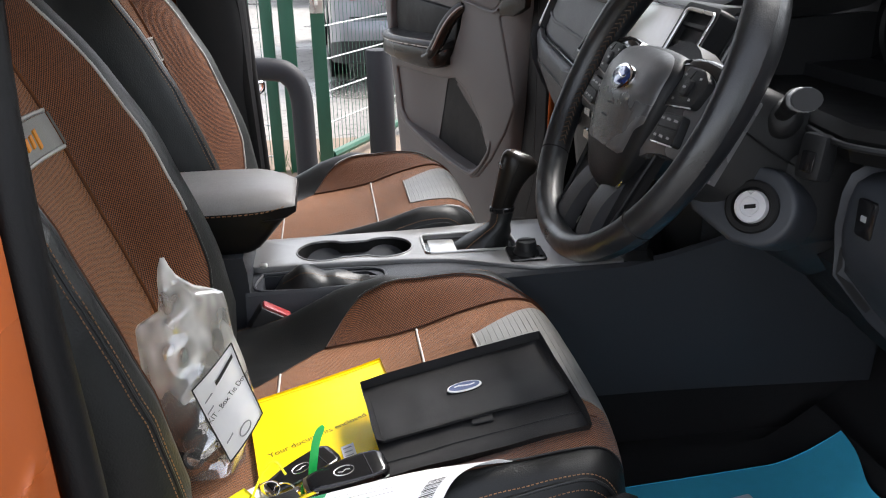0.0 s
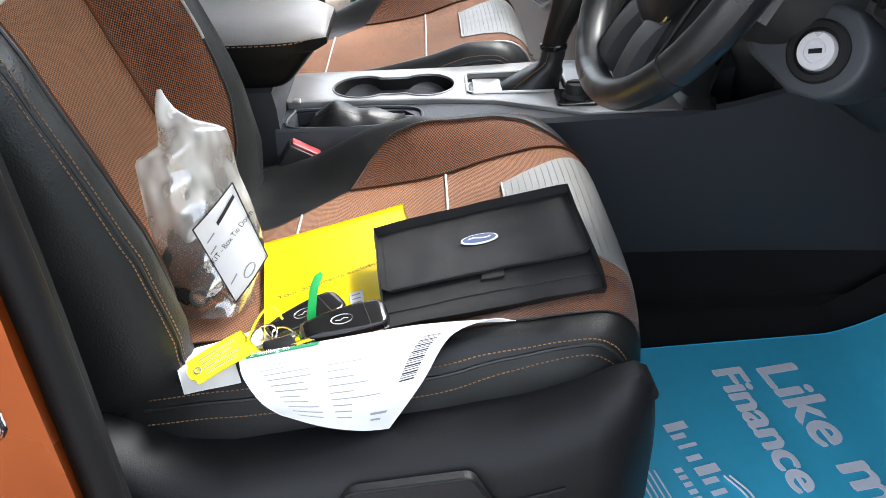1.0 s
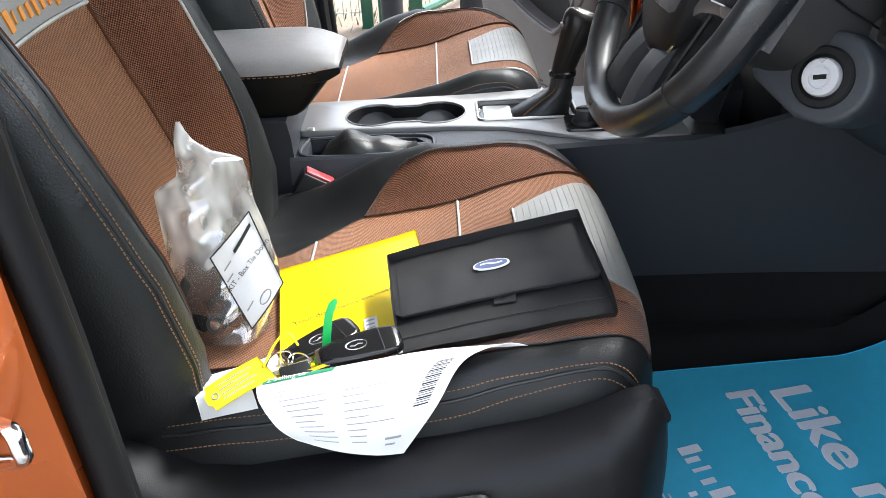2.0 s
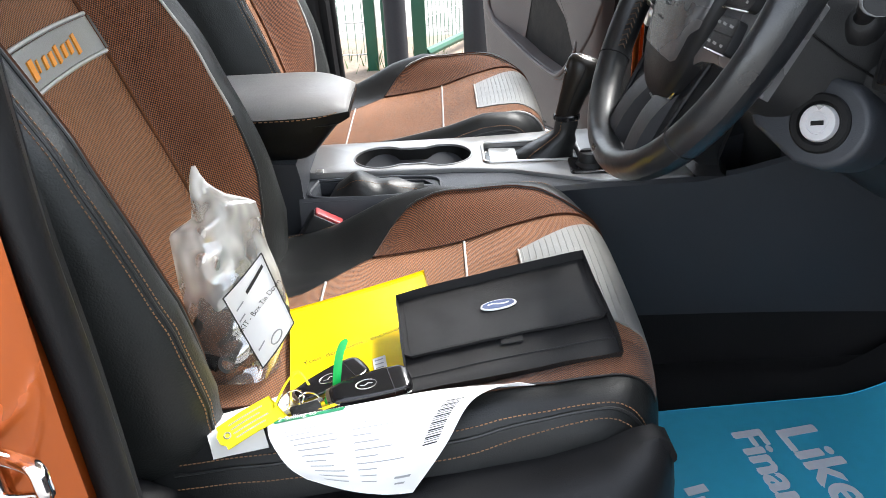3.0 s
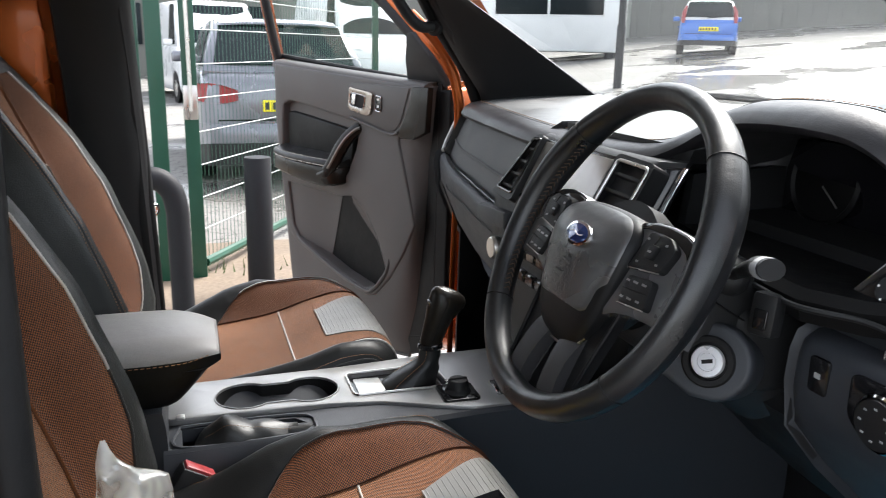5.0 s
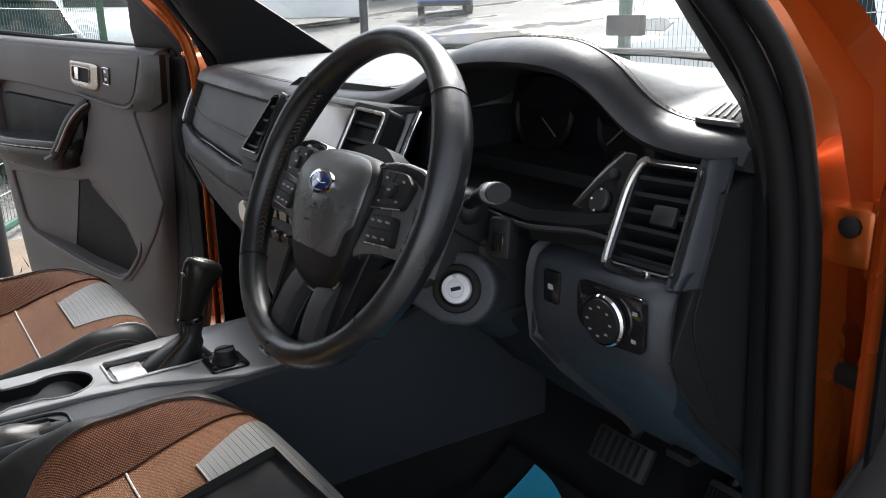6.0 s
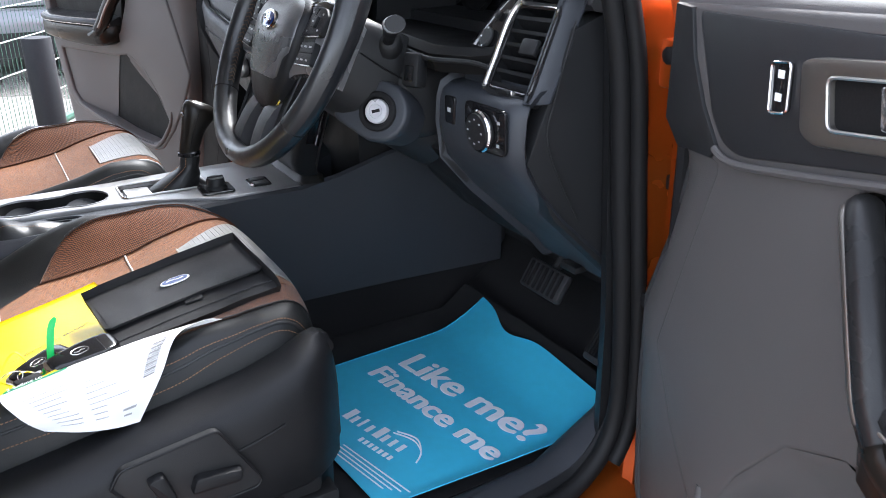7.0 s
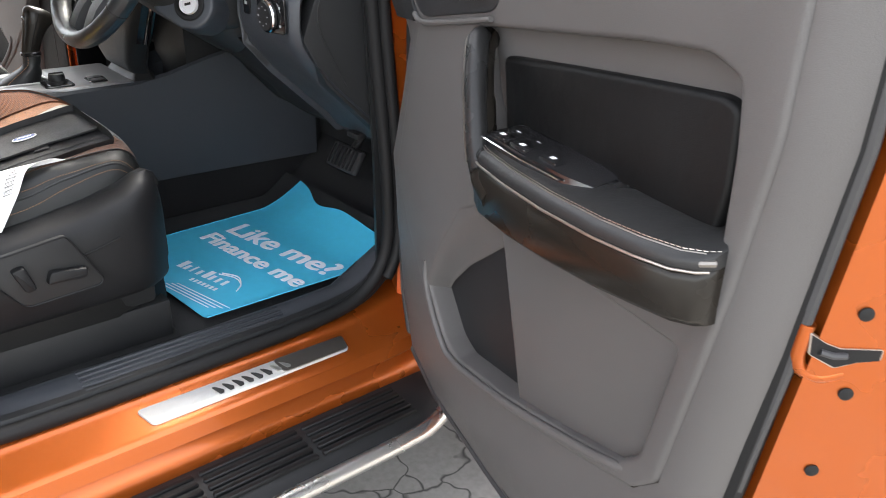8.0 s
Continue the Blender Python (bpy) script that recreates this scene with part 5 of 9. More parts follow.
# side spokes and their button pods
for s in (-1, 1):
    rows = []
    for a, bt, bb, c in ((0.060, 0.046, -0.066, 0.000), (0.085, 0.047, -0.054, 0.002), (0.110, 0.049, -0.048, 0.001), (0.135, 0.047, -0.046, -0.002), (0.160, 0.042, -0.046, -0.005), (0.184, 0.034, -0.050, -0.008)):
        rows.append([wp(s * a, bt, c - 0.022), wp(s * a, bt + 0.003, c - 0.010), wp(s * a, bt, c - 0.002), wp(s * a, bt - 0.006, c + 0.001), wp(s * a, bb + 0.006, c), wp(s * a, bb, c - 0.004), wp(s * a, bb, c - 0.022)])
    sp = part("side_spoke", loft(rows), SPOKE, wheel, "satin grey moulded side spoke", flat_angle=50)
    # gloss cap sweeping over the top of the pod
    cap = [(0.070, 0.0465, 0.001), (0.090, 0.0500, 0.002), (0.115, 0.0505, 0.001), (0.138, 0.048, -0.002), (0.156, 0.040, -0.005), (0.166, 0.026, -0.008), (0.171, 0.008, -0.010)]
    part("gloss_cap", loft([[wp(s * a, b + 0.004, c - 0.016), wp(s * a, b + 0.003, c - 0.004), wp(s * (a - 0.002), b - 0.001, c + 0.002), wp(s * (a - 0.008), b - 0.008, c + 0.003), wp(s * (a - 0.010), b - 0.010, c - 0.008)] for a, b, c in cap]), GLOSS, sp, "gloss black spoke cap", flat_angle=60)
    pods = ([(0.094, 0.040), (0.128, 0.041), (0.143, 0.031), (0.136, 0.004), (0.084, -0.003)], [(0.093, -0.009), (0.134, -0.005), (0.141, -0.036), (0.098, -0.040)])
    for row, q in enumerate(pods):
        part("switch_pad", slab(rounded([wp(s * a, b, 0.0085 - 0.05 * max(0, a - 0.11)) for a, b in q], 0.005), WA, 0.014, 0.0018), PLASTIC, sp)
        part("pad_edge", tube(smooth_line([wp(s * a, b - 0.0005, 0.0080 - 0.05 * max(0, a - 0.11)) for a, b in (q[4:] + q[3:4] if row == 0 else q[3:] + q[2:3])], 3), 0.0008, 5), SATIN, sp)
        if row == 0:
            part("rocker", slab(rounded([wp(s * a, b, 0.0112) for a, b in ((0.106, 0.028), (0.122, 0.028), (0.120, 0.012), (0.105, 0.011))], 0.004), WA, 0.006, 0.0015), SHIELD, sp, "small centre key")
            part("rocker_line", tube([wp(s * 0.114, 0.038, 0.0092), wp(s * 0.1135, 0.028, 0.0112)], 0.0006, 5), RUBBER, sp)
            marks = ((0.097, 0.032, 2), (0.128, 0.032, 2), (0.096, 0.006, 2), (0.127, 0.010, 2), (0.111, 0.020, 3))
        else:
            part("pad_split", tube([wp(s * 0.096, -0.024, 0.0088), wp(s * 0.137, -0.020, 0.0078)], 0.0007, 5), RUBBER, sp)
            marks = ((0.099, -0.015, 3), (0.112, -0.014, 4), (0.126, -0.013, 4), (0.101, -0.033, 3), (0.114, -0.032, 4), (0.128, -0.031, 3))
        for a, b, w in marks:
            part("symbol", slab([wp(s * (a - 0.001 * w), b - 0.0012, 0.0117 if row == 0 and w == 3 else 0.0092 - 0.05 * max(0, a - 0.11)), wp(s * (a + 0.001 * w), b - 0.0012, 0.0117 if row == 0 and w == 3 else 0.0092 - 0.05 * max(0, a - 0.11)), wp(s * (a + 0.001 * w), b + 0.0012, 0.0117 if row == 0 and w == 3 else 0.0092 - 0.05 * max(0, a - 0.11)), wp(s * (a - 0.001 * w), b + 0.0012, 0.0117 if row == 0 and w == 3 else 0.0092 - 0.05 * max(0, a - 0.11))], WA, 0.0006), SILVER, sp, smooth=False)
# lower double spoke: two satin blades with a gap, dark webs outside them
for s in (-1, 1):
    part("lower_spoke", loft([[wp(s * a0, b, c), wp(s * (a0 * 0.6 + a1 * 0.4), b, c + 0.003), wp(s * a1, b, c), wp(s * (a1 + 0.002), b, c - 0.016), wp(s * a0, b, c - 0.016)] for b, a0, a1, c in ((-0.095, 0.012, 0.052, -0.014), (-0.112, 0.014, 0.052, -0.006), (-0.130, 0.017, 0.052, -0.002), (-0.150, 0.020, 0.054, -0.001), (-0.168, 0.022, 0.058, -0.002), (-0.180, 0.023, 0.064, -0.006))]), GREY_DARK, wheel, "dark satin lower spoke", flat_angle=28)
    part("spoke_web", loft([[wp(s * a0, b, -0.014), wp(s * a1, b, -0.012), wp(s * a1, b, -0.024), wp(s * a0, b, -0.024)] for b, a0, a1 in ((-0.050, 0.060, 0.086), (-0.080, 0.056, 0.084), (-0.110, 0.050, 0.080), (-0.140, 0.048, 0.076), (-0.170, 0.046, 0.076))]), SHIELD, wheel, "black outer spoke web", flat_angle=28)
    part("web_edge", tube(smooth_line([wp(s * 0.087, -0.050, -0.011), wp(s * 0.085, -0.080, -0.010), wp(s * 0.081, -0.115, -0.010), wp(s * 0.077, -0.150, -0.010), wp(s * 0.078, -0.172, -0.010)], 4), 0.0026, 8), SHIELD, wheel)
part("spoke_gap", slab([wp(-0.020, -0.095, -0.026), wp(0.020, -0.095, -0.026), wp(0.026, -0.182, -0.020), wp(-0.026, -0.182, -0.020)], WA, 0.004), RUBBER, wheel)
part("hub_back", loft([ellipse(wp(0, -0.015, -0.024), WR, WU, 0.085, 0.085), ellipse(wp(0, -0.01, -0.05), WR, WU, 0.080, 0.080), ellipse(wp(0, 0, -0.075), WR, WU, 0.062, 0.062)]), PLASTIC, wheel)

# column, ignition and stalk
col = thing("steering_column", "black plastic steering column shroud", "steering column", at=(0.375, 0.5, 1.1))
rings = []
for c, a, b, db in ((-0.060, 0.082, 0.062, -0.008), (-0.075, 0.090, 0.070, -0.010), (-0.16, 0.092, 0.078, -0.015), (-0.28, 0.094, 0.085, -0.02)):
    rings.append([wp(p.x, p.y + db, c) for p in rounded([(-a, b, 0), (a, b, 0), (a, -b * 0.5, 0), (a * 0.6, -b, 0), (-a * 0.6, -b, 0), (-a, -b * 0.5, 0)], 0.025, 3)])
part("shroud", loft(rings), PLASTIC, col)
part("shroud_seam", tube([wp(0.093, 0.010, -0.078), wp(0.0945, 0.004, -0.12), wp(0.0955, 0.0, -0.18)], 0.0012, 5), RUBBER, col)
part("lower_shroud", box(0.285, 0.475, 0.492, 0.66, 1.022, 1.135, 0.022, 4), PLASTIC, col)
IN = Vector((0.60, -0.74, 0.30)).normalized()
IR = Vector((0.78, 0.63, 0.0)).normalized()
IU = IR.cross(IN) * -1 if IR.cross(IN).z < 0 else IR.cross(IN)
IC = Vector((0.4685, 0.4675, 1.073)) + IN * 0.016


def ip(a, b, c=0.0):
    return IC + IR * a + IU * b + IN * c


pod = [(0.046 * math.cos(radians(k)), 0.044 * math.sin(radians(k))) for k in range(-75, 151, 15)] + [(-0.058, 0.008), (-0.072, -0.008), (-0.066, -0.016), (-0.015, -0.042)]
ign = part("ignition_pod", loft([[ip(a * f, b * f, c) for a, b in pod] for c, f in ((-0.004, 0.86), (-0.004, 0.94), (-0.007, 1.0), (-0.020, 1.03), (-0.075, 1.06))]), PLASTIC_BLUE, col, "slate ignition pod", flat_angle=60)
part("ignition_ring", turned([(0.029, -0.012), (0.029, -0.001), (0.027, 0.001), (0.0215, 0.001), (0.0197, -0.003)], IC, IN, 36), RUBBER, ign, "black rubber ring")
part("ignition_barrel", turned([(0.018, -0.01), (0.018, 0.001), (0.0167, 0.0035), (0.011, 0.0035), (0.0105, 0.0020), (0.0092, 0.0020), (0.0088, 0.0032), (0.0035, 0.0032)], IC, IN, 36), IGN, ign, "silver ignition barrel")
part("key_slot", slab([ip(a * 0.96 - b * 0.28, a * 0.28 + b * 0.96, 0.0040) for a, b in ((-0.006, -0.0022), (0.006, -0.0022), (0.006, 0.0022), (-0.006, 0.0022))], IN, 0.001), RUBBER, ign, smooth=False)
part("stalk", tube(smooth_line([(0.45, 0.49, 1.165), (0.50, 0.470, 1.186), (0.540, 0.452, 1.203), (0.575, 0.440, 1.210)], 5), [0.0085] * 6 + [0.0105] * 5 + [0.0135] * 5, 14, 0.8), PLASTIC, col, "black control stalk")
part("stalk_tip", tube([(0.556, 0.4465, 1.2062), (0.561, 0.4447, 1.2072), (0.570, 0.4417, 1.209)], 0.0140, 14, 0.82), INK_GREY, col)
part("stalk_boot", turned([(0.022, -0.012), (0.022, 0.0), (0.014, 0.010), (0.010, 0.012)], (0.462, 0.486, 1.169), (0.85, -0.38, 0.42), 18), PLASTIC, col)
sb = part("column_switch_block", box(-0.015, 0.015, -0.012, 0.012, -0.024, 0.024, 0.005, 2, pose(0.500, 0.508, 1.135, -8, 0, 20)), PLASTIC, col, "switch block beside the column")
part("block_button", box(-0.008, 0.008, -0.0145, -0.011, -0.016, 0.006, 0.002, 2, pose(0.500, 0.508, 1.135, -8, 0, 20)), GLOSS, sb)

# ---- dashboard ----
dash = thing("dashboard", "black dashboard with slate lower panels and orange stitching", "dashboard", at=(0, 0.6, 1.1))
LIP = [(-0.765, 0.606, 1.270), (-0.712, 0.580, 1.272), (-0.56, 0.530, 1.280), (-0.35, 0.520, 1.273), (-0.13, 0.518, 1.266), (0.06, 0.525, 1.270), (0.17, 0.538, 1.279), (0.232, 0.556, 1.303), (0.28, 0.566, 1.330), (0.33, 0.570, 1.345), (0.40, 0.570, 1.351), (0.464, 0.570, 1.351), (0.515, 0.573, 1.345), (0.552, 0.584, 1.325), (0.582, 0.606, 1.288), (0.604, 0.622, 1.270), (0.64, 0.630, 1.262), (0.712, 0.644, 1.256)]
LIPS = smooth_line(LIP, 4)


def wind_y(x):
    return 1.055 - 0.16 * (x / 0.72) ** 2


def pad_ring(p):
    """Across the top pad at one place of its lip: under the lip, round its nose and back to the glass."""
    x, y, z = p
    hood = max(0.0, z - 1.285)
    back, zb = wind_y(x) - 0.02, 1.297
    r = [(y + 0.055, z - 0.033), (y + 0.018, z - 0.034), (y + 0.005, z - 0.031), (y, z - 0.024), (y + 0.007, z - 0.012), (y + 0.022, z - 0.002), (y + 0.044, z + 0.003)]
    for t in (0.2, 0.4, 0.6, 0.8, 1.0):
        yy = y + 0.05 + (back - y - 0.05) * t
        zz = (z + 0.003) * (1 - t) ** 1.0 + (zb + 0.012 * (1 - t)) * t if hood <= 0 else (1.285 + hood * max(0, 1 - t * 1.15) ** 1.4) * (1 - t) + zb * t + 0.03 * t * (1 - t)
        r.append((yy, zz))
    deep = max(0.0, min(1.0, (z - 1.272) / 0.03))
    r += [(back, 1.16 + 0.02 * deep), (y + 0.09 + 0.085 * deep, 1.16 + 0.02 * deep), (y + 0.072 + 0.098 * deep, z - 0.045)]
    return [(x, a, b) for a, b in r]


part("top_pad", loft([pad_ring(p) for p in LIPS]), PAD, dash, "black grained padded dash top", flat_angle=55)
part("brow", loft([[(a, b - 0.0009, c + (0.0008 if k > 3 else -0.0004)) for k, (a, b, c) in enumerate(pad_ring(p)[:7])] for p in LIPS], False, False), BROW, dash, "black leather rolled front edge", flat_angle=55)
cur = [Vector((p.x, p.y + 0.049, p.z + 0.0044)) for p in LIPS]
part("stitching", stitches(cur, Vector((0, -0.3, 1)), 0.005, 0.003, 0.0009), THREAD, dash, "orange stitching on the pad", kind="stuff")
cur = [Vector((p.x, p.y + 0.042, p.z + 0.0030)) for p in LIPS]
part("seam", tube(cur, 0.0014, 5), PLASTIC, dash)

# lower body: pockets of plain plastic behind the faces
part("core", merge(loft([[(x, 0.64, 1.19), (x, 0.62, 1.0), (x, 0.70, 0.88), (x, 0.78, 0.80), (x, 0.96, 0.80), (x, 0.96, 1.20)] for x in (0.20, 0.705)]),
                   loft([[(x, y0, 1.25), (x, y0 - 0.015, 1.05), (x, 0.62, 0.90), (x, 0.76, 0.82), (x, 0.96, 0.80), (x, 0.96, 1.22)] for x, y0 in ((-0.70, 0.62), (-0.3, 0.575), (-0.17, 0.575))]),
                   box(-0.10, 0.09, 0.60, 0.96, 0.60, 1.22, 0.0), box(-0.17, 0.21, 0.62, 0.96, 0.97, 1.22, 0.0)), PLASTIC, dash, flat_angle=20)

# driver's face
def quad(tl, tr, br, bl, lift=0.0):
    n = (Vector(tr) - Vector(tl)).cross(Vector(bl) - Vector(tl)).normalized()
    if n.y > 0:
        n = -n
    return [Vector(p) + n * lift for p in (tl, tr, br, bl)], n


def bilerp(q, u, v):
    return q[0].lerp(q[1], u).lerp(q[3].lerp(q[2], u), v)


def air_vent(name, tl, tr, br, bl, slats, label, frame_mat, corner=0.012, depth=0.035, wide=0.10):
    v = part(name, bmesh.new(), PLASTIC, dash, label)
    q, n = quad(tl, tr, br, bl)
    o = rounded([bilerp(q, *uv) for uv in ((0, 0), (1, 0), (1, 1), (0, 1))], corner)
    i = rounded([bilerp(q, *uv) for uv in ((wide, wide * 0.7), (1 - wide, wide * 0.7), (1 - wide, 1 - wide), (wide, 1 - wide))], corner * 0.7)
    bm = slab(o, n, depth, 0.0, (i,))
    bm.to_mesh(v.data)
    bm.free()
    part("vent_frame", tube(i + [i[0]], 0.0026, 8), frame_mat, v, "bright vent frame")
    part("vent_back", slab([p - n * (depth * 0.9) for p in o], n, 0.004), RUBBER, v)
    for k in range(slats):
        t = wide + (1 - 2 * wide) * (k + 0.5) / slats
        a, b = bilerp(q, wide, t), bilerp(q, 1 - wide, t)
        d = (q[3] - q[0]).normalized()
        part("slat", loft([[p - n * 0.003, p - n * 0.004 + d * 0.0045, p - n * 0.024 + d * 0.012, p - n * 0.022 + d * 0.007] for p in (a, b)]), PLASTIC, v, flat_angle=20)
    return v, q, n


vent, vq, vn_ = air_vent("driver_vent", (0.612, 0.603, 1.232), (0.692, 0.618, 1.232), (0.706, 0.558, 1.116), (0.618, 0.545, 1.120), 6, "tall outer air vent with a bright edge", GLOSS, 0.014, 0.04, 0.07)
part("vent_blade", tube(smooth_line([(0.629, 0.600, 1.2325), (0.6205, 0.596, 1.226), (0.6150, 0.585, 1.204), (0.6145, 0.570, 1.169), (0.6185, 0.551, 1.134), (0.622, 0.546, 1.126)], 6), 0.0040, 8), SATIN, vent, "bright curved vent edge")
tab = bilerp(vq, 0.62, 0.46)
part("vent_tab", box(-0.014, 0.014, -0.004, 0.006, -0.011, 0.011, 0.003, 2, Matrix.Translation(tab + vn_ * 0.001) @ pose(0, 0, 0, -30, 0, 10)), PLASTIC, vent)
def cheek(u, v):
    a = vq[1].lerp(vq[2], v * 1.06 - 0.04)
    return a + Vector((-0.006 + 0.015 * u, 0.001 + 0.024 * u * u - 0.003 * math.sin(math.pi * u), 0.002 * u))
part("vent_cheek", sheet(cheek, [k / 8 for k in range(9)], [k / 10 for k in range(11)], 0.006), PLASTIC_BLUE, vent, "slate cheek beside the vent", flat_angle=60)
part("vent_line", tube([bilerp(vq, 0.925, v) + vn_ * 0.001 for v in (0.05, 0.3, 0.6, 0.9)], 0.0016, 6), SATIN, vent)
part("vent_wheel", box(-0.013, 0.013, -0.004, 0.004, -0.003, 0.003, 0.002, 2, Matrix.Translation(bilerp(vq, 0.45, 0.945) + vn_ * 0.002)), PLASTIC, vent)
part("wheel_end", box(-0.0015, 0.0015, -0.003, 0.003, -0.004, 0.004, 0.001, 1, Matrix.Translation(bilerp(vq, 0.64, 0.945) + vn_ * 0.003)), SATIN, vent)

# instrument binnacle
part("binnacle_back", slab([(0.245, 0.735, 1.16), (0.60, 0.735, 1.16), (0.578, 0.715, 1.250), (0.54, 0.700, 1.298), (0.30, 0.700, 1.298), (0.262, 0.72, 1.25)], (0, -1, 0.1), 0.01), SCREEN, dash, "dark instrument cluster")
for cx_ in (0.335, 0.50):
    part("gauge_ring", turned([(0.058, 0), (0.060, 0.004), (0.056, 0.008), (0.052, 0.004)], (cx_, 0.722, 1.245), (0, -1, 0.1), 32), INSERT, dash)
    part("needle", box(-0.001, 0.001, -0.0006, 0.0006, 0.008, 0.045, 0.0, 1, pose(cx_, 0.710, 1.245, 0, 130 if cx_ < 0.4 else 230, 0)), SATIN, dash)
for x0, x1, y0, y1 in ((0.232, 0.248, 0.57, 0.74), (0.598, 0.612, 0.62, 0.74)):
    part("binnacle_cheek", loft([[(x0, y0, 1.15), (x1, y0, 1.15), (x1, y1, 1.15), (x0, y1, 1.15)], [(x0, y0 + 0.01, 1.245), (x1, y0 + 0.01, 1.245), (x1, y1, 1.252), (x0, y1, 1.252)]]), PLASTIC, dash)
part("binnacle_floor", loft([[(x, y0, 1.165 - d), (x, y0 + 0.01, 1.176 - d), (x, 0.735, 1.172), (x, 0.735, 1.14), (x, y0 + 0.01, 1.14 - d)] for x, y0, d in ((0.235, 0.56, 0.0), (0.36, 0.535, 0.0), (0.46, 0.515, 0.0), (0.53, 0.515, 0.004), (0.585, 0.545, 0.004), (0.612, 0.56, 0.0))]), INSERT, dash, "black binnacle lip", flat_angle=25)
part("binnacle_trim", tube(smooth_line([(0.46, 0.516, 1.158), (0.53, 0.515, 1.154), (0.585, 0.545, 1.154), (0.615, 0.556, 1.150)], 6), 0.0035, 8), PLASTIC, dash)
sw = part("mirror_switch", slab(rounded([(0.583, 0.606, 1.236), (0.611, 0.602, 1.236), (0.612, 0.560, 1.152), (0.548, 0.560, 1.154), (0.540, 0.570, 1.166)], 0.006), (-0.05, -1, 0.5), 0.005, 0.001), GLOSS, dash, "gloss black mirror adjuster panel")
part("mirror_knob", turned([(0.014, 0), (0.014, 0.003), (0.012, 0.005), (0.006, 0.005)], (0.588, 0.5725, 1.184), (-0.1, -1, 0.5), 20), PLASTIC, sw)
part("dimmer", turned([(0.006, 0), (0.006, 0.003), (0.004, 0.004)], (0.593, 0.5875, 1.213), (-0.1, -1, 0.5), 12), PLASTIC, sw)
for a, b in ((-0.009, 0), (0.009, 0), (0, 0.011), (0, -0.011)):
    part("symbol", box(-0.0012, 0.0012, -0.0003, 0.0003, -0.0012, 0.0012, 0, 1, pose(0.588 + a, 0.5680 + b * 0.5, 1.1865 + b, -27, 0, 0)), WHITE, sw)

# knee panel: one moulded slab, its lower part runs forward to the footwell
KNEE = [(0.575, 1.121), (0.552, 1.119), (0.538, 1.111), (0.533, 1.095), (0.531, 1.06), (0.536, 1.035), (0.552, 1.010), (0.60, 0.955), (0.66, 0.900), (0.72, 0.845), (0.745, 0.815), (0.76, 0.815)]
def knee(x, k):
    y, z = KNEE[k]
    e = max(0.0, (x - 0.675) / 0.03)
    d = max(0.0, (0.53 - x) / 0.02) if k < 6 else max(0.0, (0.36 - x) / 0.25)
    return Vector((x, y + 0.016 * e * e + min(d, 1.5) ** 2 * (0.02 if k < 6 else 0.05), z + 0.012 * min(d, 1) * (k >= 6) + (0.008 * (x - 0.6) if k < 4 else 0)))
xs = [0.513, 0.518, 0.525, 0.535, 0.56, 0.60, 0.64, 0.67, 0.685, 0.697, 0.705, 0.709]
part("knee_panel", sheet(knee, xs, [0, 1, 2, 3, 4, 5, 6, 7, 8, 9, 10, 11], 0.012), PLASTIC_BLUE, dash, "slate plastic switch and knee panel", flat_angle=50)
part("lower_cover", sheet(lambda x, k: knee(x, k) + Vector((0, 0.004, -0.003)), [0.12, 0.18, 0.24, 0.30, 0.36, 0.42, 0.47, 0.5125], [5, 6, 7, 8, 9, 10, 11], 0.012), PLASTIC, dash, "black lower dash cover", flat_angle=50)
part("end_cap", slab([(0.712, 0.622, 1.205), (0.712, 0.585, 1.12), (0.712, 0.553, 1.04), (0.712, 0.60, 0.955), (0.712, 0.72, 0.84), (0.712, 0.75, 0.80), (0.712, 0.93, 0.80), (0.712, 0.93, 1.22), (0.712, 0.68, 1.225)], (1, 0, 0), 0.03, 0.004), PLASTIC, dash, "black dash end cap")
part("end_line", tube(smooth_line([(0.7135, 0.62, 1.215), (0.7135, 0.592, 1.12), (0.7135, 0.585, 1.06), (0.7135, 0.64, 0.95)], 5), 0.0012, 6), PLASTIC, dash)
kn = (0, -1, -0.03)
lamp_panel = part("lamp_switch_panel", slab(rounded([(0.600, 0.5298, 1.108), (0.694, 0.5305, 1.108), (0.695, 0.5312, 1.048), (0.625, 0.5312, 1.044), (0.600, 0.5305, 1.062)], 0.010), kn, 0.004, 0.001), GLOSS, dash, "gloss black lamp switch panel")
for p in lamp_panel.data.vertices:
    p.co.y -= 0.0012
part("lamp_knob", turned([(0.0255, 0), (0.0255, 0.006), (0.024, 0.012), (0.018, 0.013), (0.008, 0.0135)], (0.646, 0.528, 1.075), kn, 32), PLASTIC, lamp_panel)
part("knob_ring", turned([(0.0272, 0.004), (0.0285, 0.007), (0.0265, 0.0095), (0.0255, 0.006)], (0.646, 0.528, 1.075), kn, 36, False), CHROME, lamp_panel, "chrome knob ring")
for k in range(8):
    a = radians(k * 45)
    part("symbol", box(-0.0018, 0.0018, -0.0003, 0.0003, -0.001, 0.001, 0, 1, pose(0.646 + 0.016 * math.cos(a), 0.5144, 1.075 + 0.016 * math.sin(a))), INK_GREY, lamp_panel)
for k in range(2):
    part("symbol", box(-0.003, 0.003, -0.0003, 0.0003, -0.002, 0.002, 0, 1, pose(0.684, 0.5262, 1.092 - 0.030 * k)), INK_GREY, lamp_panel)
small = part("blank_switch", slab(rounded([(0.545, 0.5296, 1.105), (0.571, 0.5296, 1.105), (0.571, 0.5306, 1.066), (0.545, 0.5306, 1.066)], 0.005), kn, 0.004, 0.001), GLOSS, dash)
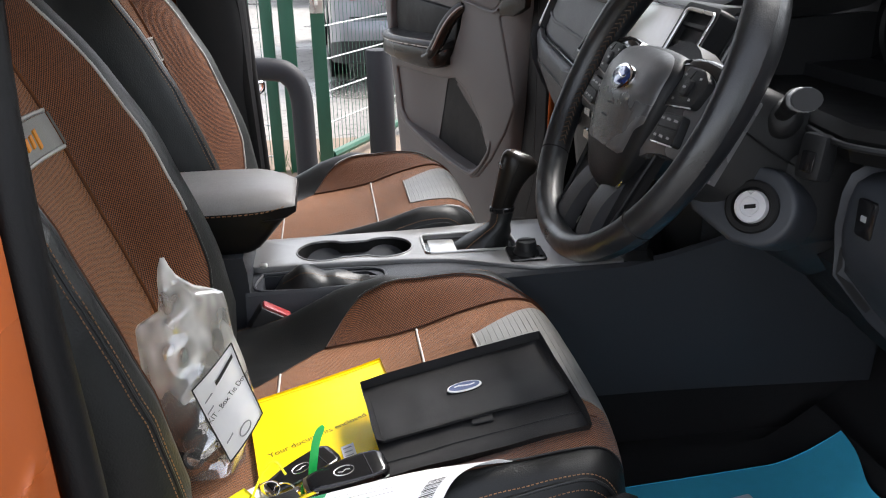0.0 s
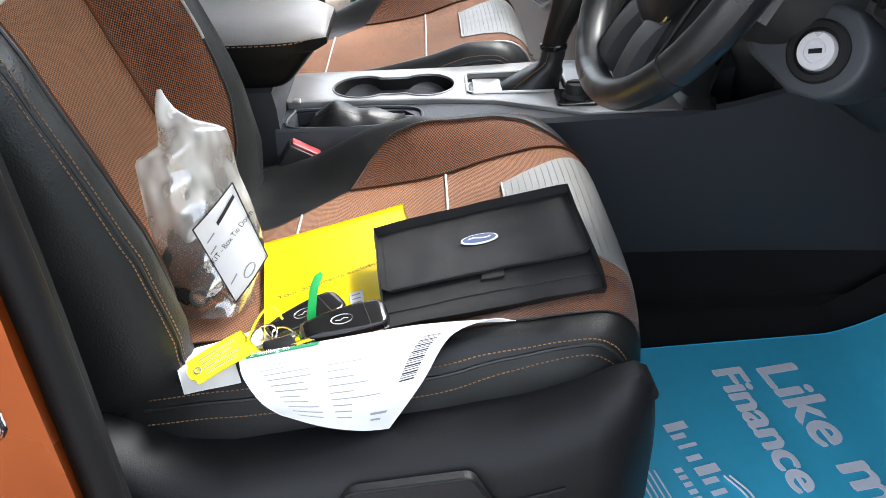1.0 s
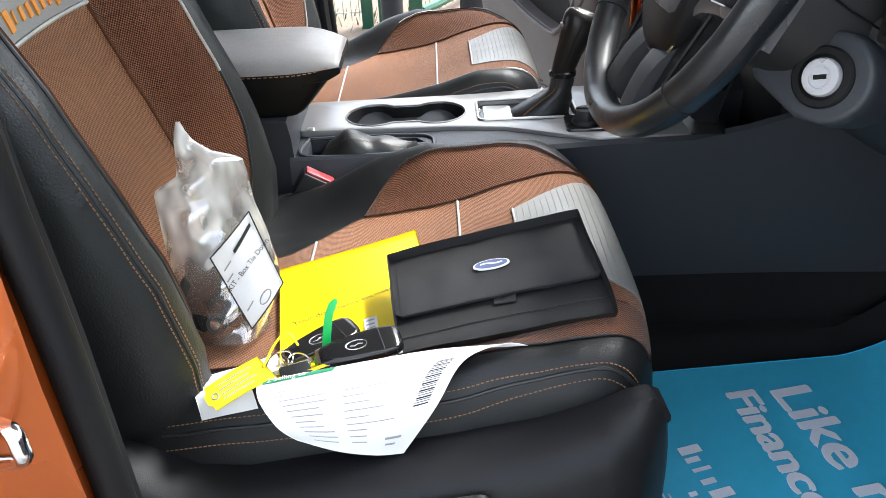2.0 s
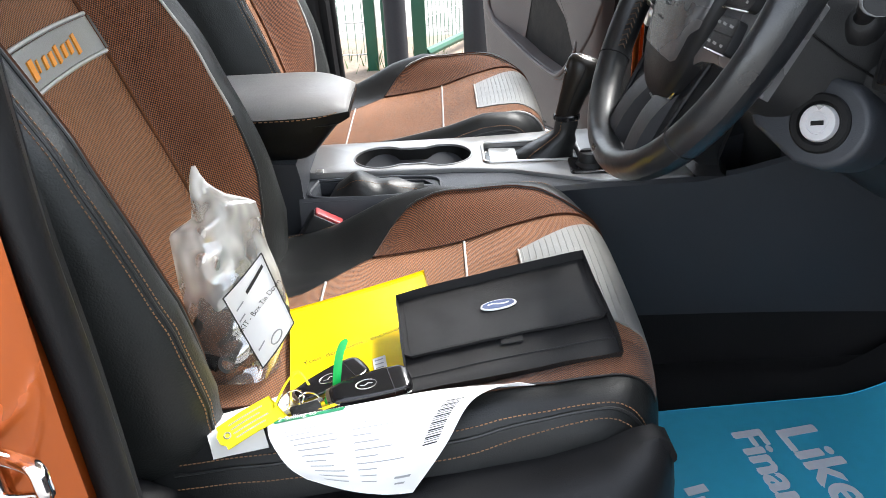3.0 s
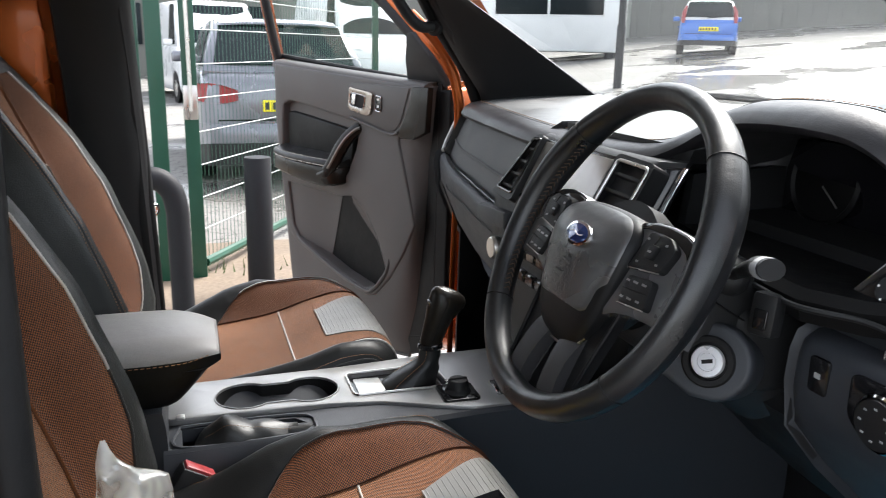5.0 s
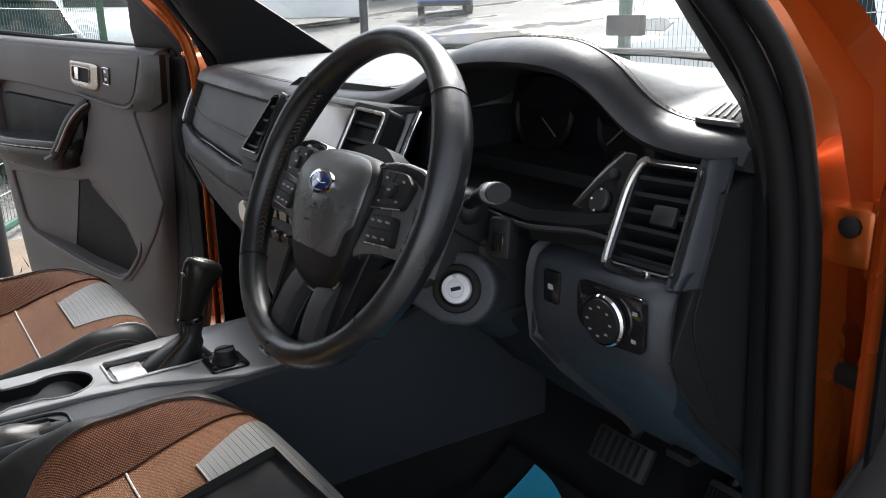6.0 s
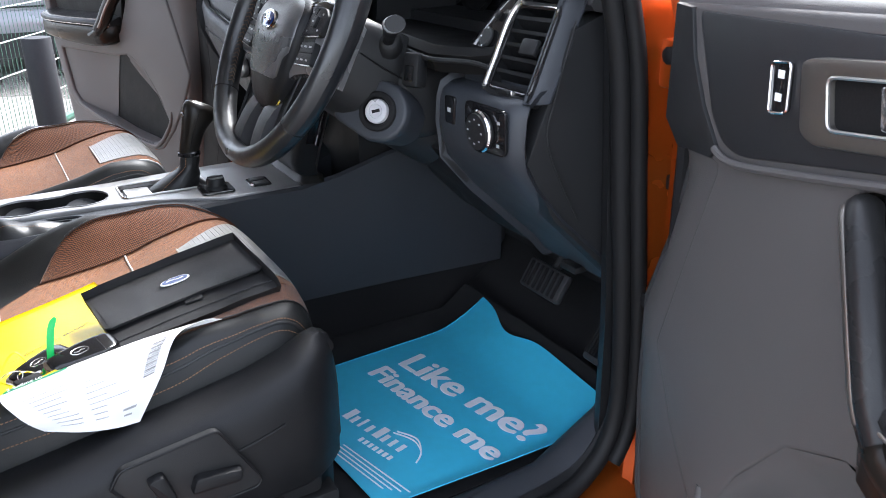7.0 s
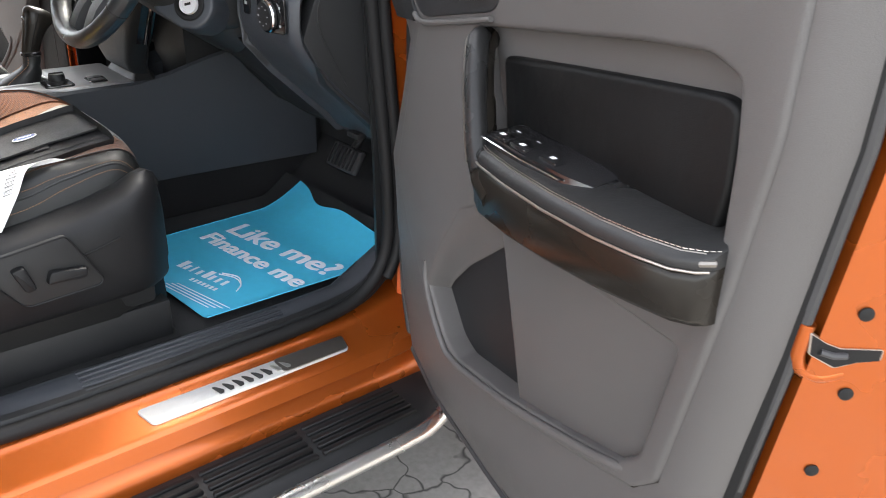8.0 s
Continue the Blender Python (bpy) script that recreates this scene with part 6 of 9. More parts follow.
part("symbol", box(-0.004, 0.004, -0.0003, 0.0003, -0.003, 0.003, 0, 1, pose(0.558, 0.5290, 1.086)), INK_GREY, small)
part("fuse_lid", slab(rounded([knee(0.585, 7) + Vector((0, -0.003, 0.003)), knee(0.65, 7) + Vector((0, -0.003, 0.003)), knee(0.655, 8) + Vector((0, -0.003, 0.012)), knee(0.58, 8) + Vector((0, -0.003, 0.012))], 0.012), (0, -0.74, -0.67), 0.006, 0.0015), PLASTIC, dash, "small lid under the dash")
part("bonnet_latch", box(-0.02, 0.02, -0.012, 0.012, -0.006, 0.006, 0.003, 2, pose(0.60, 0.735, 0.815)), PLASTIC, dash)

# demister grille on the dash top
gq = [Vector((0.634, 0.662, 1.2685)), Vector((0.692, 0.668, 1.2670)), Vector((0.655, 0.742, 1.2770)), Vector((0.603, 0.750, 1.2790))]
gr = part("demister_grille", slab(rounded([p + Vector((0, 0, 0.0030)) for p in gq], 0.010), (0, 0, 1), 0.005, 0.0015), PAD, dash, "dash top demister grille")
gt = [p + Vector((0, 0, 0.0034)) for p in gq]
part("grille_slot", slab(rounded([bilerp(gt, u, v) for u, v in ((0.13, 0.10), (0.90, 0.10), (0.92, 0.84), (0.10, 0.86))], 0.005), (0, 0, 1), 0.003), RUBBER, gr, "black demister slots")
for k in range(4):
    u = 0.27 + 0.16 * k
    part("grille_bar", loft([[bilerp(gt, u - 0.028, v) + Vector((0, 0, 0.0001)), bilerp(gt, u - 0.02, v) + Vector((0, 0, 0.002)), bilerp(gt, u + 0.02, v) + Vector((0, 0, 0.002)), bilerp(gt, u + 0.028, v) + Vector((0, 0, 0.0001))] for v in (0.12, 0.84)]), PAD, gr, flat_angle=30)

# centre stack
STACK = [(0.560, 1.262), (0.522, 1.262), (0.512, 1.252), (0.490, 1.208), (0.470, 1.165), (0.462, 1.15), (0.458, 1.09), (0.455, 1.02), (0.455, 0.95), (0.462, 0.90), (0.470, 0.880), (0.480, 0.872)]
LEFT = [(0.86, 0.085), (0.90, 0.10), (0.95, 0.15), (1.02, 0.190), (1.09, 0.218), (1.14, 0.212), (1.20, 0.176), (1.265, 0.116)]
RIGHT = [(0.86, 0.085), (0.90, 0.10), (0.95, 0.145), (1.02, 0.195), (1.09, 0.245), (1.15, 0.262), (1.265, 0.268)]


def stack(u, k):
    """The console face: flares out to the vents half way up; u runs from -1 to 1."""
    i = min(int(k), len(STACK) - 2)
    y, z = [STACK[i][n] + (STACK[i + 1][n] - STACK[i][n]) * (k - i) for n in (0, 1)]
    e = max(0.0, (abs(u) - 0.82) / 0.18)
    return Vector(((lerp_table(RIGHT, z) if u > 0 else lerp_table(LEFT, z)) * u, y + 0.04 * e * e, z))


part("stack_panel", sheet(stack, [-1, -0.96, -0.91, -0.86, -0.7, -0.4, 0, 0.4, 0.7, 0.86, 0.91, 0.96, 1], list(range(12)), 0.02), PLASTIC, dash, "black centre console face", flat_angle=50)
dn = Vector((0, -0.9, 0.435))
def sq(x, t, lift):
    return Vector((x, 0.512 + (0.470 - 0.512) * t, 1.252 + (1.165 - 1.252) * t)) + dn * lift
# pale face: reflected sky is painted into the screen's colour
part("touch_screen", slab(rounded([sq(-0.075, 0.0, 0.003), sq(0.155, 0.0, 0.003), sq(0.150, 1.02, 0.003), sq(-0.075, 1.02, 0.003)], 0.006), dn, 0.006, 0.001), SCREEN_GLARE, dash, "touch screen with a painted pale glare")
part("screen_frame", slab(rounded([sq(-0.084, -0.06, 0.0015), sq(0.164, -0.06, 0.0015), sq(0.160, 1.08, 0.0015), sq(-0.088, 1.08, 0.0015)], 0.008), dn, 0.006, 0.001), GLOSS, dash)
air_vent("centre_vent", sq(0.172, -0.10, 0.012), sq(0.262, -0.08, 0.006), sq(0.256, 1.20, 0.010), sq(0.160, 1.22, 0.014), 4, "centre air vent with a bright frame", SATIN, 0.010, 0.03, 0.10)
air_vent("centre_vent", sq(-0.110, -0.06, 0.008), sq(-0.072, -0.08, 0.012), sq(-0.082, 1.22, 0.012), sq(-0.170, 1.20, 0.012), 4, "centre air vent with a dark frame", GLOSS, 0.010, 0.03, 0.10)
for u in (-1, 1):
    part("stack_trim", tube(smooth_line([stack(u, k) + Vector((0.004 * u, -0.006, 0)) for k in (1.6, 2.5, 3.5, 4.5, 5.5, 6.2, 7, 8)], 4), 0.0042, 8), CHROME, dash, "bright stack trim")
    part("trim_land", loft([[stack(u, k) + Vector((0.0, -0.003, 0)), stack(u * 0.95, k) + Vector((0, -0.004, 0)), stack(u * 0.93, k) + Vector((0, 0.004, 0)), stack(u, k) + Vector((0, 0.006, 0))] for k in (1.6, 2, 3, 4, 5, 6, 7, 8)]), GLOSS, dash, "gloss black stack edge")
part("stack_shelf", slab(rounded([(-0.235, 0.448, 1.118), (-0.090, 0.444, 1.128), (-0.090, 0.470, 1.128), (-0.235, 0.476, 1.120)], 0.006), (0, 0, 1), 0.030, 0.004), PLASTIC_BLUE, dash)
for r_ in range(3):
    for k in range(5):
        part("stack_button", box(-0.075 + 0.038 * k, -0.043 + 0.038 * k, 0.447, 0.462, 1.105 - 0.04 * r_, 1.125 - 0.04 * r_, 0.003, 1), GLOSS, dash)
for x in (-0.135, 0.150):
    part("stack_dial", turned([(0.019, 0), (0.021, 0.004), (0.021, 0.014), (0.018, 0.018), (0.008, 0.018)], (x, 0.456, 1.055), (0, -1, 0), 24), SATIN, dash)
# passenger's side
def pface(x, t):
    y0 = lerp_table([(-0.76, 0.606), (-0.70, 0.590), (-0.56, 0.552), (-0.35, 0.542), (-0.17, 0.540)], x)
    y1 = lerp_table([(-0.76, 0.560), (-0.70, 0.545), (-0.56, 0.512), (-0.35, 0.500), (-0.17, 0.498)], x)
    z1 = lerp_table([(-0.70, 1.146), (-0.45, 1.128), (-0.17, 1.10)], x)
    return Vector((x, y0 + (y1 - y0) * t, 1.242 + (z1 - 1.242) * t + 0.006 * math.sin(math.pi * t)))
part("passenger_panel", sheet(lambda x, t: pface(x, t), [-0.690 + 0.052 * k for k in range(11)], [k / 12 for k in range(13)], 0.015), GREY_DARK, dash, "satin grey passenger dash panel")
part("panel_step", tube([pface(-0.690 + 0.052 * k, 0.66) + Vector((0, -0.0012, 0)) for k in range(11)], 0.0035, 8), GREY_DARK, dash)
part("panel_strip", tube([pface(-0.690 + 0.0515 * k, 1.0) + Vector((0, -0.002, 0.0)) for k in range(11)], 0.003, 6), GLOSS, dash)
GL = [(0.0, 0.0), (-0.012, -0.006), (-0.016, -0.02), (-0.012, -0.07), (0.012, -0.13), (0.05, -0.19), (0.10, -0.25)]
part("glove_box", sheet(lambda x, k: pface(x, 1.0) + Vector((0, GL[k][0], GL[k][1] - 0.004)), [-0.778 + 0.061 * k for k in range(11)], list(range(7)), 0.015), PLASTIC_BLUE, dash, "slate glove box and lower dash", flat_angle=55)
part("glove_groove", tube([pface(-0.60 + 0.04 * k, 1.0) + Vector((0, -0.017, -0.05)) for k in range(11)], 0.0012, 5), RUBBER, dash)
pv = [pface(x, t) + Vector((0, -0.006, 0.0)) for x, t in ((-0.776, 0.0), (-0.704, 0.0), (-0.700, 1.0), (-0.776, 1.0))]
pvent, pq, pn = air_vent("passenger_vent", *pv, 6, "tall outer air vent", GLOSS, 0.020, 0.03, 0.10)
part("vent_blade", tube(smooth_line([bilerp(pq, u, v) + pn * 0.004 for u, v in ((0.35, -0.01), (0.10, 0.02), (-0.03, 0.16), (-0.10, 0.45), (-0.06, 0.78), (0.06, 0.96), (0.25, 1.0))], 5), 0.0036, 8), SATIN, pvent, "bright curved vent edge")
part("end_cap", slab([(-0.782, 0.60, 1.25), (-0.782, 0.56, 1.14), (-0.782, 0.545, 1.06), (-0.782, 0.60, 0.93), (-0.782, 0.72, 0.82), (-0.782, 0.93, 0.80), (-0.782, 0.93, 1.24)], (-1, 0, 0), 0.03), PLASTIC, dash)

# pillar grab handles
for s_ in (1, -1):
    gh = thing("pillar_handle", "black plastic grab handle on the windscreen pillar", "grab handle", "pillar handles", at=(s_ * 0.66, 0.43, 1.49))
    line = smooth_line([(s_ * 0.625, 0.395, 1.585), (s_ * 0.612, 0.375, 1.57), (s_ * 0.617, 0.372, 1.535), (s_ * 0.638, 0.400, 1.497), (s_ * 0.660, 0.432, 1.465), (s_ * 0.676, 0.462, 1.448), (s_ * 0.688, 0.490, 1.450)], 6)
    part("bar", tube(line, 0.013, 10), PLASTIC, gh)
    for c in (line[0], line[-1]):
        part("mount", turned([(0.02, 0), (0.022, 0.006), (0.016, 0.014)], c + Vector((s_ * 0.006, 0.01, 0)), (-s_, -0.8, -0.3), 14), PLASTIC, gh)
# pedals
for x, w, y, z, h, name, lab in ((0.415, 0.058, 0.828, 0.695, 0.030, "brake_pedal", "black rubber brake pedal"), (0.585, 0.028, 0.84, 0.655, 0.060, "accelerator_pedal", "black ribbed accelerator pedal")):
    pd = thing(name, lab, "pedal", "pedals", at=(x, y, z))
    rot = pose(x, y, z, -32, 0, 0)
    part("pad", box(-w, w, -0.008, 0.008, -h, h, 0.006, 2, rot), GREY_DARK, pd, "worn grey pedal pad")
    for k in range(-3, 4):
        part("grip_rib", box(w * k / 4 - 0.003, w * k / 4 + 0.003, -0.0115, -0.006, -h * 0.8, h * 0.8, 0.001, 1, rot), RUBBER, pd)
    part("arm", tube([(x, y + 0.008, z), (x, y + 0.06, z + 0.06), (x, y + 0.09, z + 0.20)], 0.010, 8), PLASTIC, pd)

# ---- doors ----
def make_door(name, label, hinge, along, inward, driver):
    """A front door in its own plan: s along it from the hinge, o towards the cabin, z up."""
    hx, hy = hinge
    m = Matrix(((along[0], inward[0], 0, hx), (along[1], inward[1], 0, hy), (0, 0, 1, 0 if driver else 0.046), (0, 0, 0, 1)))
    door = thing(name, label, "car door", "front doors", (hx, hy, 0.5))

    def add(nm, bm, mat, parent=door, lab="", smooth=True, kind="", flat_angle=40):
        bm.transform(m)
        return part(nm, bm, mat, parent, lab, smooth, kind, flat_angle)

    def plate(poly, o, depth, bevel=0.0, holes=(), seg=2, r=0.0):
        pts = [(s, o, z) for s, z in poly]
        if r:
            pts = rounded(pts, r)
        return slab(pts, (0, 1, 0), depth, bevel, [[(s, o, z) for s, z in h] if not r else rounded([(s, o, z) for s, z in h], r) for h in holes], seg)

    # painted shell with the shut face
    inner = [(0.040, 1.245), (0.048, 0.62), (0.085, 0.50), (0.20, 0.445), (0.40, 0.415), (0.60, 0.400), (0.835, 0.392), (0.868, 0.46), (0.885, 0.70), (0.913, 0.92), (0.936, 1.12), (0.938, 1.292), (0.55, 1.268)]
    skin = [(0.030, 1.258), (0.038, 0.60), (0.075, 0.47), (0.20, 0.415), (0.40, 0.385), (0.60, 0.368), (0.900, 0.345), (0.945, 0.40), (0.962, 0.70), (0.988, 0.92), (1.010, 1.12), (1.008, 1.300), (0.55, 1.276)]
    rows_ = []
    for o, t in ((0.022, -0.02), (0.030, 0.0), (0.0285, 0.012), (0.0168, 0.10), (-0.020, 0.42), (-0.064, 0.80), (-0.078, 0.94), (-0.086, 1.0), (-0.096, 0.97)):
        rows_.append(rounded([(a + (c - a) * t, o, b + (d - b) * t) for (a, b), (c, d) in zip(inner, skin)], 0.03, 3))
    add("outer_shell", loft(rows_), ORANGE, lab="glossy orange painted door shell", flat_angle=50)

    def shut(s, z, lift=0.0):
        """A place on the slanted shut face, by where it shows in the plane of the inner flange."""
        e = lerp_table([(0.46, 0.868), (0.70, 0.885), (0.92, 0.913), (1.12, 0.936)], z)
        t = (s - e) / 0.141
        return Vector((e + 0.072 * t + 0.85 * lift, 0.028 - 0.112 * t + 0.52 * lift, z))
    add("door_seal", tube([(s, 0.034, z) for s, z in [(0.075, 1.26), (0.085, 0.64), (0.12, 0.52), (0.42, 0.43), (0.60, 0.41), (0.80, 0.400), (0.845, 0.44), (0.866, 0.70), (0.893, 0.92), (0.914, 1.12), (0.918, 1.25)]], 0.011, 8), RUBBER)
    # grey inner trim: a flat face inside a ridge line, its skirts falling away to the shell
    face = [(0.106, 1.250), (0.148, 1.108), (0.205, 1.100), (0.165, 0.98), (0.128, 0.86), (0.175, 0.77), (0.245, 0.675), (0.315, 0.607), (0.36, 0.595), (0.50, 0.618), (0.66, 0.660), (0.78, 0.695), (0.815, 0.73), (0.84, 0.86), (0.862, 0.98), (0.880, 1.12), (0.880, 1.290), (0.55, 1.272)]
    rim_line = [(0.098, 1.252), (0.104, 1.10), (0.094, 1.05), (0.074, 0.97), (0.034, 0.87), (0.038, 0.72), (0.054, 0.58), (0.095, 0.475), (0.20, 0.430), (0.40, 0.405), (0.58, 0.392), (0.79, 0.385), (0.842, 0.43), (0.872, 0.72), (0.900, 0.92), (0.922, 1.12), (0.926, 1.305)]
    if not driver:
        # seen from across the cab, this door shows the black hinge side in front of its trim
        front = [(0.085, 1.252), (0.098, 1.10), (0.104, 1.05), (0.112, 0.97), (0.124, 0.87), (0.140, 0.72), (0.152, 0.60), (0.180, 0.490)]
        rim_line = front + rim_line[8:]
        # rubber in the darkest colour, standing for a gap no light reaches
        add("hinge_side", plate([(0.030, 1.245), (0.036, 0.62), (0.070, 0.49), (0.185, 0.44), (0.21, 0.50), (0.19, 0.60), (0.175, 0.72), (0.16, 0.87), (0.15, 1.05), (0.14, 1.245)], 0.044, 0.020, 0.008, (), 3), INSERT, lab="black rubber hinge side of the door")
    arm_hole = [(0.385, 1.130), (0.46, 1.138), (0.58, 1.152), (0.70, 1.166), (0.79, 1.172), (0.828, 1.158), (0.836, 1.10), (0.840, 1.0), (0.845, 0.955), (0.60, 0.945), (0.50, 0.94), (0.455, 0.97), (0.41, 1.05)]
    low_hole = [(0.262, 0.700), (0.325, 0.632), (0.365, 0.619), (0.50, 0.641), (0.65, 0.681), (0.752, 0.712), (0.784, 0.745), (0.812, 0.895), (0.50, 0.890), (0.43, 0.900), (0.36, 0.865), (0.30, 0.785)]
    add("inner_trim", plate(face, 0.084, 0.050, 0.007, (arm_hole, low_hole), 3, 0.010), GREY, lab="grey grained plastic door trim", flat_angle=35)
    ridge = [Vector((s, 0, z)) for s, z in face[:17]]
    outer = [Vector((s, 0, z)) for s, z in rim_line]
    def skirt(k, t):
        i = min(int(k), 15)
        a, b = ridge[i].lerp(ridge[i + 1], k - i), outer[i].lerp(outer[i + 1], k - i)
        p = a.lerp(b, t)
        return Vector((p.x, 0.0785 - 0.010 * t - 0.034 * t ** 3, p.z))
    add("trim_skirt", sheet(skirt, [k / 3 for k in range(49)], [0, 0.04, 0.12, 0.3, 0.5, 0.7, 0.85, 0.95, 1.0]), GREY, lab="grey trim edge rolling away to the door", flat_angle=60)
    add("trim_edge", tube([(p.x, 0.036, p.z) for p in outer], 0.006, 8), GREY_DARK)
    # map pocket: back coloured dark in place of its shade, a scooped front wall, a flat panel standing proud behind it
    add("pocket_back", plate([(0.24, 0.60), (0.68, 0.62), (0.68, 0.92), (0.24, 0.92)], 0.046 if driver else 0.039, 0.008), PLASTIC if driver else INSERT, lab="map pocket back, darkened for its shade")
    scoop = [((0.43, 0.902), (0.478, 0.872)), ((0.36, 0.868), (0.425, 0.828)), ((0.30, 0.787), (0.338, 0.762)), ((0.270, 0.725), (0.288, 0.712)), ((0.262, 0.698), (0.272, 0.688))]
    def scooped(k, t):
        i = min(int(k), 3)
        a, b = [Vector((*scoop[i][j], 0)).lerp(Vector((*scoop[i + 1][j], 0)), k - i) for j in (0, 1)]
        p = a.lerp(b, t)
        return Vector((p.x, 0.083 - 0.034 * (3 * t * t - 2 * t ** 3), p.y))
    add("pocket_scoop", sheet(scooped, [k / 4 for k in range(17)], [k / 8 for k in range(9)]), GREY, lab="grey scooped pocket wall", flat_angle=60)
    if not driver:
        def hollow(k, t):
            a, b = Vector((0.53 + 0.31 * k, 0.925)), Vector((0.61 + 0.185 * k, lerp_table([(0.50, 0.622), (0.66, 0.668), (0.764, 0.700), (0.80, 0.735)], 0.61 + 0.185 * k)))
            p = a.lerp(b, t)
            e = max(0.0, min(1.0, (0.78 - p.x) / 0.20))
            return Vector((p.x, 0.074 - 0.033 * e * e * (3 - 2 * e), p.y))
        add("lower_panel", sheet(hollow, [k / 16 for k in range(17)], [k / 8 for k in range(9)]), GREY, lab="grey lower door panel curving into the map pocket", flat_angle=60)
    else:
        add("lower_panel", plate([(0.440, 0.915), (0.532, 0.632), (0.66, 0.674), (0.764, 0.707), (0.798, 0.745), (0.826, 0.92)], 0.070, 0.036, 0.005, (), 2, 0.008), GREY, lab="flat grey lower door panel")
    lip = smooth_line([(0.246, 0.080, 0.735), (0.254, 0.084, 0.700), (0.282, 0.086, 0.662), (0.318, 0.087, 0.628), (0.362, 0.087, 0.612), (0.50, 0.086, 0.634), (0.65, 0.085, 0.674), (0.735, 0.083, 0.700), (0.765, 0.078, 0.711), (0.785, 0.068, 0.725)], 6)
    add("pocket_lip", tube(lip, 0.0062, 10), GREY, lab="raised grey pocket rim")
    # recess behind the arm with a leather insert
    add("recess", plate([(s, z) for s, z in [(0.37, 1.14), (0.86, 1.185), (0.86, 0.93), (0.44, 0.93), (0.37, 1.06)]], 0.056, 0.012), GREY)
    ins = [(0.432, 1.100), (0.58, 1.116), (0.70, 1.128), (0.800, 1.137), (0.822, 1.130), (0.826, 1.06), (0.814, 0.985), (0.66, 0.985), (0.452, 0.985)]
    add("leather_insert", plate(ins, 0.070, 0.016, 0.007, (), 3, 0.01), INSERT, lab="black leather door insert")
    # armrest: leather top, dark face
    def rest(o0, o1, z0, z1, s):
        return [(s, 0.055, z0), (s, o1 - 0.008, z0), (s, o1, z0 + 0.008), (s, o1, z1 - 0.012), (s, o1 - 0.004, z1 - 0.003), (s, o1 - 0.014, z1), (s, 0.055, z1 + 0.004)]
    rows = [(0.462, 0.112, 0.938, 1.000), (0.485, 0.132, 0.928, 1.004), (0.515, 0.142, 0.925, 1.006), (0.58, 0.149, 0.929, 1.007), (0.66, 0.150, 0.934, 1.007), (0.74, 0.143, 0.938, 1.007), (0.79, 0.134, 0.941, 1.008), (0.828, 0.124, 0.942, 1.010), (0.846, 0.112, 0.943, 1.012), (0.851, 0.100, 0.943, 1.012)]
    add("armrest_face", loft([rest(0, o, z0, z1 - 0.012, s) for s, o, z0, z1 in rows]), BRONZE_DARK, lab="bronze black armrest face", flat_angle=55)
    add("armrest_top", loft([[(s, 0.055, z1 - 0.013), (s, o + 0.001, z1 - 0.013), (s, o + 0.003, z1 - 0.006), (s, o - 0.002, z1 + 0.001), (s, o - 0.016, z1 + 0.004), (s, 0.075, z1 + 0.012), (s, 0.055, z1 + 0.014)] for s, o, z0, z1 in rows]), DOOR_ARM, lab="black leather armrest top", flat_angle=60)
    add("bronze_band", tube([(s, o - 0.003, z1 - 0.006) for s, o, z0, z1 in rows], 0.0036, 8), BRONZE, lab="satin bronze band along the armrest")
    add("armrest_line", tube([(s, o + 0.0025, z1 - 0.0135) for s, o, z0, z1 in rows], 0.0015, 8), SATIN_WARM, lab="bright trim line")
    add("armrest_line", tube([(s, o - 0.008, z1 + 0.0022) for s, o, z0, z1 in rows[1:-1]], 0.0011, 6), BRONZE)
    add("stitching", stitches([(s, o - 0.010, z1 + 0.0040) for s, o, z0, z1 in rows], Vector((0, 0.5, 1)), 0.004, 0.002, 0.0006), SATIN_WARM, kind="stuff")
    # grab handle sweeping up from the armrest
    grab = smooth_line([(0.535, 0.126, 0.955), (0.505, 0.124, 0.968), (0.481, 0.120, 0.992), (0.463, 0.114, 1.022), (0.443, 0.106, 1.055), (0.421, 0.095, 1.085), (0.397, 0.080, 1.108), (0.384, 0.066, 1.114)], 6)
    add("grab_handle", tube(grab, [0.022] * 8 + [0.020] * 16 + [0.018] * (len(grab) - 24), 12, 0.85), BRONZE_DARK, lab="black grab handle")
    add("handle_trim", tube([(p[0] + 0.004, p[1] + 0.0085, p[2] + 0.004) for p in grab[8:-3]], 0.0150, 12), DOOR_ARM, lab="satin handle skin")
    # highlight along the black handle, drawn as a paler bronze strip
    add("handle_highlight", tube([(p[0] - 0.006, p[1] + 0.0165, p[2] + 0.003) for p in grab[10:-3]], 0.0050, 10), BRONZE, lab="handle's highlight drawn as a satin strip")
    # window switches
    if driver:
        swp = add("switch_block", loft([[(s, 0.070, 1.022 + k), (s, 0.124 - t, 1.016 + k), (s, 0.128 - t, 1.006), (s, 0.068, 1.006)] for s, t, k in ((0.478, 0.012, 0.002), (0.488, 0.004, 0.006), (0.58, 0.0, 0.006), (0.65, 0.006, 0.005), (0.680, 0.022, 0.0))]), GLOSS, lab="gloss black window switch block", flat_angle=25)
        for k, (s, o) in enumerate(((0.510, 0.110), (0.555, 0.110), (0.510, 0.086), (0.555, 0.086), (0.608, 0.104))):
            add("window_switch", box(s - 0.016, s + 0.016, o - 0.009, o + 0.009, 1.020, 1.0255, 0.002, 2), GLOSS, swp)
            add("symbol", box(s - 0.004, s + 0.004, o - 0.003, o + 0.003, 1.0256, 1.0260, 0, 1), WHITE, swp)
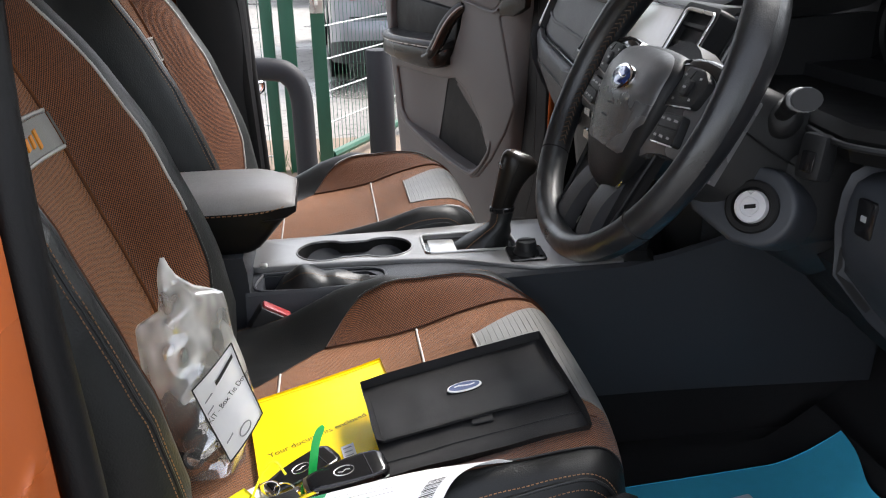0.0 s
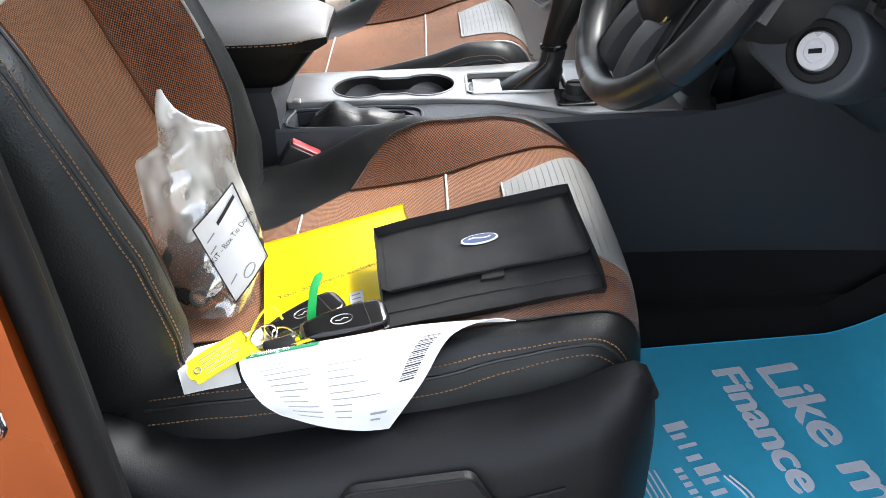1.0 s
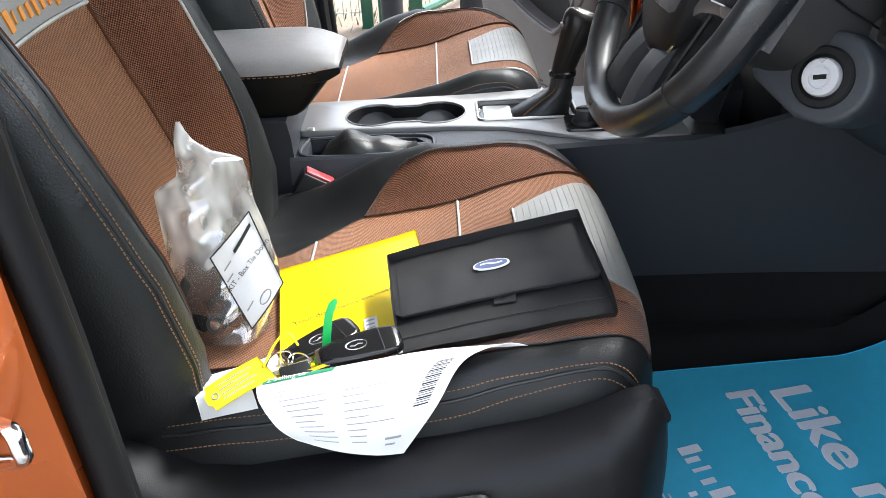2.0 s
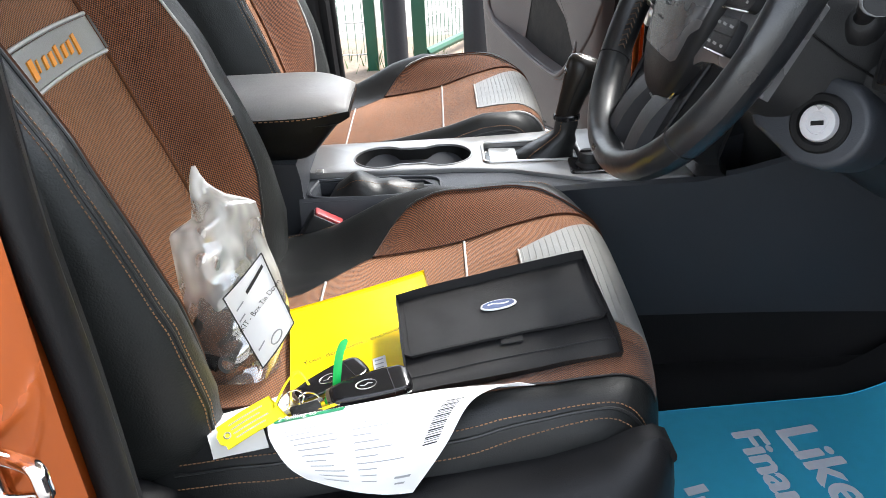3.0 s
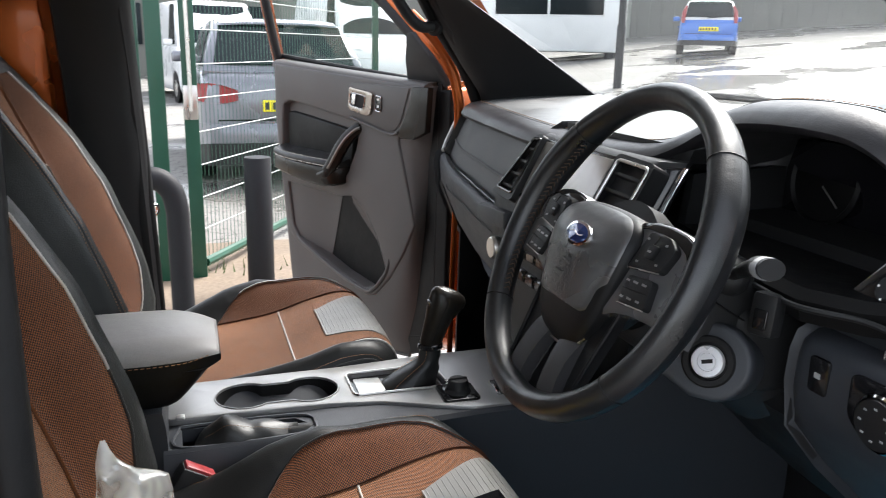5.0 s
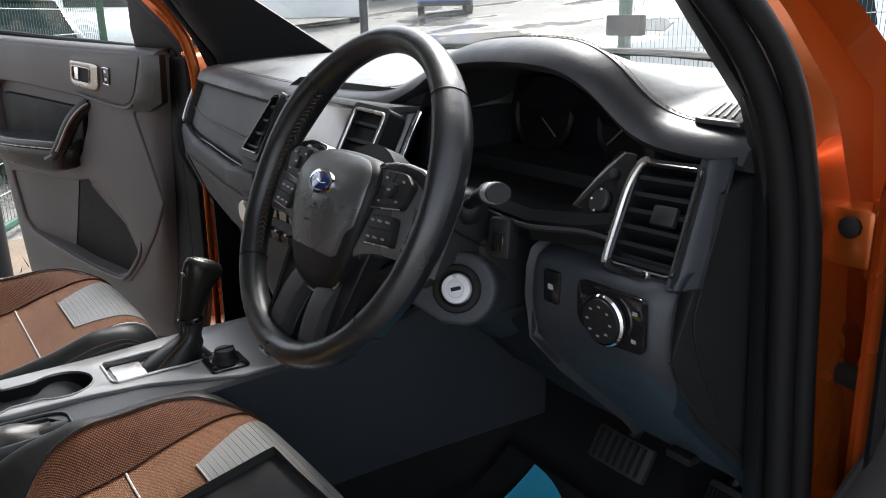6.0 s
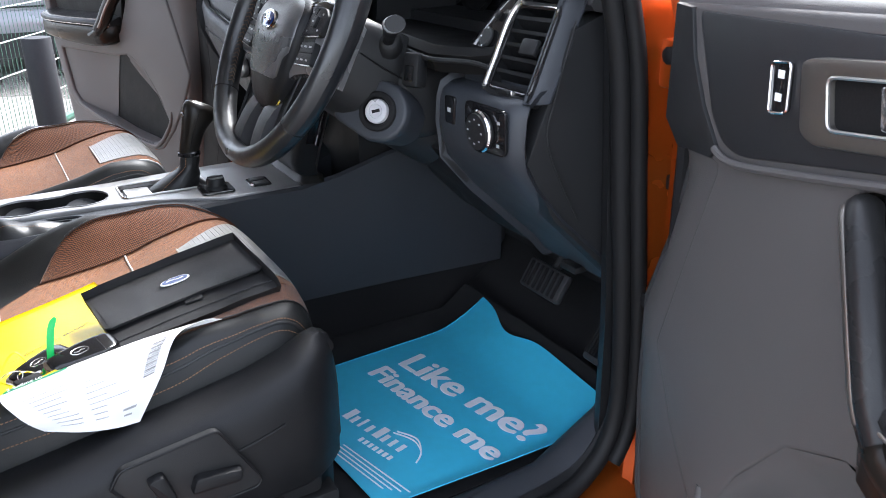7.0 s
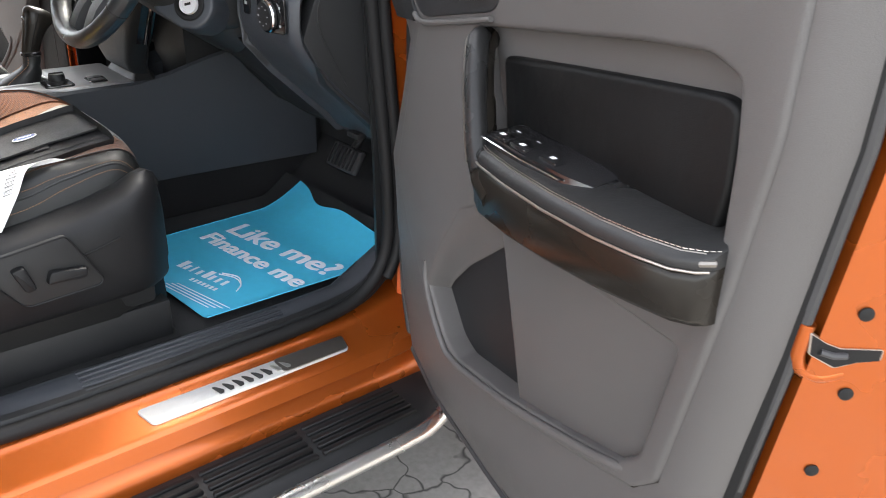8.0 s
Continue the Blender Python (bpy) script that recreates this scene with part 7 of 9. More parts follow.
        add("switch_line", tube([(0.488, 0.126, 1.018), (0.58, 0.129, 1.018), (0.65, 0.124, 1.017)], 0.0015, 6), CHROME, swp)
    # upper dark panel with the release handle
    up = [(0.150, 1.246), (0.190, 1.148), (0.212, 1.124), (0.240, 1.118), (0.425, 1.152), (0.440, 1.165), (0.440, 1.238), (0.425, 1.250)]
    upper = add("upper_panel", plate(up, 0.0875, 0.02, 0.004, (), 2, 0.012), UPPER if driver else GREY, lab="dark upper door panel")
    end = [(0.072, 1.250), (0.140, 1.248), (0.152, 1.20), (0.176, 1.155), (0.206, 1.118), (0.196, 1.106), (0.138, 1.104), (0.082, 1.13)]
    if driver:
        end = [(max(a, 0.110), b) for a, b in end]
    add("panel_end", plate(end, 0.0885, 0.02, 0.003), PLASTIC if driver else BRONZE_DARK, upper, "black front end of the upper panel")
    # the ledge's lit edge, shaped as a grey plastic tube
    add("lit_ledge", tube(smooth_line([(0.203, 0.088, 1.118), (0.235, 0.0895, 1.111), (0.33, 0.0895, 1.126), (0.43, 0.089, 1.145)], 5), 0.004, 8), GREY, upper)
    bez_o = [(0.312, 1.221), (0.330, 1.226), (0.428, 1.236), (0.436, 1.176), (0.420, 1.166), (0.340, 1.155), (0.322, 1.162)]
    bez_i = [(0.346, 1.213), (0.420, 1.221), (0.425, 1.181), (0.355, 1.172)]
    # passenger's bezel: a warm reflection is put into its lighter metal colour
    add("release_bezel", plate(bez_o, 0.095, 0.012, 0.003, (bez_i,), 2, 0.008), BRONZE if driver else SATIN_WARM, upper, "satin metal release bezel")
    rim_ = rounded([(s, 0.0955, z) for s, z in bez_i], 0.008)
    add("bezel_rim", tube(rim_ + [rim_[0]], 0.0016, 6), SATIN, upper)
    add("release_cup", plate([(0.338, 1.22), (0.426, 1.228), (0.430, 1.174), (0.346, 1.166)], 0.0885, 0.004), RUBBER, upper)
    add("release_lever", plate([(0.397, 1.215), (0.419, 1.218), (0.423, 1.184), (0.404, 1.182)], 0.0935, 0.008, 0.002, (), 2, 0.004), CHROME, upper, "chrome release lever")
    lock = add("lock_switch", plate([(0.274, 1.214), (0.298, 1.217), (0.301, 1.174), (0.278, 1.170)], 0.091, 0.006, 0.001, (), 2, 0.005), GLOSS, upper, "door lock switch")
    edge = rounded([(s, 0.0912, z) for s, z in [(0.274, 1.214), (0.298, 1.217), (0.301, 1.174), (0.278, 1.170)]], 0.005)
    add("lock_rim", tube(edge + [edge[0]], 0.0014, 6), CHROME, upper)
    for z in (1.206, 1.186):
        add("symbol", box(0.284, 0.292, 0.0914, 0.0918, z - 0.004, z + 0.003, 0, 1), WHITE, lock)
    # belt line and window frame
    add("belt_cap", loft([[(s, 0.080, z - 0.012), (s, 0.078, z + 0.004), (s, 0.060, z + 0.012), (s, 0.026, z + 0.014), (s, 0.024, z - 0.010)] for s, z in ((0.100, 1.250), (0.30, 1.259), (0.55, 1.272), (0.75, 1.283), (0.90, 1.291))]), GREY, lab="grey top edge of the trim", flat_angle=60)
    add("belt_seal", tube([(0.09, 0.024, 1.258), (0.55, 0.024, 1.288), (0.965, 0.024, 1.318)], 0.008, 8), RUBBER)
    # window frame and pane lean in towards the roof
    def lean(s, z, o=0.0):
        return (s, 0.020 + o + 0.30 * (z - 1.27), z)
    fr = [(0.055, 1.27), (0.10, 1.34), (0.163, 1.40), (0.291, 1.515), (0.40, 1.58), (0.52, 1.622), (0.68, 1.64), (0.80, 1.636), (0.885, 1.62)]
    rear = [(0.948, 1.27), (0.938, 1.36), (0.922, 1.48), (0.905, 1.57), (0.885, 1.62)]
    for line, ds, dz in ((fr, 0.0, -0.016), (rear, -0.020, 0.0)):
        add("window_frame", tube(smooth_line([lean(s + ds, z + dz, 0.010) for s, z in line], 5), 0.014, 10, 1.2), PLASTIC, lab="black window frame")
        add("frame_skin", tube(smooth_line([lean(s - 0.2 * ds, z + 0.004, -0.006) for s, z in line], 5), 0.019, 10, 1.2), ORANGE, lab="orange window frame skin")
    sail = [(0.070, 1.262), (0.215, 1.262), (0.205, 1.32), (0.175, 1.392), (0.150, 1.392), (0.105, 1.34), (0.080, 1.29)]
    add("mirror_sail", slab([lean(s, z, 0.026) for s, z in sail], (0, 1, -0.3), 0.02, 0.005), PLASTIC, lab="black mirror sail panel")
    pane = add("window_pane", slab([lean(s, z, -0.004) for s, z in ((0.20, 1.27), (0.935, 1.27), (0.92, 1.42), (0.895, 1.56), (0.875, 1.61), (0.68, 1.625), (0.52, 1.605), (0.40, 1.565), (0.291, 1.50), (0.18, 1.40))], (0, 1, -0.3), 0.004), GLASS, lab="clear side window")
    pane.visible_shadow = False
    # latch and plugs on the shut face
    sn = (0.85, 0.52, 0)
    mouth = [(0.9082, 0.9552), (0.9232, 0.9466), (0.9353, 0.9427), (0.971, 0.9446), (0.9708, 0.9343), (0.9521, 0.9306), (0.934, 0.9236), (0.9103, 0.9351)]
    mid = (0.940, 0.9385)
    lt = add("latch_plate", slab(rounded([shut(mid[0] + (a - mid[0]) * 1.07, mid[1] + (b - mid[1]) * 1.16, 0.0015) for a, b in mouth], 0.003), sn, 0.006, 0.001), SATIN_WARM, lab="bright latch plate")
    add("latch_mouth", slab([shut(a, b, 0.0025) for a, b in mouth], sn, 0.004), RUBBER, lt)
    add("latch_claw", tube([shut(0.918, 0.939, 0.0025), shut(0.930, 0.936, 0.003), shut(0.942, 0.937, 0.0025)], 0.0035, 8), GREY_DARK, lt, "steel claw")
    add("latch_swage", tube(smooth_line([shut(0.9053, 0.9628, -0.006), shut(0.9035, 0.9475, -0.0055), shut(0.9025, 0.9266, -0.0055), shut(0.9096, 0.9137, -0.0055), shut(0.9259, 0.9084, -0.0055), shut(0.945, 0.9150, -0.006)], 5), 0.0070, 12), ORANGE, lt)
    for s, z in ((0.949, 0.980), (0.951, 0.895), (0.94, 0.80)):
        add("bolt", turned([(0.0065, -0.004), (0.0065, 0.0015), (0.003, 0.0025)], shut(s, z, 0.001), sn, 12), RUBBER)
    add("check_strap", box(-0.03, 0.08, -0.02, 0.0, 1.0, 1.02, 0.003), RUBBER)
    # outside mirror
    add("mirror_foot", tube([(0.17, 0.0, 1.30), (0.19, -0.10, 1.31), (0.20, -0.16, 1.33)], [0.03, 0.026, 0.028], 12), PLASTIC)
    add("mirror_shell", loft([[(0.20 + dx + a * math.cos(t), o, 1.345 + b * math.sin(t)) for t in [2 * math.pi * k / 20 for k in range(20)]] for o, a, b, dx in ((-0.10, 0.05, 0.075, 0.0), (-0.12, 0.058, 0.085, 0), (-0.22, 0.06, 0.088, 0), (-0.30, 0.05, 0.075, -0.01), (-0.33, 0.025, 0.04, -0.02))]), PLASTIC, lab="black door mirror housing")
    return door


ca, sa = math.cos(radians(76.2)), math.sin(radians(76.2))
make_door("driver_door", "open orange driver's door with grey inner trim", (0.80, 0.72), (sa, -ca), (-ca, -sa), True)
ca, sa = math.cos(radians(66.0)), math.sin(radians(66.0))
make_door("passenger_door", "open orange passenger door with grey inner trim", (-0.88, 0.66), (-sa, -ca), (ca, -sa), False)

# ---- things lying on the driver's seat ----
def drape(corners, lift):
    """A sheet's places over the cushion: four plan corners (far rear, far front, near front, near rear)."""
    q = [Vector((x, y, 0)) for x, y in corners]

    def fn(u, v):
        p = q[0].lerp(q[1], u).lerp(q[3].lerp(q[2], u), v)
        z = sum(seat_top(p.x + a, p.y + b).z for a, b in ((0, 0), (0.012, 0), (-0.012, 0), (0, 0.015), (0, -0.015))) / 5
        return Vector((p.x, p.y, z + lift))
    return fn


def lay(bm, fn_z, lift):
    """Lets a flat mesh down onto a surface given by its height."""
    for v in bm.verts:
        v.co.z += fn_z(v.co.x, v.co.y) + lift
    return bm


GRID = [k / 16 for k in range(17)]
env_at = drape([(0.348, -0.108), (0.284, 0.062), (0.545, 0.098), (0.602, -0.067)], 0.006)
envelope = thing("envelope", "glossy yellow paper envelope lying on the car seat", "envelope", at=(0.44, -0.01, 0.82))
part("sheet", sheet(env_at, GRID, GRID, 0.003), YELLOW, envelope)
part("flap_edge", tube([env_at(k / 16, 0.02) + Vector((0, 0, 0.0006)) for k in range(17)], 0.0006, 5), YELLOW, envelope)


def env_z(x, y):
    return sum(seat_top(x + a, y + b).z for a, b in ((0, 0), (0.012, 0), (-0.012, 0), (0, 0.015), (0, -0.015))) / 5 + 0.006


part("print", lay(letters("Your documents enclosed", (0.466, -0.074, 0), (-0.43, 0.90, 0), (-0.90, -0.43, 0), 0.0085, 0.0), env_z, 0.0008), INK, envelope, "black printed words", smooth=False)
lab = part("address_label", sheet(lambda u, v: env_at(0.530 + 0.085 * u, 0.60 + 0.10 * v) + Vector((0, 0, 0.001)), [0, 0.5, 1], [0, 0.5, 1], 0.001), PAPER, envelope, "small white label")
for k in range(3):
    part("print_bar", sheet(lambda u, v: env_at(0.542 + 0.055 * u, 0.615 + 0.028 * k + 0.008 * v) + Vector((0, 0, 0.0018)), [0, 1], [0, 1]), INK_GREY, lab)

# document wallet
WQ = [Vector(p) for p in ((0.405, 0.034, 0.850), (0.388, 0.254, 0.889), (0.551, 0.266, 0.874), (0.566, 0.050, 0.845))]


def wallet_at(u, v, lift=0.0):
    p = WQ[0].lerp(WQ[1], u).lerp(WQ[3].lerp(WQ[2], u), v)
    soft = 0.002 * math.sin(math.pi * u) * math.sin(math.pi * v) + 0.0012 * noise.noise((u * 6, v * 4, 2.0)) - 0.0015 * (2 * u - 1) ** 6

    return p + Vector((0, 0, soft + lift))


wallet = thing("document_wallet", "black nylon document wallet with an oval badge on the seat", "wallet", at=(0.46, 0.15, 0.86))
part("body", sheet(lambda u, v: wallet_at(0.004 + 0.992 * u, 0.004 + 0.992 * v, 0.001 - 0.006 * max(0.0, (v - 0.9) / 0.1) ** 2), [k / 20 for k in range(21)], [k / 20 for k in range(21)], 0.015), NYLON, wallet)
part("pocket_edge", tube([wallet_at(0.006 + 0.988 * k / 20, 0.86, 0.0016) for k in range(21)], 0.0009, 5), NYLON, wallet)


def flap(u, v):
    """The front flap: straight sides, two rounded corners at its free edge."""
    side = abs(2 * u - 1)
    dv = 0.70 - 0.05 * (max(0, side - 0.90) / 0.10) ** 3
    return wallet_at(0.002 + 0.996 * u, 0.0 + v * dv, 0.0040 + 0.0015 * v + 0.0008 * noise.noise((u * 9, v * 4, 5.0)))


part("flap", sheet(flap, [k / 30 for k in range(31)], [k / 14 for k in range(15)], 0.003), NYLON, wallet, "soft nylon flap")
seam = [flap(0.025, k / 14) for k in range(14)] + [flap(k / 24, 0.955) for k in range(1, 24)] + [flap(0.975, 1 - k / 14) for k in range(1, 15)]
part("seam", stitches([p + Vector((0, 0, 0.0004)) for p in seam], Vector((0, 0, 1)), 0.003, 0.002, 0.0004), NYLON, wallet, kind="stuff")
part("pull_tab", box(-0.012, 0.012, -0.006, 0.006, -0.001, 0.001, 0.0008, 1, Matrix.Translation(wallet_at(0.52, 0.715, 0.0035)) @ pose(0, 0, 0, 8, -10, 88)), NYLON, wallet)
bc = flap(0.50, 0.50)
bu, bv = (flap(0.56, 0.50) - flap(0.44, 0.50)).normalized(), (flap(0.50, 0.40) - flap(0.50, 0.60)).normalized()
bn = bu.cross(bv)
badge = part("badge", loft([ellipse(bc + bn * 0.0008, bu, bv, 0.0205, 0.0088), ellipse(bc + bn * 0.0022, bu, bv, 0.0200, 0.0084)]), WHITE, wallet, "white printed oval badge")
part("badge_field", loft([ellipse(bc + bn * 0.002, bu, bv, 0.0182, 0.0070), ellipse(bc + bn * 0.0028, bu, bv, 0.0180, 0.0068)]), BADGE_PRINT, badge)
part("badge_stroke", tube(smooth_line([bc + bn * 0.003 + bu * a + bv * b for a, b in ((-0.012, 0.0), (-0.006, 0.0012), (0.0, -0.0003), (0.006, -0.0011), (0.012, 0.0002))], 5), 0.0009, 5), WHITE, badge)


# ---- keys ----
def make_key(centre, ahead, roll):
    key = thing("car_key", "black remote car key with chrome end and oval badge", "key", "car keys", at=centre)
    c, a = Vector(centre), Vector(ahead).normalized()
    s = a.cross(Vector((0, 0, 1))).normalized()
    up = s.cross(a)
    m = Matrix((a, s, up)).transposed().to_4x4()
    m.translation = c
    m = m @ pose(0, 0, 0, roll, 0, 0)

    def add(nm, bm, mat, par=key, lb=""):
        bm.transform(m)
        return part(nm, bm, mat, par, lb)
    prof = ((-0.041, 0.0070, 0.0042), (-0.038, 0.0110, 0.0064), (-0.022, 0.0142, 0.0076), (0.0, 0.0164, 0.0081), (0.018, 0.0172, 0.0081), (0.033, 0.0166, 0.0076), (0.039, 0.0140, 0.0064), (0.0415, 0.0100, 0.0044))
    shell_ = add("shell", loft([[(x, p.x, p.y) for p in rounded([(-w, -h, 0), (w, -h, 0), (w, h, 0), (-w, h, 0)], [0.0035, 0.0035, 0.0055, 0.0055] if w > 0.0075 else 0.003, 4)] for x, w, h in prof]), GLOSS, lb="gloss black key shell")
    add("seam", tube([(0.020, -0.0175, 0.002), (0.0203, -0.0172, 0.0050), (0.0208, -0.0120, 0.0083), (0.0212, 0.0120, 0.0083), (0.0212, 0.0172, 0.0050)], 0.0004, 5), GREY_DARK, shell_)
    for sd in (-1, 1):
        add("side_band", loft([[(x, sd * (w - 0.004), -0.0070), (x, sd * (w + 0.0008), -0.0056), (x, sd * (w + 0.0010), -0.0010), (x, sd * (w - 0.004), -0.0006)] for x, w, h in prof[1:7]]), SATIN, lb="chrome side band")
    add("end_cap", loft([[(x, p.x, p.y) for p in rounded([(-w, -h, 0), (w, -h, 0), (w, h * 0.5, 0), (-w, h * 0.5, 0)], 0.002, 3)] for x, w, h in ((-0.0445, 0.006, 0.004), (-0.043, 0.010, 0.0056), (-0.034, 0.0128, 0.0066))]), SATIN_WARM, lb="warm metal end cap")
    oval = [(0.0105 * math.cos(t), 0.0054 * math.sin(t), 0.0083) for t in [2 * math.pi * k / 28 for k in range(29)]]
    b = add("badge", tube([(x - 0.004, y, z) for x, y, z in oval], 0.00055, 5), SATIN, lb="oval badge outline")
    add("badge_stroke", tube([(-0.0105, 0.0, 0.0083), (-0.006, 0.0012, 0.0084), (-0.002, -0.0008, 0.0084), (0.0025, 0.0003, 0.0083)], 0.0006, 5), SATIN, b)
    return key


make_key((0.520, -0.034, env_z(0.520, -0.034) + 0.013), (-0.60, 0.80, 0.02), -10)
make_key((0.563, 0.012, env_z(0.563, 0.012) + 0.013), (-0.30, 0.95, 0.02), -16)
ring = thing("key_ring", "bright wire key rings with a steel blade key", "key ring", at=(0.56, -0.06, 0.85))
for c, r, t in (((0.570, -0.068, 0.846), 0.014, 14), ((0.566, -0.050, 0.842), 0.011, -16)):
    m = pose(*c, t, 10, 0)
    part("wire_ring", tube([m @ Vector((r * math.cos(2 * math.pi * k / 24), r * math.sin(2 * math.pi * k / 24), 0)) for k in range(25)], 0.0009, 6), CHROME, ring)
part("blade_key", box(-0.028, 0.012, -0.0035, 0.0035, -0.001, 0.001, 0.0006, 1, pose(0.576, -0.046, 0.847, 0, -4, 115)), SATIN, ring, "steel key blade")
part("key_bow", box(0.006, 0.036, -0.010, 0.010, -0.003, 0.003, 0.0025, 2, pose(0.580, -0.030, 0.847, 0, -4, 115 - 180)), RUBBER, ring, "black key bow")
tie = thing("cable_tie", "bright green plastic cable tie standing up from the keys", "cable tie", at=(0.555, -0.02, 0.86))
tl = smooth_line([(0.556, -0.024, 0.838), (0.554, -0.022, 0.858), (0.550, -0.017, 0.885), (0.544, -0.010, 0.900)], 5)
part("strap", loft([[p + Vector((0, -w, 0)), p + Vector((0.0012, 0, 0)), p + Vector((0, w, 0)), p + Vector((-0.0012, 0, 0))] for p, w in zip(tl, [0.0042] * (len(tl) - 2) + [0.0035, 0.001])]), GREEN_TIE, tie)
part("loop", tube([(0.562, -0.024 + 0.010 * math.cos(2 * math.pi * k / 18), 0.838 + 0.010 * math.sin(2 * math.pi * k / 18)) for k in range(19)], 0.0022, 6), GREEN_TIE, tie)
part("head", box(0.552, 0.562, -0.029, -0.019, 0.834, 0.844, 0.002), GREEN_TIE, tie)
tag_q = [Vector((0.606, -0.134, 0)), Vector((0.572, -0.088, 0)), Vector((0.600, -0.066, 0)), Vector((0.634, -0.116, 0))]


def tag_at(u, v, lift=0.0):
    p = tag_q[0].lerp(tag_q[1], u).lerp(tag_q[3].lerp(tag_q[2], u), v)
    return Vector((p.x, p.y, 0.845 + 0.009 * u - 0.002 * v + 0.0015 * math.sin(3 * u) + lift))


tag = thing("key_tag", "yellow plastic key tag with dark printed lines", "key tag", at=(0.59, -0.105, 0.85))
part("plate", sheet(lambda u, v: tag_at(u + (0.06 if 0.2 < v < 0.8 and u == 0 else 0) * -1, v), [k / 8 for k in range(9)], [k / 6 for k in range(7)], 0.0015), YELLOW_TAG, tag)
for k in range(4):
    part("print_bar", sheet(lambda u, v: tag_at(0.18 + (0.62 - 0.1 * (k % 2)) * u, 0.18 + 0.19 * k + 0.05 * v, 0.0008), [j / 4 for j in range(5)], [0, 1]), INK_GREY, tag)
part("eyelet", tube([tag_at(0.09 + 0.05 * math.cos(2 * math.pi * k / 14), 0.5 + 0.12 * math.sin(2 * math.pi * k / 14), 0.0006) for k in range(15)], 0.0008, 5), INK_GREY, tag)
part("string", tube(smooth_line([tag_at(0.95, 0.5, 0.002), (0.566, -0.070, 0.866), (0.560, -0.058, 0.874), (0.566, -0.048, 0.862)], 6), 0.0013, 6), YELLOW_TAG, tag)

# white slips under the tag
slip = thing("paper_slip", "white printed slip with a barcode under the key tag", "paper", at=(0.59, -0.11, 0.83))
slip_at = drape([(0.556, -0.150), (0.515, -0.085), (0.575, -0.055), (0.605, -0.120)], 0.007)
part("sheet", sheet(slip_at, [k / 10 for k in range(11)], [k / 10 for k in range(11)], 0.001), PAPER, slip)
for k in range(14):
    part("print_bar", sheet(lambda u, v: slip_at(0.28 + 0.016 * k + 0.008 * u * (1 + k % 3 * 0.4), 0.22 + 0.12 * v) + Vector((0, 0, 0.0008)), [0, 1], [0, 1]), INK, slip)
for k in range(3):
    part("print_bar", sheet(lambda u, v: slip_at(0.25 + 0.4 * u, 0.10 + 0.035 * k + 0.015 * v) + Vector((0, 0, 0.0008)), [0, 0.5, 1], [0, 1]), INK_GREY, slip)
slip2 = thing("paper_slip", "plain white folded slip lying beside the seat back", "paper", at=(0.60, -0.14, 0.83))
part("sheet", sheet(drape([(0.575, -0.158), (0.565, -0.110), (0.612, -0.085), (0.614, -0.140)], 0.010), [k / 8 for k in range(9)], [k / 8 for k in range(9)], 0.001), PAPER, slip2)

# registration paper curling over the cushion's edge
ROWS = [[(0.599, -0.088, 0.845), (0.590, 0.0, 0.850), (0.582, 0.085, 0.859), (0.589, 0.174, 0.867)],
        [(0.606, -0.084, 0.850), (0.598, 0.0, 0.860), (0.592, 0.080, 0.868), (0.594, 0.150, 0.874)],
        [(0.627, -0.078, 0.846), (0.626, -0.008, 0.858), (0.622, 0.056, 0.866), (0.614, 0.112, 0.872)],
        [(0.642, -0.062, 0.828), (0.646, -0.012, 0.830), (0.645, 0.040, 0.834), (0.638, 0.085, 0.840)],
        [(0.643, -0.046, 0.812), (0.648, -0.008, 0.800), (0.648, 0.026, 0.793), (0.644, 0.052, 0.790)]]


def spline_row(pts, u):
    p = [Vector(q) for q in pts]
    k = min(int(u * (len(p) - 1)), len(p) - 2)
    t = u * (len(p) - 1) - k
    a, b, c, d = p[max(k - 1, 0)], p[k], p[k + 1], p[min(k + 2, len(p) - 1)]
    return 0.5 * (2 * b + (c - a) * t + (2 * a - 5 * b + 4 * c - d) * t * t + (3 * b - a - 3 * c + d) * t ** 3)


def reg_at(u, v, lift=0.0):
    p = spline_row([spline_row(r, u) for r in ROWS], v)
    if lift:
        e = 0.01
        a = spline_row([spline_row(r, min(u + e, 1)) for r in ROWS], v) - spline_row([spline_row(r, max(u - e, 0)) for r in ROWS], v)
        b = spline_row([spline_row(r, u) for r in ROWS], min(v + e, 1)) - spline_row([spline_row(r, u) for r in ROWS], max(v - e, 0))
        n = b.cross(a).normalized()
        p = p + (n if n.z + n.x > 0 else -n) * lift
    return p


reg = thing("registration_paper", "white printed registration paper curling over the seat edge", "paper", at=(0.61, 0.03, 0.86))
part("sheet", sheet(lambda u, v: reg_at(u, v), [k / 28 for k in range(29)], [k / 28 for k in range(29)], 0.0006), PAPER, reg)


def ink(u0, u1, v0, v1, mat, lb=""):
    part("print_bar", sheet(lambda u, v: reg_at(u0 + (u1 - u0) * u, v0 + (v1 - v0) * v, 0.0007), [j / 8 for j in range(9)], [0, 0.5, 1]), mat, reg, lb)


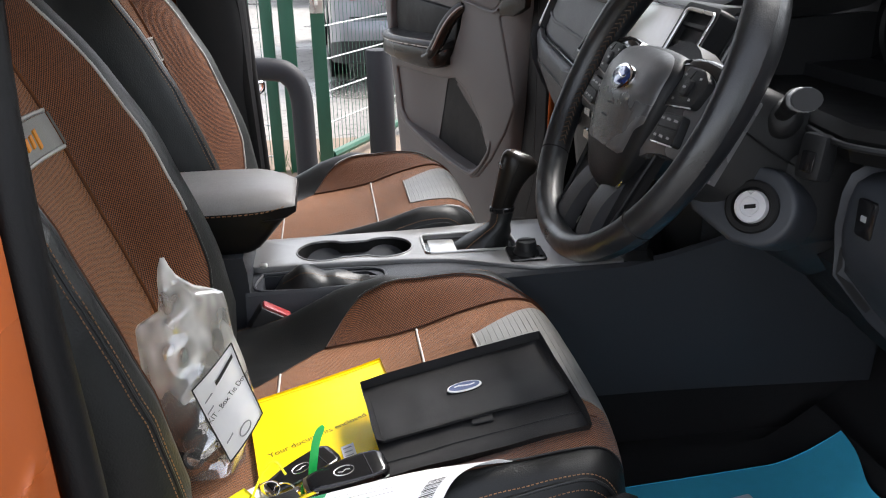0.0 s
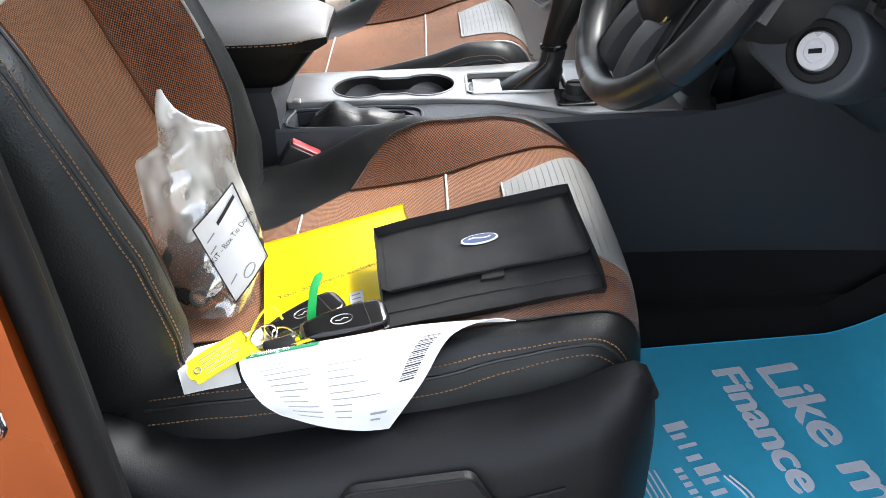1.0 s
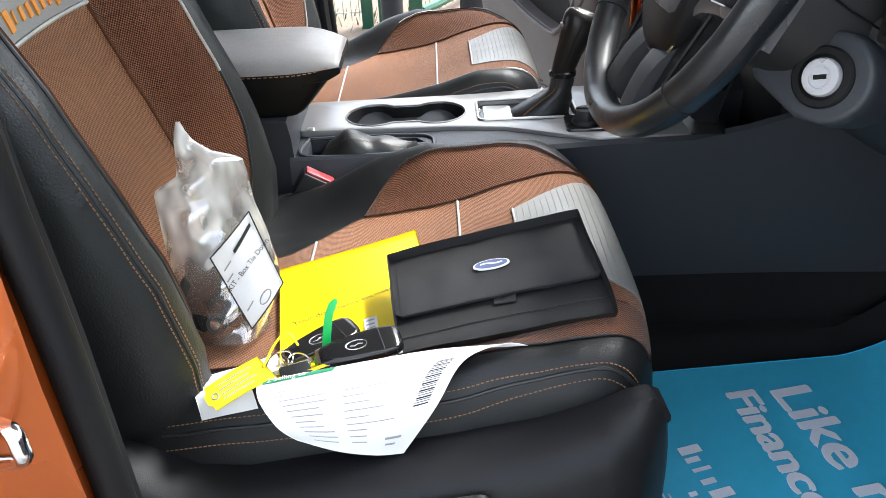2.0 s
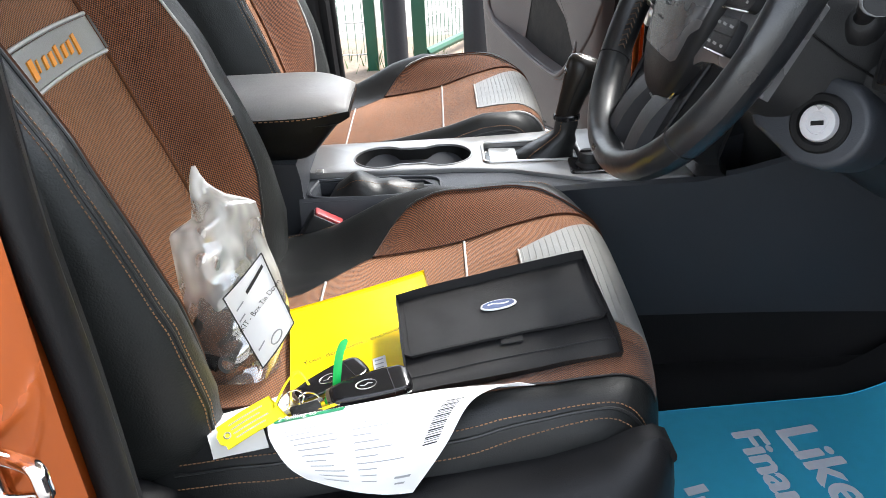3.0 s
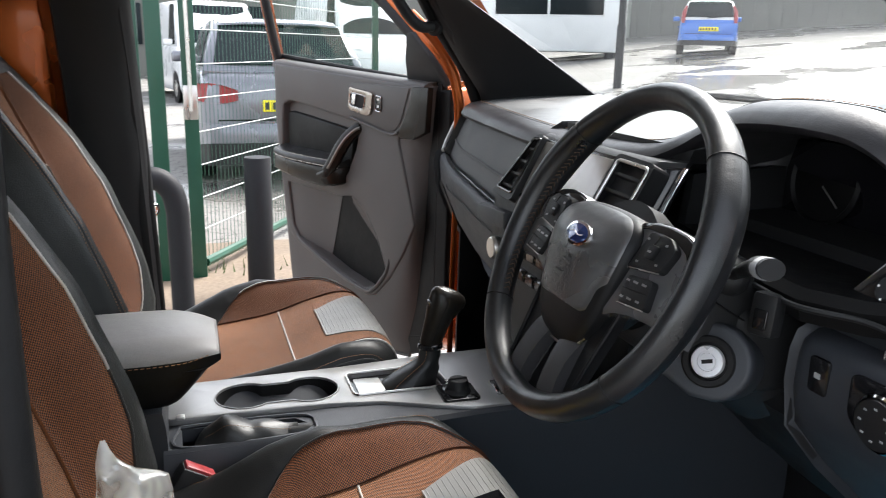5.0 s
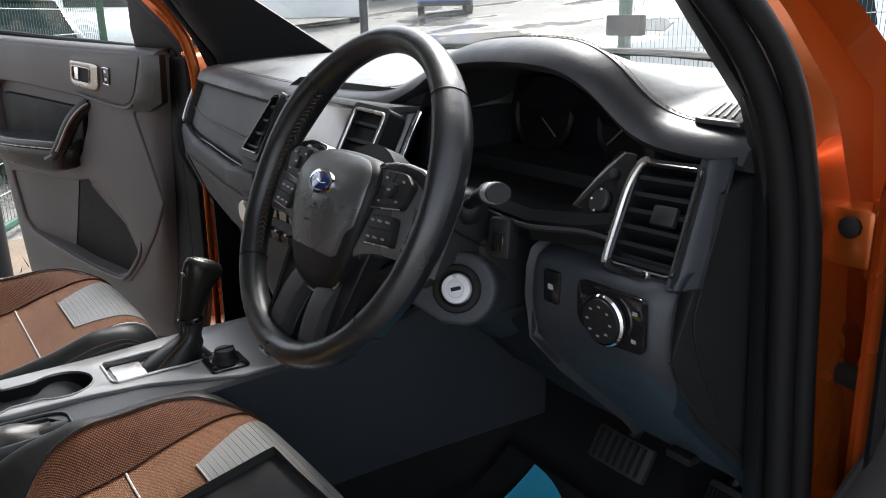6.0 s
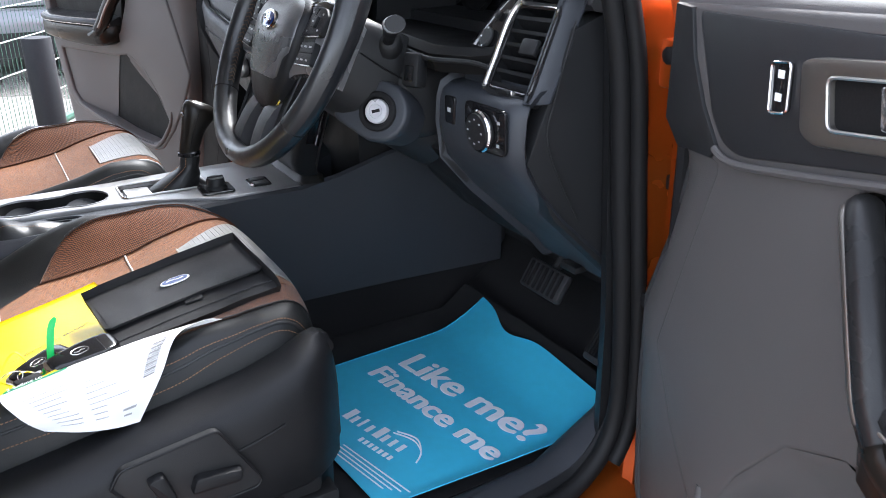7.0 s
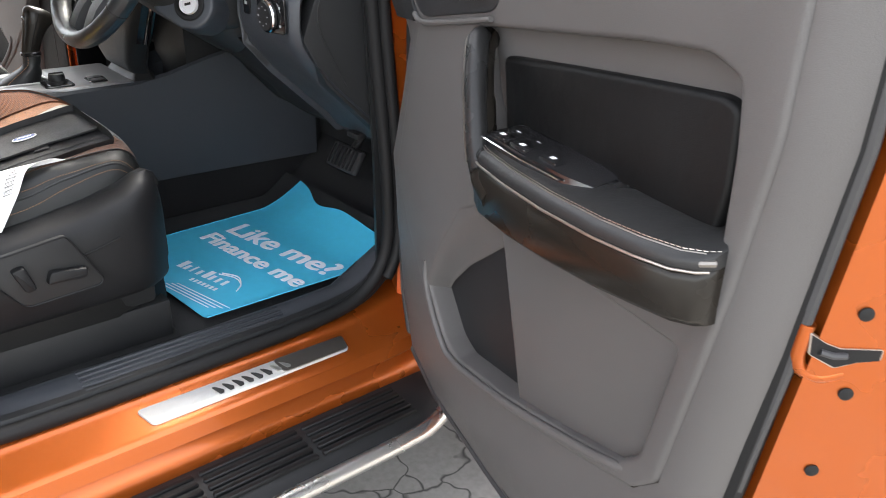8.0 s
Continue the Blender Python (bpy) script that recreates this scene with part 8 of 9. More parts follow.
ink(0.04, 0.30, 0.25, 0.315, INK_GREEN)
g0, g1, g2 = reg_at(0.06, 0.305, 0.0016), reg_at(0.26, 0.305, 0.0016), reg_at(0.06, 0.255, 0.0016)
part("print", letters("2 Selling to", g0, (g1 - g0).normalized(), (g2 - g0).normalized(), 0.0062, 0.0), WHITE, reg, "white printed words", smooth=False)
ink(0.46, 0.80, 0.03, 0.12, PALE_GREEN)
ink(0.50, 0.66, 0.05, 0.085, INK_GREEN)
random.seed(5)
for k in range(13):
    v0 = 0.36 + 0.043 * k
    u0 = 0.06 + 0.012 * k
    ink(u0, u0 + 0.10 + 0.10 * random.random(), v0, v0 + 0.007, INK_GREY)
    ink(0.34 + 0.01 * k, 0.42 + 0.22 * random.random() + 0.01 * k, v0, v0 + 0.006, INK_GREY)
for k in range(22):
    u0 = 0.80 + 0.004 * (k % 2)
    v0 = 0.44 + 0.0125 * k
    part("barcode_bar", sheet(lambda u, v: reg_at(0.80 + 0.09 * u, v0 + (0.004 + 0.004 * (k * 7 % 3 == 0)) * v, 0.0007), [0, 0.5, 1], [0, 1]), INK, reg)
ink(0.70, 0.82, 0.86, 0.874, INK_GREY)
ink(0.72, 0.80, 0.90, 0.912, INK_GREY)

# ---- clear bag of tie-down parts ----
bag = thing("parts_bag", "clear plastic bag of black tie-down parts leaning on the seat", "plastic bag", at=(0.46, -0.13, 0.82))
BR, BU, BN = Vector((-0.390, 0.921, 0)), Vector((-0.20, -0.085, 0.976)), Vector((0.90, 0.38, 0.22))
B0 = Vector((0.470, -0.145, 0.822))
WIDTH = [(0.0, -0.036, 0.046), (0.035, -0.042, 0.064), (0.06, -0.040, 0.068), (0.10, -0.043, 0.063), (0.13, -0.042, 0.057), (0.158, -0.041, 0.056), (0.166, -0.036, 0.056), (0.170, -0.016, 0.055), (0.180, -0.013, 0.054), (0.192, -0.011, 0.026), (0.206, -0.010, 0.010), (0.218, -0.007, 0.004), (0.228, -0.003, 0.001)]


def bag_at(side, u, v):
    """A point of the film: side 1 faces out of the seat, -1 into it."""
    h = -0.012 + 0.240 * v
    a, b = lerp_table([(r[0], r[1]) for r in WIDTH], h), lerp_table([(r[0], r[2]) for r in WIDTH], h)
    x = a + (b - a) * u
    puff = 0.026 * (math.sin(math.pi * u) ** 0.6 if 0 < u < 1 else 0) * max(0.0, 1 - v * 1.02) ** 0.55 + 0.002
    cr = 0.006 * noise.noise((x * 16, h * 12, side * 3.0)) + 0.016 * abs(noise.noise((x * 13 - h * 20, h * 7 + x * 6, side * 9.0))) - 0.008 * abs(noise.noise((x * 24 + h * 12, h * 9 - x * 10, side * 5.0)))
    return B0 + BR * x + BU * h + BN * (side * puff + cr * (0.25 + 0.75 * math.sin(math.pi * max(0.0, min(1.0, u)))))


for side in (1, -1):
    film = part("film", sheet(lambda u, v: bag_at(side, u, v), [k / 34 for k in range(35)], [k / 48 for k in range(49)]), FILM, bag, "crumpled clear plastic film", flat_angle=25)
    film.visible_shadow = True
LAB = [B0 + BR * a + BU * b + BN * 0.037 for a, b in ((0.0206, 0.004), (0.0630, 0.0456), (0.0440, 0.1305), (-0.0039, 0.0917))]


def label_at(u, v, lift):
    """The label lies slack on the film, a little bowed."""
    return LAB[0].lerp(LAB[1], u).lerp(LAB[3].lerp(LAB[2], u), v) + BN * (lift + 0.004 * math.sin(math.pi * u) + 0.003 * math.sin(2 * math.pi * v + 1))


label = part("label", sheet(lambda u, v: label_at(u, v, 0.0), [k / 10 for k in range(11)], [k / 14 for k in range(15)], 0.0008), PAPER, bag, "white printed label")
rim = [label_at(k / 10, 0, 0.001) for k in range(11)] + [label_at(1, k / 10, 0.001) for k in range(11)] + [label_at(1 - k / 10, 1, 0.001) for k in range(11)] + [label_at(0, 1 - k / 10, 0.001) for k in range(11)]
part("label_border", tube(rim, 0.0008, 5), INK, label, "black label border")
e1 = (label_at(0.9, 0.5, 0) - label_at(0.1, 0.5, 0)).normalized()
e2 = (label_at(0.5, 0.9, 0) - label_at(0.5, 0.1, 0)).normalized()
part("print", letters("KIT - Box Tie Down", label_at(0.02, 0.52, 0.0045), e1, e2, 0.0058, 0.0), INK, label, "black printed words", smooth=False)
for k, (v, u0, u1) in enumerate(((0.82, 0.42, 0.92), (0.75, 0.10, 0.30), (0.62, 0.05, 0.22), (0.20, 0.10, 0.30))):
    part("print_bar", sheet(lambda a, b: label_at(u0 + (u1 - u0) * a, v + (0.05 if k == 0 else 0.02) * b + 0.12 * (a - 0.5) * (u1 - u0), 0.0014), [j / 5 for j in range(6)], [0, 1]), INK if k == 0 else INK_GREY, label)
oc = label_at(0.55, 0.12, 0.0018)
part("badge", tube(ellipse(oc, e1, e2, 0.0085, 0.005, 24) + [ellipse(oc, e1, e2, 0.0085, 0.005, 24)[0]], 0.0008, 5), INK_GREY, label)
WEBBING = material("dark_webbing", (0.030, 0.034, 0.031), 0.38, 0, 0.5, 700.0, 0.35, 30.0)


def bundle(u, v):
    """Folded webbing filling the foot of the bag."""
    a, b = 2 * math.pi * u, math.pi * v
    f = 1 + 0.16 * math.sin(5 * a + 4 * b) * math.sin(b) + 0.22 * noise.noise((math.cos(a) * 1.6, math.sin(a) * 1.6, v * 5))
    return B0 + BR * (0.010 + 0.047 * f * math.cos(a) * math.sin(b)) + BU * (0.048 - 0.052 * math.cos(b) + 0.010 * noise.noise((u * 4, v * 3, 2))) + BN * (0.017 * f * math.sin(a) * math.sin(b))


part("strap_bundle", sheet(bundle, [k / 40 for k in range(41)], [k / 24 for k in range(25)]), WEBBING, bag, "folded dark webbing")
for k in range(2):
    c = B0 + BR * (-0.012 + 0.034 * k) + BU * 0.012 + BN * 0.020
    part("ring", turned([(0.0105, -0.002), (0.0115, 0.0), (0.0105, 0.002), (0.0075, 0.002), (0.007, 0.0), (0.0075, -0.002)], c, BN + BU * 0.3, 20, False), GREY_DARK, bag, "dark tie-down ring")
for k in range(4):
    c = B0 + BR * (-0.028 + 0.02 * k) + BU * (0.012 + 0.012 * (k % 2))
    part("buckle", box(-0.011, 0.011, -0.005, 0.005, -0.009, 0.009, 0.003, 2, Matrix.Translation(c) @ pose(0, 0, 0, 30 * k, 20, 67 + 25 * k)), GLOSS, bag)
part("strap_fold", tube(smooth_line([B0 + BR * -0.03 + BU * 0.05, B0 + BR * -0.005 + BU * 0.10, B0 + BR * 0.02 + BU * 0.15], 6), 0.006, 8, 0.3), PALE_GREEN, bag)

# ---- paper mat in the footwell ----
def mat_z(x, y):
    e = max(0.0, (y - 0.69) / 0.13)
    r = max(0.0, (x - 0.635) / 0.05)
    return 0.5365 + 0.050 * min(e, 1.4) ** 1.6 + 0.022 * r * r + 0.034 * e * r + 0.006 * math.exp(-((x - 0.33) / 0.03) ** 2) * e + 0.0008 * noise.noise((x * 5, y * 5, 4))


MQ = [Vector((0.222, 0.815, 0)), Vector((0.690, 0.786, 0)), Vector((0.660, 0.352, 0)), Vector((0.255, 0.316, 0))]


def mat_at(u, v, lift=0.0):
    p = MQ[0].lerp(MQ[1], u).lerp(MQ[3].lerp(MQ[2], u), v)
    p.y -= 0.024 * math.exp(-((u - 0.27) / 0.12) ** 2) * max(0, 1 - v * 2.5)
    return Vector((p.x, p.y, mat_z(p.x, p.y) + lift))


mat_ = thing("paper_mat", "bright blue printed paper mat on the driver's floor", "floor mat", at=(0.45, 0.55, 0.53))
part("sheet", sheet(lambda u, v: mat_at(u, v), [k / 40 for k in range(41)], [k / 40 for k in range(41)], 0.0015), PAPER_BLUE, mat_)
def mat_words(text, o, along, length, h):
    """Heavy printed words fitted to their length on the mat."""
    d = Vector((along[0], along[1], 0)).normalized()
    up = Vector((-d.y, d.x, 0))
    probe = letters(text, (0, 0, 0), (1, 0, 0), (0, 1, 0), h, 0.0)
    wide = max(v.co.x for v in probe.verts) - min(v.co.x for v in probe.verts)
    probe.free()
    out = []
    for k, (dx, dy) in enumerate(((-0.0034, 0), (-0.0017, 0.0012), (0.0, -0.0012), (0.0017, 0.0012), (0.0034, 0))):
        b = letters(text, (0, 0, 0), (1, 0, 0), (0, 1, 0), h, 0.0003)
        for v in b.verts:
            p = Vector((o[0], o[1], 0)) + d * (v.co.x * length / wide + dx) + up * (v.co.y + dy)
            v.co = Vector((p.x, p.y, v.co.z))
        out.append(lay(b, mat_z, 0.0018 + 0.00015 * k))
    part("print", merge(*out), TXT_LILAC, mat_, "pale printed words", smooth=False)


mat_words("Like me?", (0.300, 0.562), (0.338, 0.062), 0.335, 0.062)
mat_words("Finance me", (0.302, 0.497), (0.343, 0.050), 0.342, 0.046)
# brand mark as plain strokes: a row of letter-sized bars, a swoosh, a smaller row
ED = Vector((0.152, 0.040, 0)).normalized()
EU = Vector((-ED.y, ED.x, 0))
for k, (w, h) in enumerate(((0.020, 0.031), (0.015, 0.020), (0.012, 0.026), (0.015, 0.020), (0.020, 0.031), (0.015, 0.020), (0.014, 0.020), (0.015, 0.020))):
    o = Vector((0.410, 0.398, 0)) + ED * (0.0195 * k)
    part("emblem_bar", lay(slab([o + ED * a + EU * b for a, b in ((0, 0), (w - 0.006, 0), (w - 0.006, h), (0, h))], (0, 0, 1), 0.0005), mat_z, 0.0022), TXT_LILAC, mat_, smooth=False)
for k in range(7):
    o = Vector((0.486, 0.392, 0)) + ED * (0.0118 * k)
    part("emblem_bar", lay(slab([o + ED * a + EU * b for a, b in ((0, 0), (0.007, 0), (0.007, 0.011), (0, 0.011))], (0, 0, 1), 0.0005), mat_z, 0.0022), TXT_LILAC, mat_, smooth=False)
for dz in (0.0, 0.007):
    part("emblem_arc", lay(tube(smooth_line([(0.500, 0.452 + dz, 0), (0.535, 0.470 + dz, 0), (0.570, 0.466, 0), (0.590, 0.446, 0)], 6), 0.0014, 5), mat_z, 0.0024), TXT_LILAC, mat_)
for k in range(4):
    part("print_bar", lay(slab([(0.486 - 0.006 * k, 0.366 - 0.009 * k, 0), (0.648 - 0.010 * k, 0.402 - 0.010 * k, 0), (0.648 - 0.010 * k, 0.4045 - 0.010 * k, 0), (0.486 - 0.006 * k, 0.3685 - 0.009 * k, 0)], (0, 0, 1), 0.0004), mat_z, 0.0022), TXT_LILAC, mat_, smooth=False)
rub = thing("floor_mat", "black carpet floor mat under the paper mat", "floor mat", at=(0.42, 0.55, 0.515))
part("mat_sheet", sheet(lambda u, v: (0.14 + 0.53 * u, 0.30 + 0.52 * v, 0.523 + 0.006 * noise.noise((u * 5, v * 5, 6)) + 0.06 * max(0, v - 0.85) / 0.15), [k / 10 for k in range(11)], [k / 12 for k in range(13)], 0.007), CARPET, rub)

# ---- yard outside ----
GREEN_PAINT = material("green_fence_paint", (0.008, 0.064, 0.038), 0.42, 0, 0.2, 200.0, 0.15, 4.0)
GALV = material("grey_barrier_paint", (0.014, 0.0145, 0.017), 0.55, 0, 0.3, 120.0, 0.15, 5.0, spec=0.2)
WIRE = material("coated_wire", (0.03, 0.10, 0.065), 0.45, 0, 0, 100.0, 0.1)
WIRE_PALE = material("galvanised_wire", (0.55, 0.56, 0.56), 0.4, 0.6, 0, 100.0, 0.1)
CAR_GLASS = material("car_glass", (0.012, 0.017, 0.02), 0.2, 0, 0, 50.0, 0.1, spec=0.12)
WALL_GREY = material("grey_cladding", (0.16, 0.16, 0.145), 0.7, 0, 0.3, 30.0, 0.12, 0.6)
WALL_PALE = material("pale_shutter", (0.30, 0.31, 0.28), 0.6, 0, 0.3, 30.0, 0.1, 0.6)
DIRT = material("brown_dirt", (0.17, 0.13, 0.095), 0.95, 0, 1.0, 40.0, 0.35, 3.0)


def gh(x, y):
    return ground_height(x, y)


def fence_panel(p0, p1, height, label, pitch=0.05):
    """A welded mesh panel between two posts: stout level wires, thin uprights, two folds."""
    a, b = Vector(p0), Vector(p1)
    d = b - a
    n = int(d.length / pitch)
    f = thing("mesh_fence_panel", label, "fence", "fence panels", at=a)
    nrm = Vector((0, 0, 1)).cross(d.normalized())
    ups = []
    for k in range(n + 1):
        q = a + d * (k / n)
        ups.append(tube([q, q + Vector((0, 0, height))], 0.0018, 4, 1, False))
    part("wire_grid", merge(*ups), WIRE, f, kind="stuff")
    z = 0.05
    while z < height:
        part("level_wire", tube([a + Vector((0, 0, z)) + nrm * 0.008, b + Vector((0, 0, z)) + nrm * 0.008], 0.0042, 6), WIRE_PALE, f)
        z += 0.20
    return f


def fence_post(x, y, h, w=0.06, label="green painted square steel fence post"):
    p = thing("fence_post", label, "fence post", "fence posts", at=(x, y, gh(x, y)))
    z = gh(x, y)
    part("post", box(x - w / 2, x + w / 2, y - w / 2, y + w / 2, z - 0.05, z + h, 0.006), GREEN_PAINT, p)
    part("cap", box(x - w / 2 - 0.004, x + w / 2 + 0.004, y - w / 2 - 0.004, y + w / 2 + 0.004, z + h, z + h + 0.02, 0.006), RUBBER, p)
    return p


FX = -3.85
for x, y in ((FX, -5.2), (FX, -2.8), (-6.96, 1.81)):
    fence_post(x, y, 2.4)
gp = fence_post(FX, -0.035, 2.4, 0.085, "green painted gate post with a steel latch")
part("latch_plate", box(FX + 0.043, FX + 0.055, -0.075, 0.005, 0.95, 1.15, 0.004), SATIN, gp)
part("latch_rod", tube([(FX + 0.07, -0.035, 1.0), (FX + 0.07, -0.035, 1.75)], 0.012, 8), SATIN, gp)
fence_post(FX, -0.34, 2.4, 0.07)
fence_post(FX + 0.02, -0.22, 2.4, 0.09, "green painted thick gate stile")
fence_panel((FX, 0.0, 0.02), (-6.96, 1.81, 0.02), 2.2, "green welded wire mesh fence panel")
fence_panel((FX, -2.8, 0.02), (FX, -0.34, 0.02), 2.2, "green welded wire mesh gate panel")
fence_panel((FX, -5.2, 0.02), (FX, -2.8, 0.02), 2.2, "green welded wire mesh fence panel")
part("bottom_rail", tube([(FX, 0.0, 0.06), (-6.96, 1.81, 0.06)], 0.03, 8), GREEN_PAINT, gp)

hoop = thing("hoop_barrier", "grey painted steel hoop barrier", "barrier", at=(-3.0, -0.7, GROUND))
part("hoop", tube(smooth_line([(-3.0, -0.135, GROUND - 0.05), (-3.0, -0.135, 0.4), (-3.0, -0.140, 0.60), (-3.0, -0.18, 0.70), (-3.0, -0.28, 0.742), (-3.0, -0.6, 0.745), (-3.0, -1.2, 0.745), (-3.0, -1.5, 0.742), (-3.0, -1.6, 0.70), (-3.0, -1.64, 0.60), (-3.0, -1.65, 0.4), (-3.0, -1.65, GROUND - 0.05)], 6), 0.058, 18), GALV, hoop)
bol = thing("bollard", "grey steel bollard with a flat top", "bollard", at=(-3.5, 0.31, GROUND))
part("tube", turned([(0.075, 0.0), (0.078, 0.01), (0.078, 0.795), (0.074, 0.802), (0.02, 0.803)], (-3.5, 0.31, GROUND), (0, 0, 1), 24), GALV, bol)
lone("dirt_strip", sheet(lambda u, v: (-4.7 + 1.5 * u + 0.15 * noise.noise((v * 4, 0, 0)), -6 + 12 * v, gh(-4.7 + 1.5 * u, -6 + 12 * v) + 0.012 + 0.02 * noise.noise((u * 8, v * 50, 1)) * math.sin(math.pi * u)), [k / 14 for k in range(15)], [k / 90 for k in range(91)], 0.01), DIRT, "strip of bare brown dirt along the fence", "ground", "structure")
random.seed(3)
weeds = bmesh.new()
for k in range(260):
    x, y = -4.0 + random.uniform(-0.25, 0.25), random.uniform(-2.5, 2.2)
    h, a = random.uniform(0.03, 0.11), random.uniform(0, 6.28)
    z = gh(x, y) + 0.01
    q = [weeds.verts.new(c) for c in ((x - 0.006 * math.sin(a), y + 0.006 * math.cos(a), z), (x + 0.006 * math.sin(a), y - 0.006 * math.cos(a), z), (x + 0.5 * h * math.cos(a), y + 0.5 * h * math.sin(a), z + h))]
    weeds.faces.new(q)
lone("weeds", weeds, material("weed_green", (0.07, 0.11, 0.03), 0.7), "small weeds at the foot of the fence", "plants", "stuff")


def make_car(name, label, paint, at, heading, length, width, height, belt, hood, tail, lamps="wide", van=False, top_paint=None):
    """A parked vehicle with its nose along heading (degrees from x), standing on the ground at its middle."""
    car = thing(name, label, "van" if van else "car", "", at)
    m = Matrix.Translation(at) @ pose(0, 0, 0, 0, 0, heading)
    L, W, H = length / 2, width / 2, height

    def add(nm, bm, mat, par=car, lb="", flat_angle=40):
        bm.transform(m)
        return part(nm, bm, mat, par, lb, flat_angle=flat_angle)

    def mirrored(half):
        return half + [(x, -y, z) for x, y, z in half[::-1] if y > 1e-6]
    # lower body: sill to belt line, with a soft shoulder and a tumbling nose and tail
    def low(x, w, zb, zt):
        return mirrored([(x, W * w * 0.94, zb), (x, W * w * 0.99, zb + 0.10), (x, W * w, zb + 0.22), (x, W * w, zb + (zt - zb) * 0.62), (x, W * w * 0.985, zb + (zt - zb) * 0.80), (x, W * w * 0.965, zt - 0.03), (x, W * w * 0.93, zt), (x, 0.0, zt + 0.015)])
    stations = [(-L, 0.84, 0.40, belt * 0.90), (-L + 0.03, 0.90, 0.34, belt * 0.955), (-L + 0.10, 0.95, 0.28, belt * 0.99), (-L + 0.26, 0.985, 0.25, belt), (-L + 0.8, 1.0, 0.24, belt), (L - hood, 1.0, 0.24, belt * 0.985), (L - hood * 0.5, 0.985, 0.24, belt * 0.93), (L - 0.30, 0.95, 0.25, belt * 0.86), (L - 0.10, 0.88, 0.28, belt * 0.76), (L, 0.78, 0.34, belt * 0.66)]
    body = add("body", loft([low(*q) for q in stations]), paint, flat_angle=60)
    # cabin: pillars lean in to a crowned roof
    wt = 0.78 if not van else 0.86
    def high(x, zt, k):
        wb, w2 = W * 0.93, W * (wt + (0.93 - wt) * (1 - k))
        return mirrored([(x, wb, belt - 0.04), (x, wb + (w2 - wb) * 0.5, belt + (zt - belt) * 0.45), (x, w2, zt - 0.09 * k), (x, w2 * 0.95, zt - 0.035 * k), (x, w2 * 0.82, zt - 0.012 * k), (x, 0.0, zt + 0.01)])
    r0, r1, r2, r3 = -L + 0.10, -L + tail, L - hood - 0.72, L - hood + 0.06
    add("roof", loft([high(r0, belt + 0.02, 0.05), high(r0 + (r1 - r0) * 0.55, belt + (H - belt) * 0.60, 0.65), high(r1, H - 0.045, 1), high(r1 + 0.5, H - 0.01, 1), high((r1 + r2) / 2, H, 1), high(r2, H - 0.03, 1), high(r2 + (r3 - r2) * 0.5, belt + (H - belt) * 0.58, 0.6), high(r3, belt + 0.01, 0.03)]), top_paint or paint, lb="roof and pillars", flat_angle=60)

    def pane(nm, xa, xb, fa, fb, wa, wb, out):
        """Glass on a raked end of the cabin between two heights, following its crown."""
        def fn(u, v):
            f = fa + (fb - fa) * v
            return Vector((xa + (xb - xa) * f + out * (0.062 - 0.030 * u * u), W * (wa + (wb - wa) * v) * u, belt + (H - 0.03 - belt) * f))
        return add(nm, sheet(fn, [k / 6 for k in range(-6, 7)], [k / 5 for k in range(6)], 0.012), CAR_GLASS, flat_angle=60)
    rw = pane("rear_window", r0, r1, 0.14, 0.86, 0.80, 0.70, -1)
    add("tail_wiper", tube([(r0 - 0.02, 0.05, belt + 0.05), (r0 + 0.005, -0.38, belt + 0.09)], 0.014, 6), RUBBER, rw)
    pane("windscreen", r3, r2, 0.08, 0.90, 0.82, 0.72, 1)
    for s in (-1, 1):
        spans = ((r2 - 0.45, r2 + 0.28),) if van else ((r1 + 0.14, (r1 + r2) / 2 - 0.05), ((r1 + r2) / 2 + 0.03, r2 + 0.30))
        for a, b in spans:
            zb, zt = belt + 0.035, H - 0.13
            def side(z):
                return s * (W * 0.93 + W * (wt - 0.93) * (z - belt) / (H - 0.09 - belt) + 0.006)
            add("side_window", slab(rounded([(a, side(zb), zb), (b + 0.12, side(zb), zb), (b - 0.14, side(zt), zt), (a + 0.03, side(zt), zt)], 0.04), (0, s, 0.3), 0.012), CAR_GLASS)
        for x in (r1 + 0.05, (r1 + r2) / 2 - 0.01, r2 + 0.42):
            add("door_seam", box(x - 0.005, x + 0.005, s * W - 0.006, s * W + 0.001, 0.34, belt * 0.86, 0.0, 1), RUBBER, body)
        for x in ((r1 + r2) / 2 - 0.16, r2 + 0.24):
            add("door_handle", box(x - 0.09, x + 0.09, s * W - 0.01, s * W + 0.02, belt * 0.80, belt * 0.80 + 0.03, 0.008, 2), paint, body)
        if lamps == "wide":
            def lamp(u, v):
                x = lerp_table([(0.0, -L - 0.012), (0.55, -L + 0.004), (0.72, -L + 0.045), (0.85, -L + 0.13), (1.0, -L + 0.34)], u)
                y = lerp_table([(0.0, 0.56), (0.55, 0.82), (0.72, 0.905), (0.85, 0.972), (1.0, 1.005)], u)
                h = lerp_table([(0.0, 0.050), (0.3, 0.085), (0.6, 0.10), (0.85, 0.085), (1.0, 0.03)], u)
                return Vector((x, s * W * y, belt * 0.805 + h * (v - 0.5) * 2 + 0.03 * u))
            add("tail_lamp", sheet(lamp, [k / 14 for k in range(15)], [k / 4 for k in range(5)], 0.02), RED, lb="red wrap-round tail lamp", flat_angle=60)
        else:
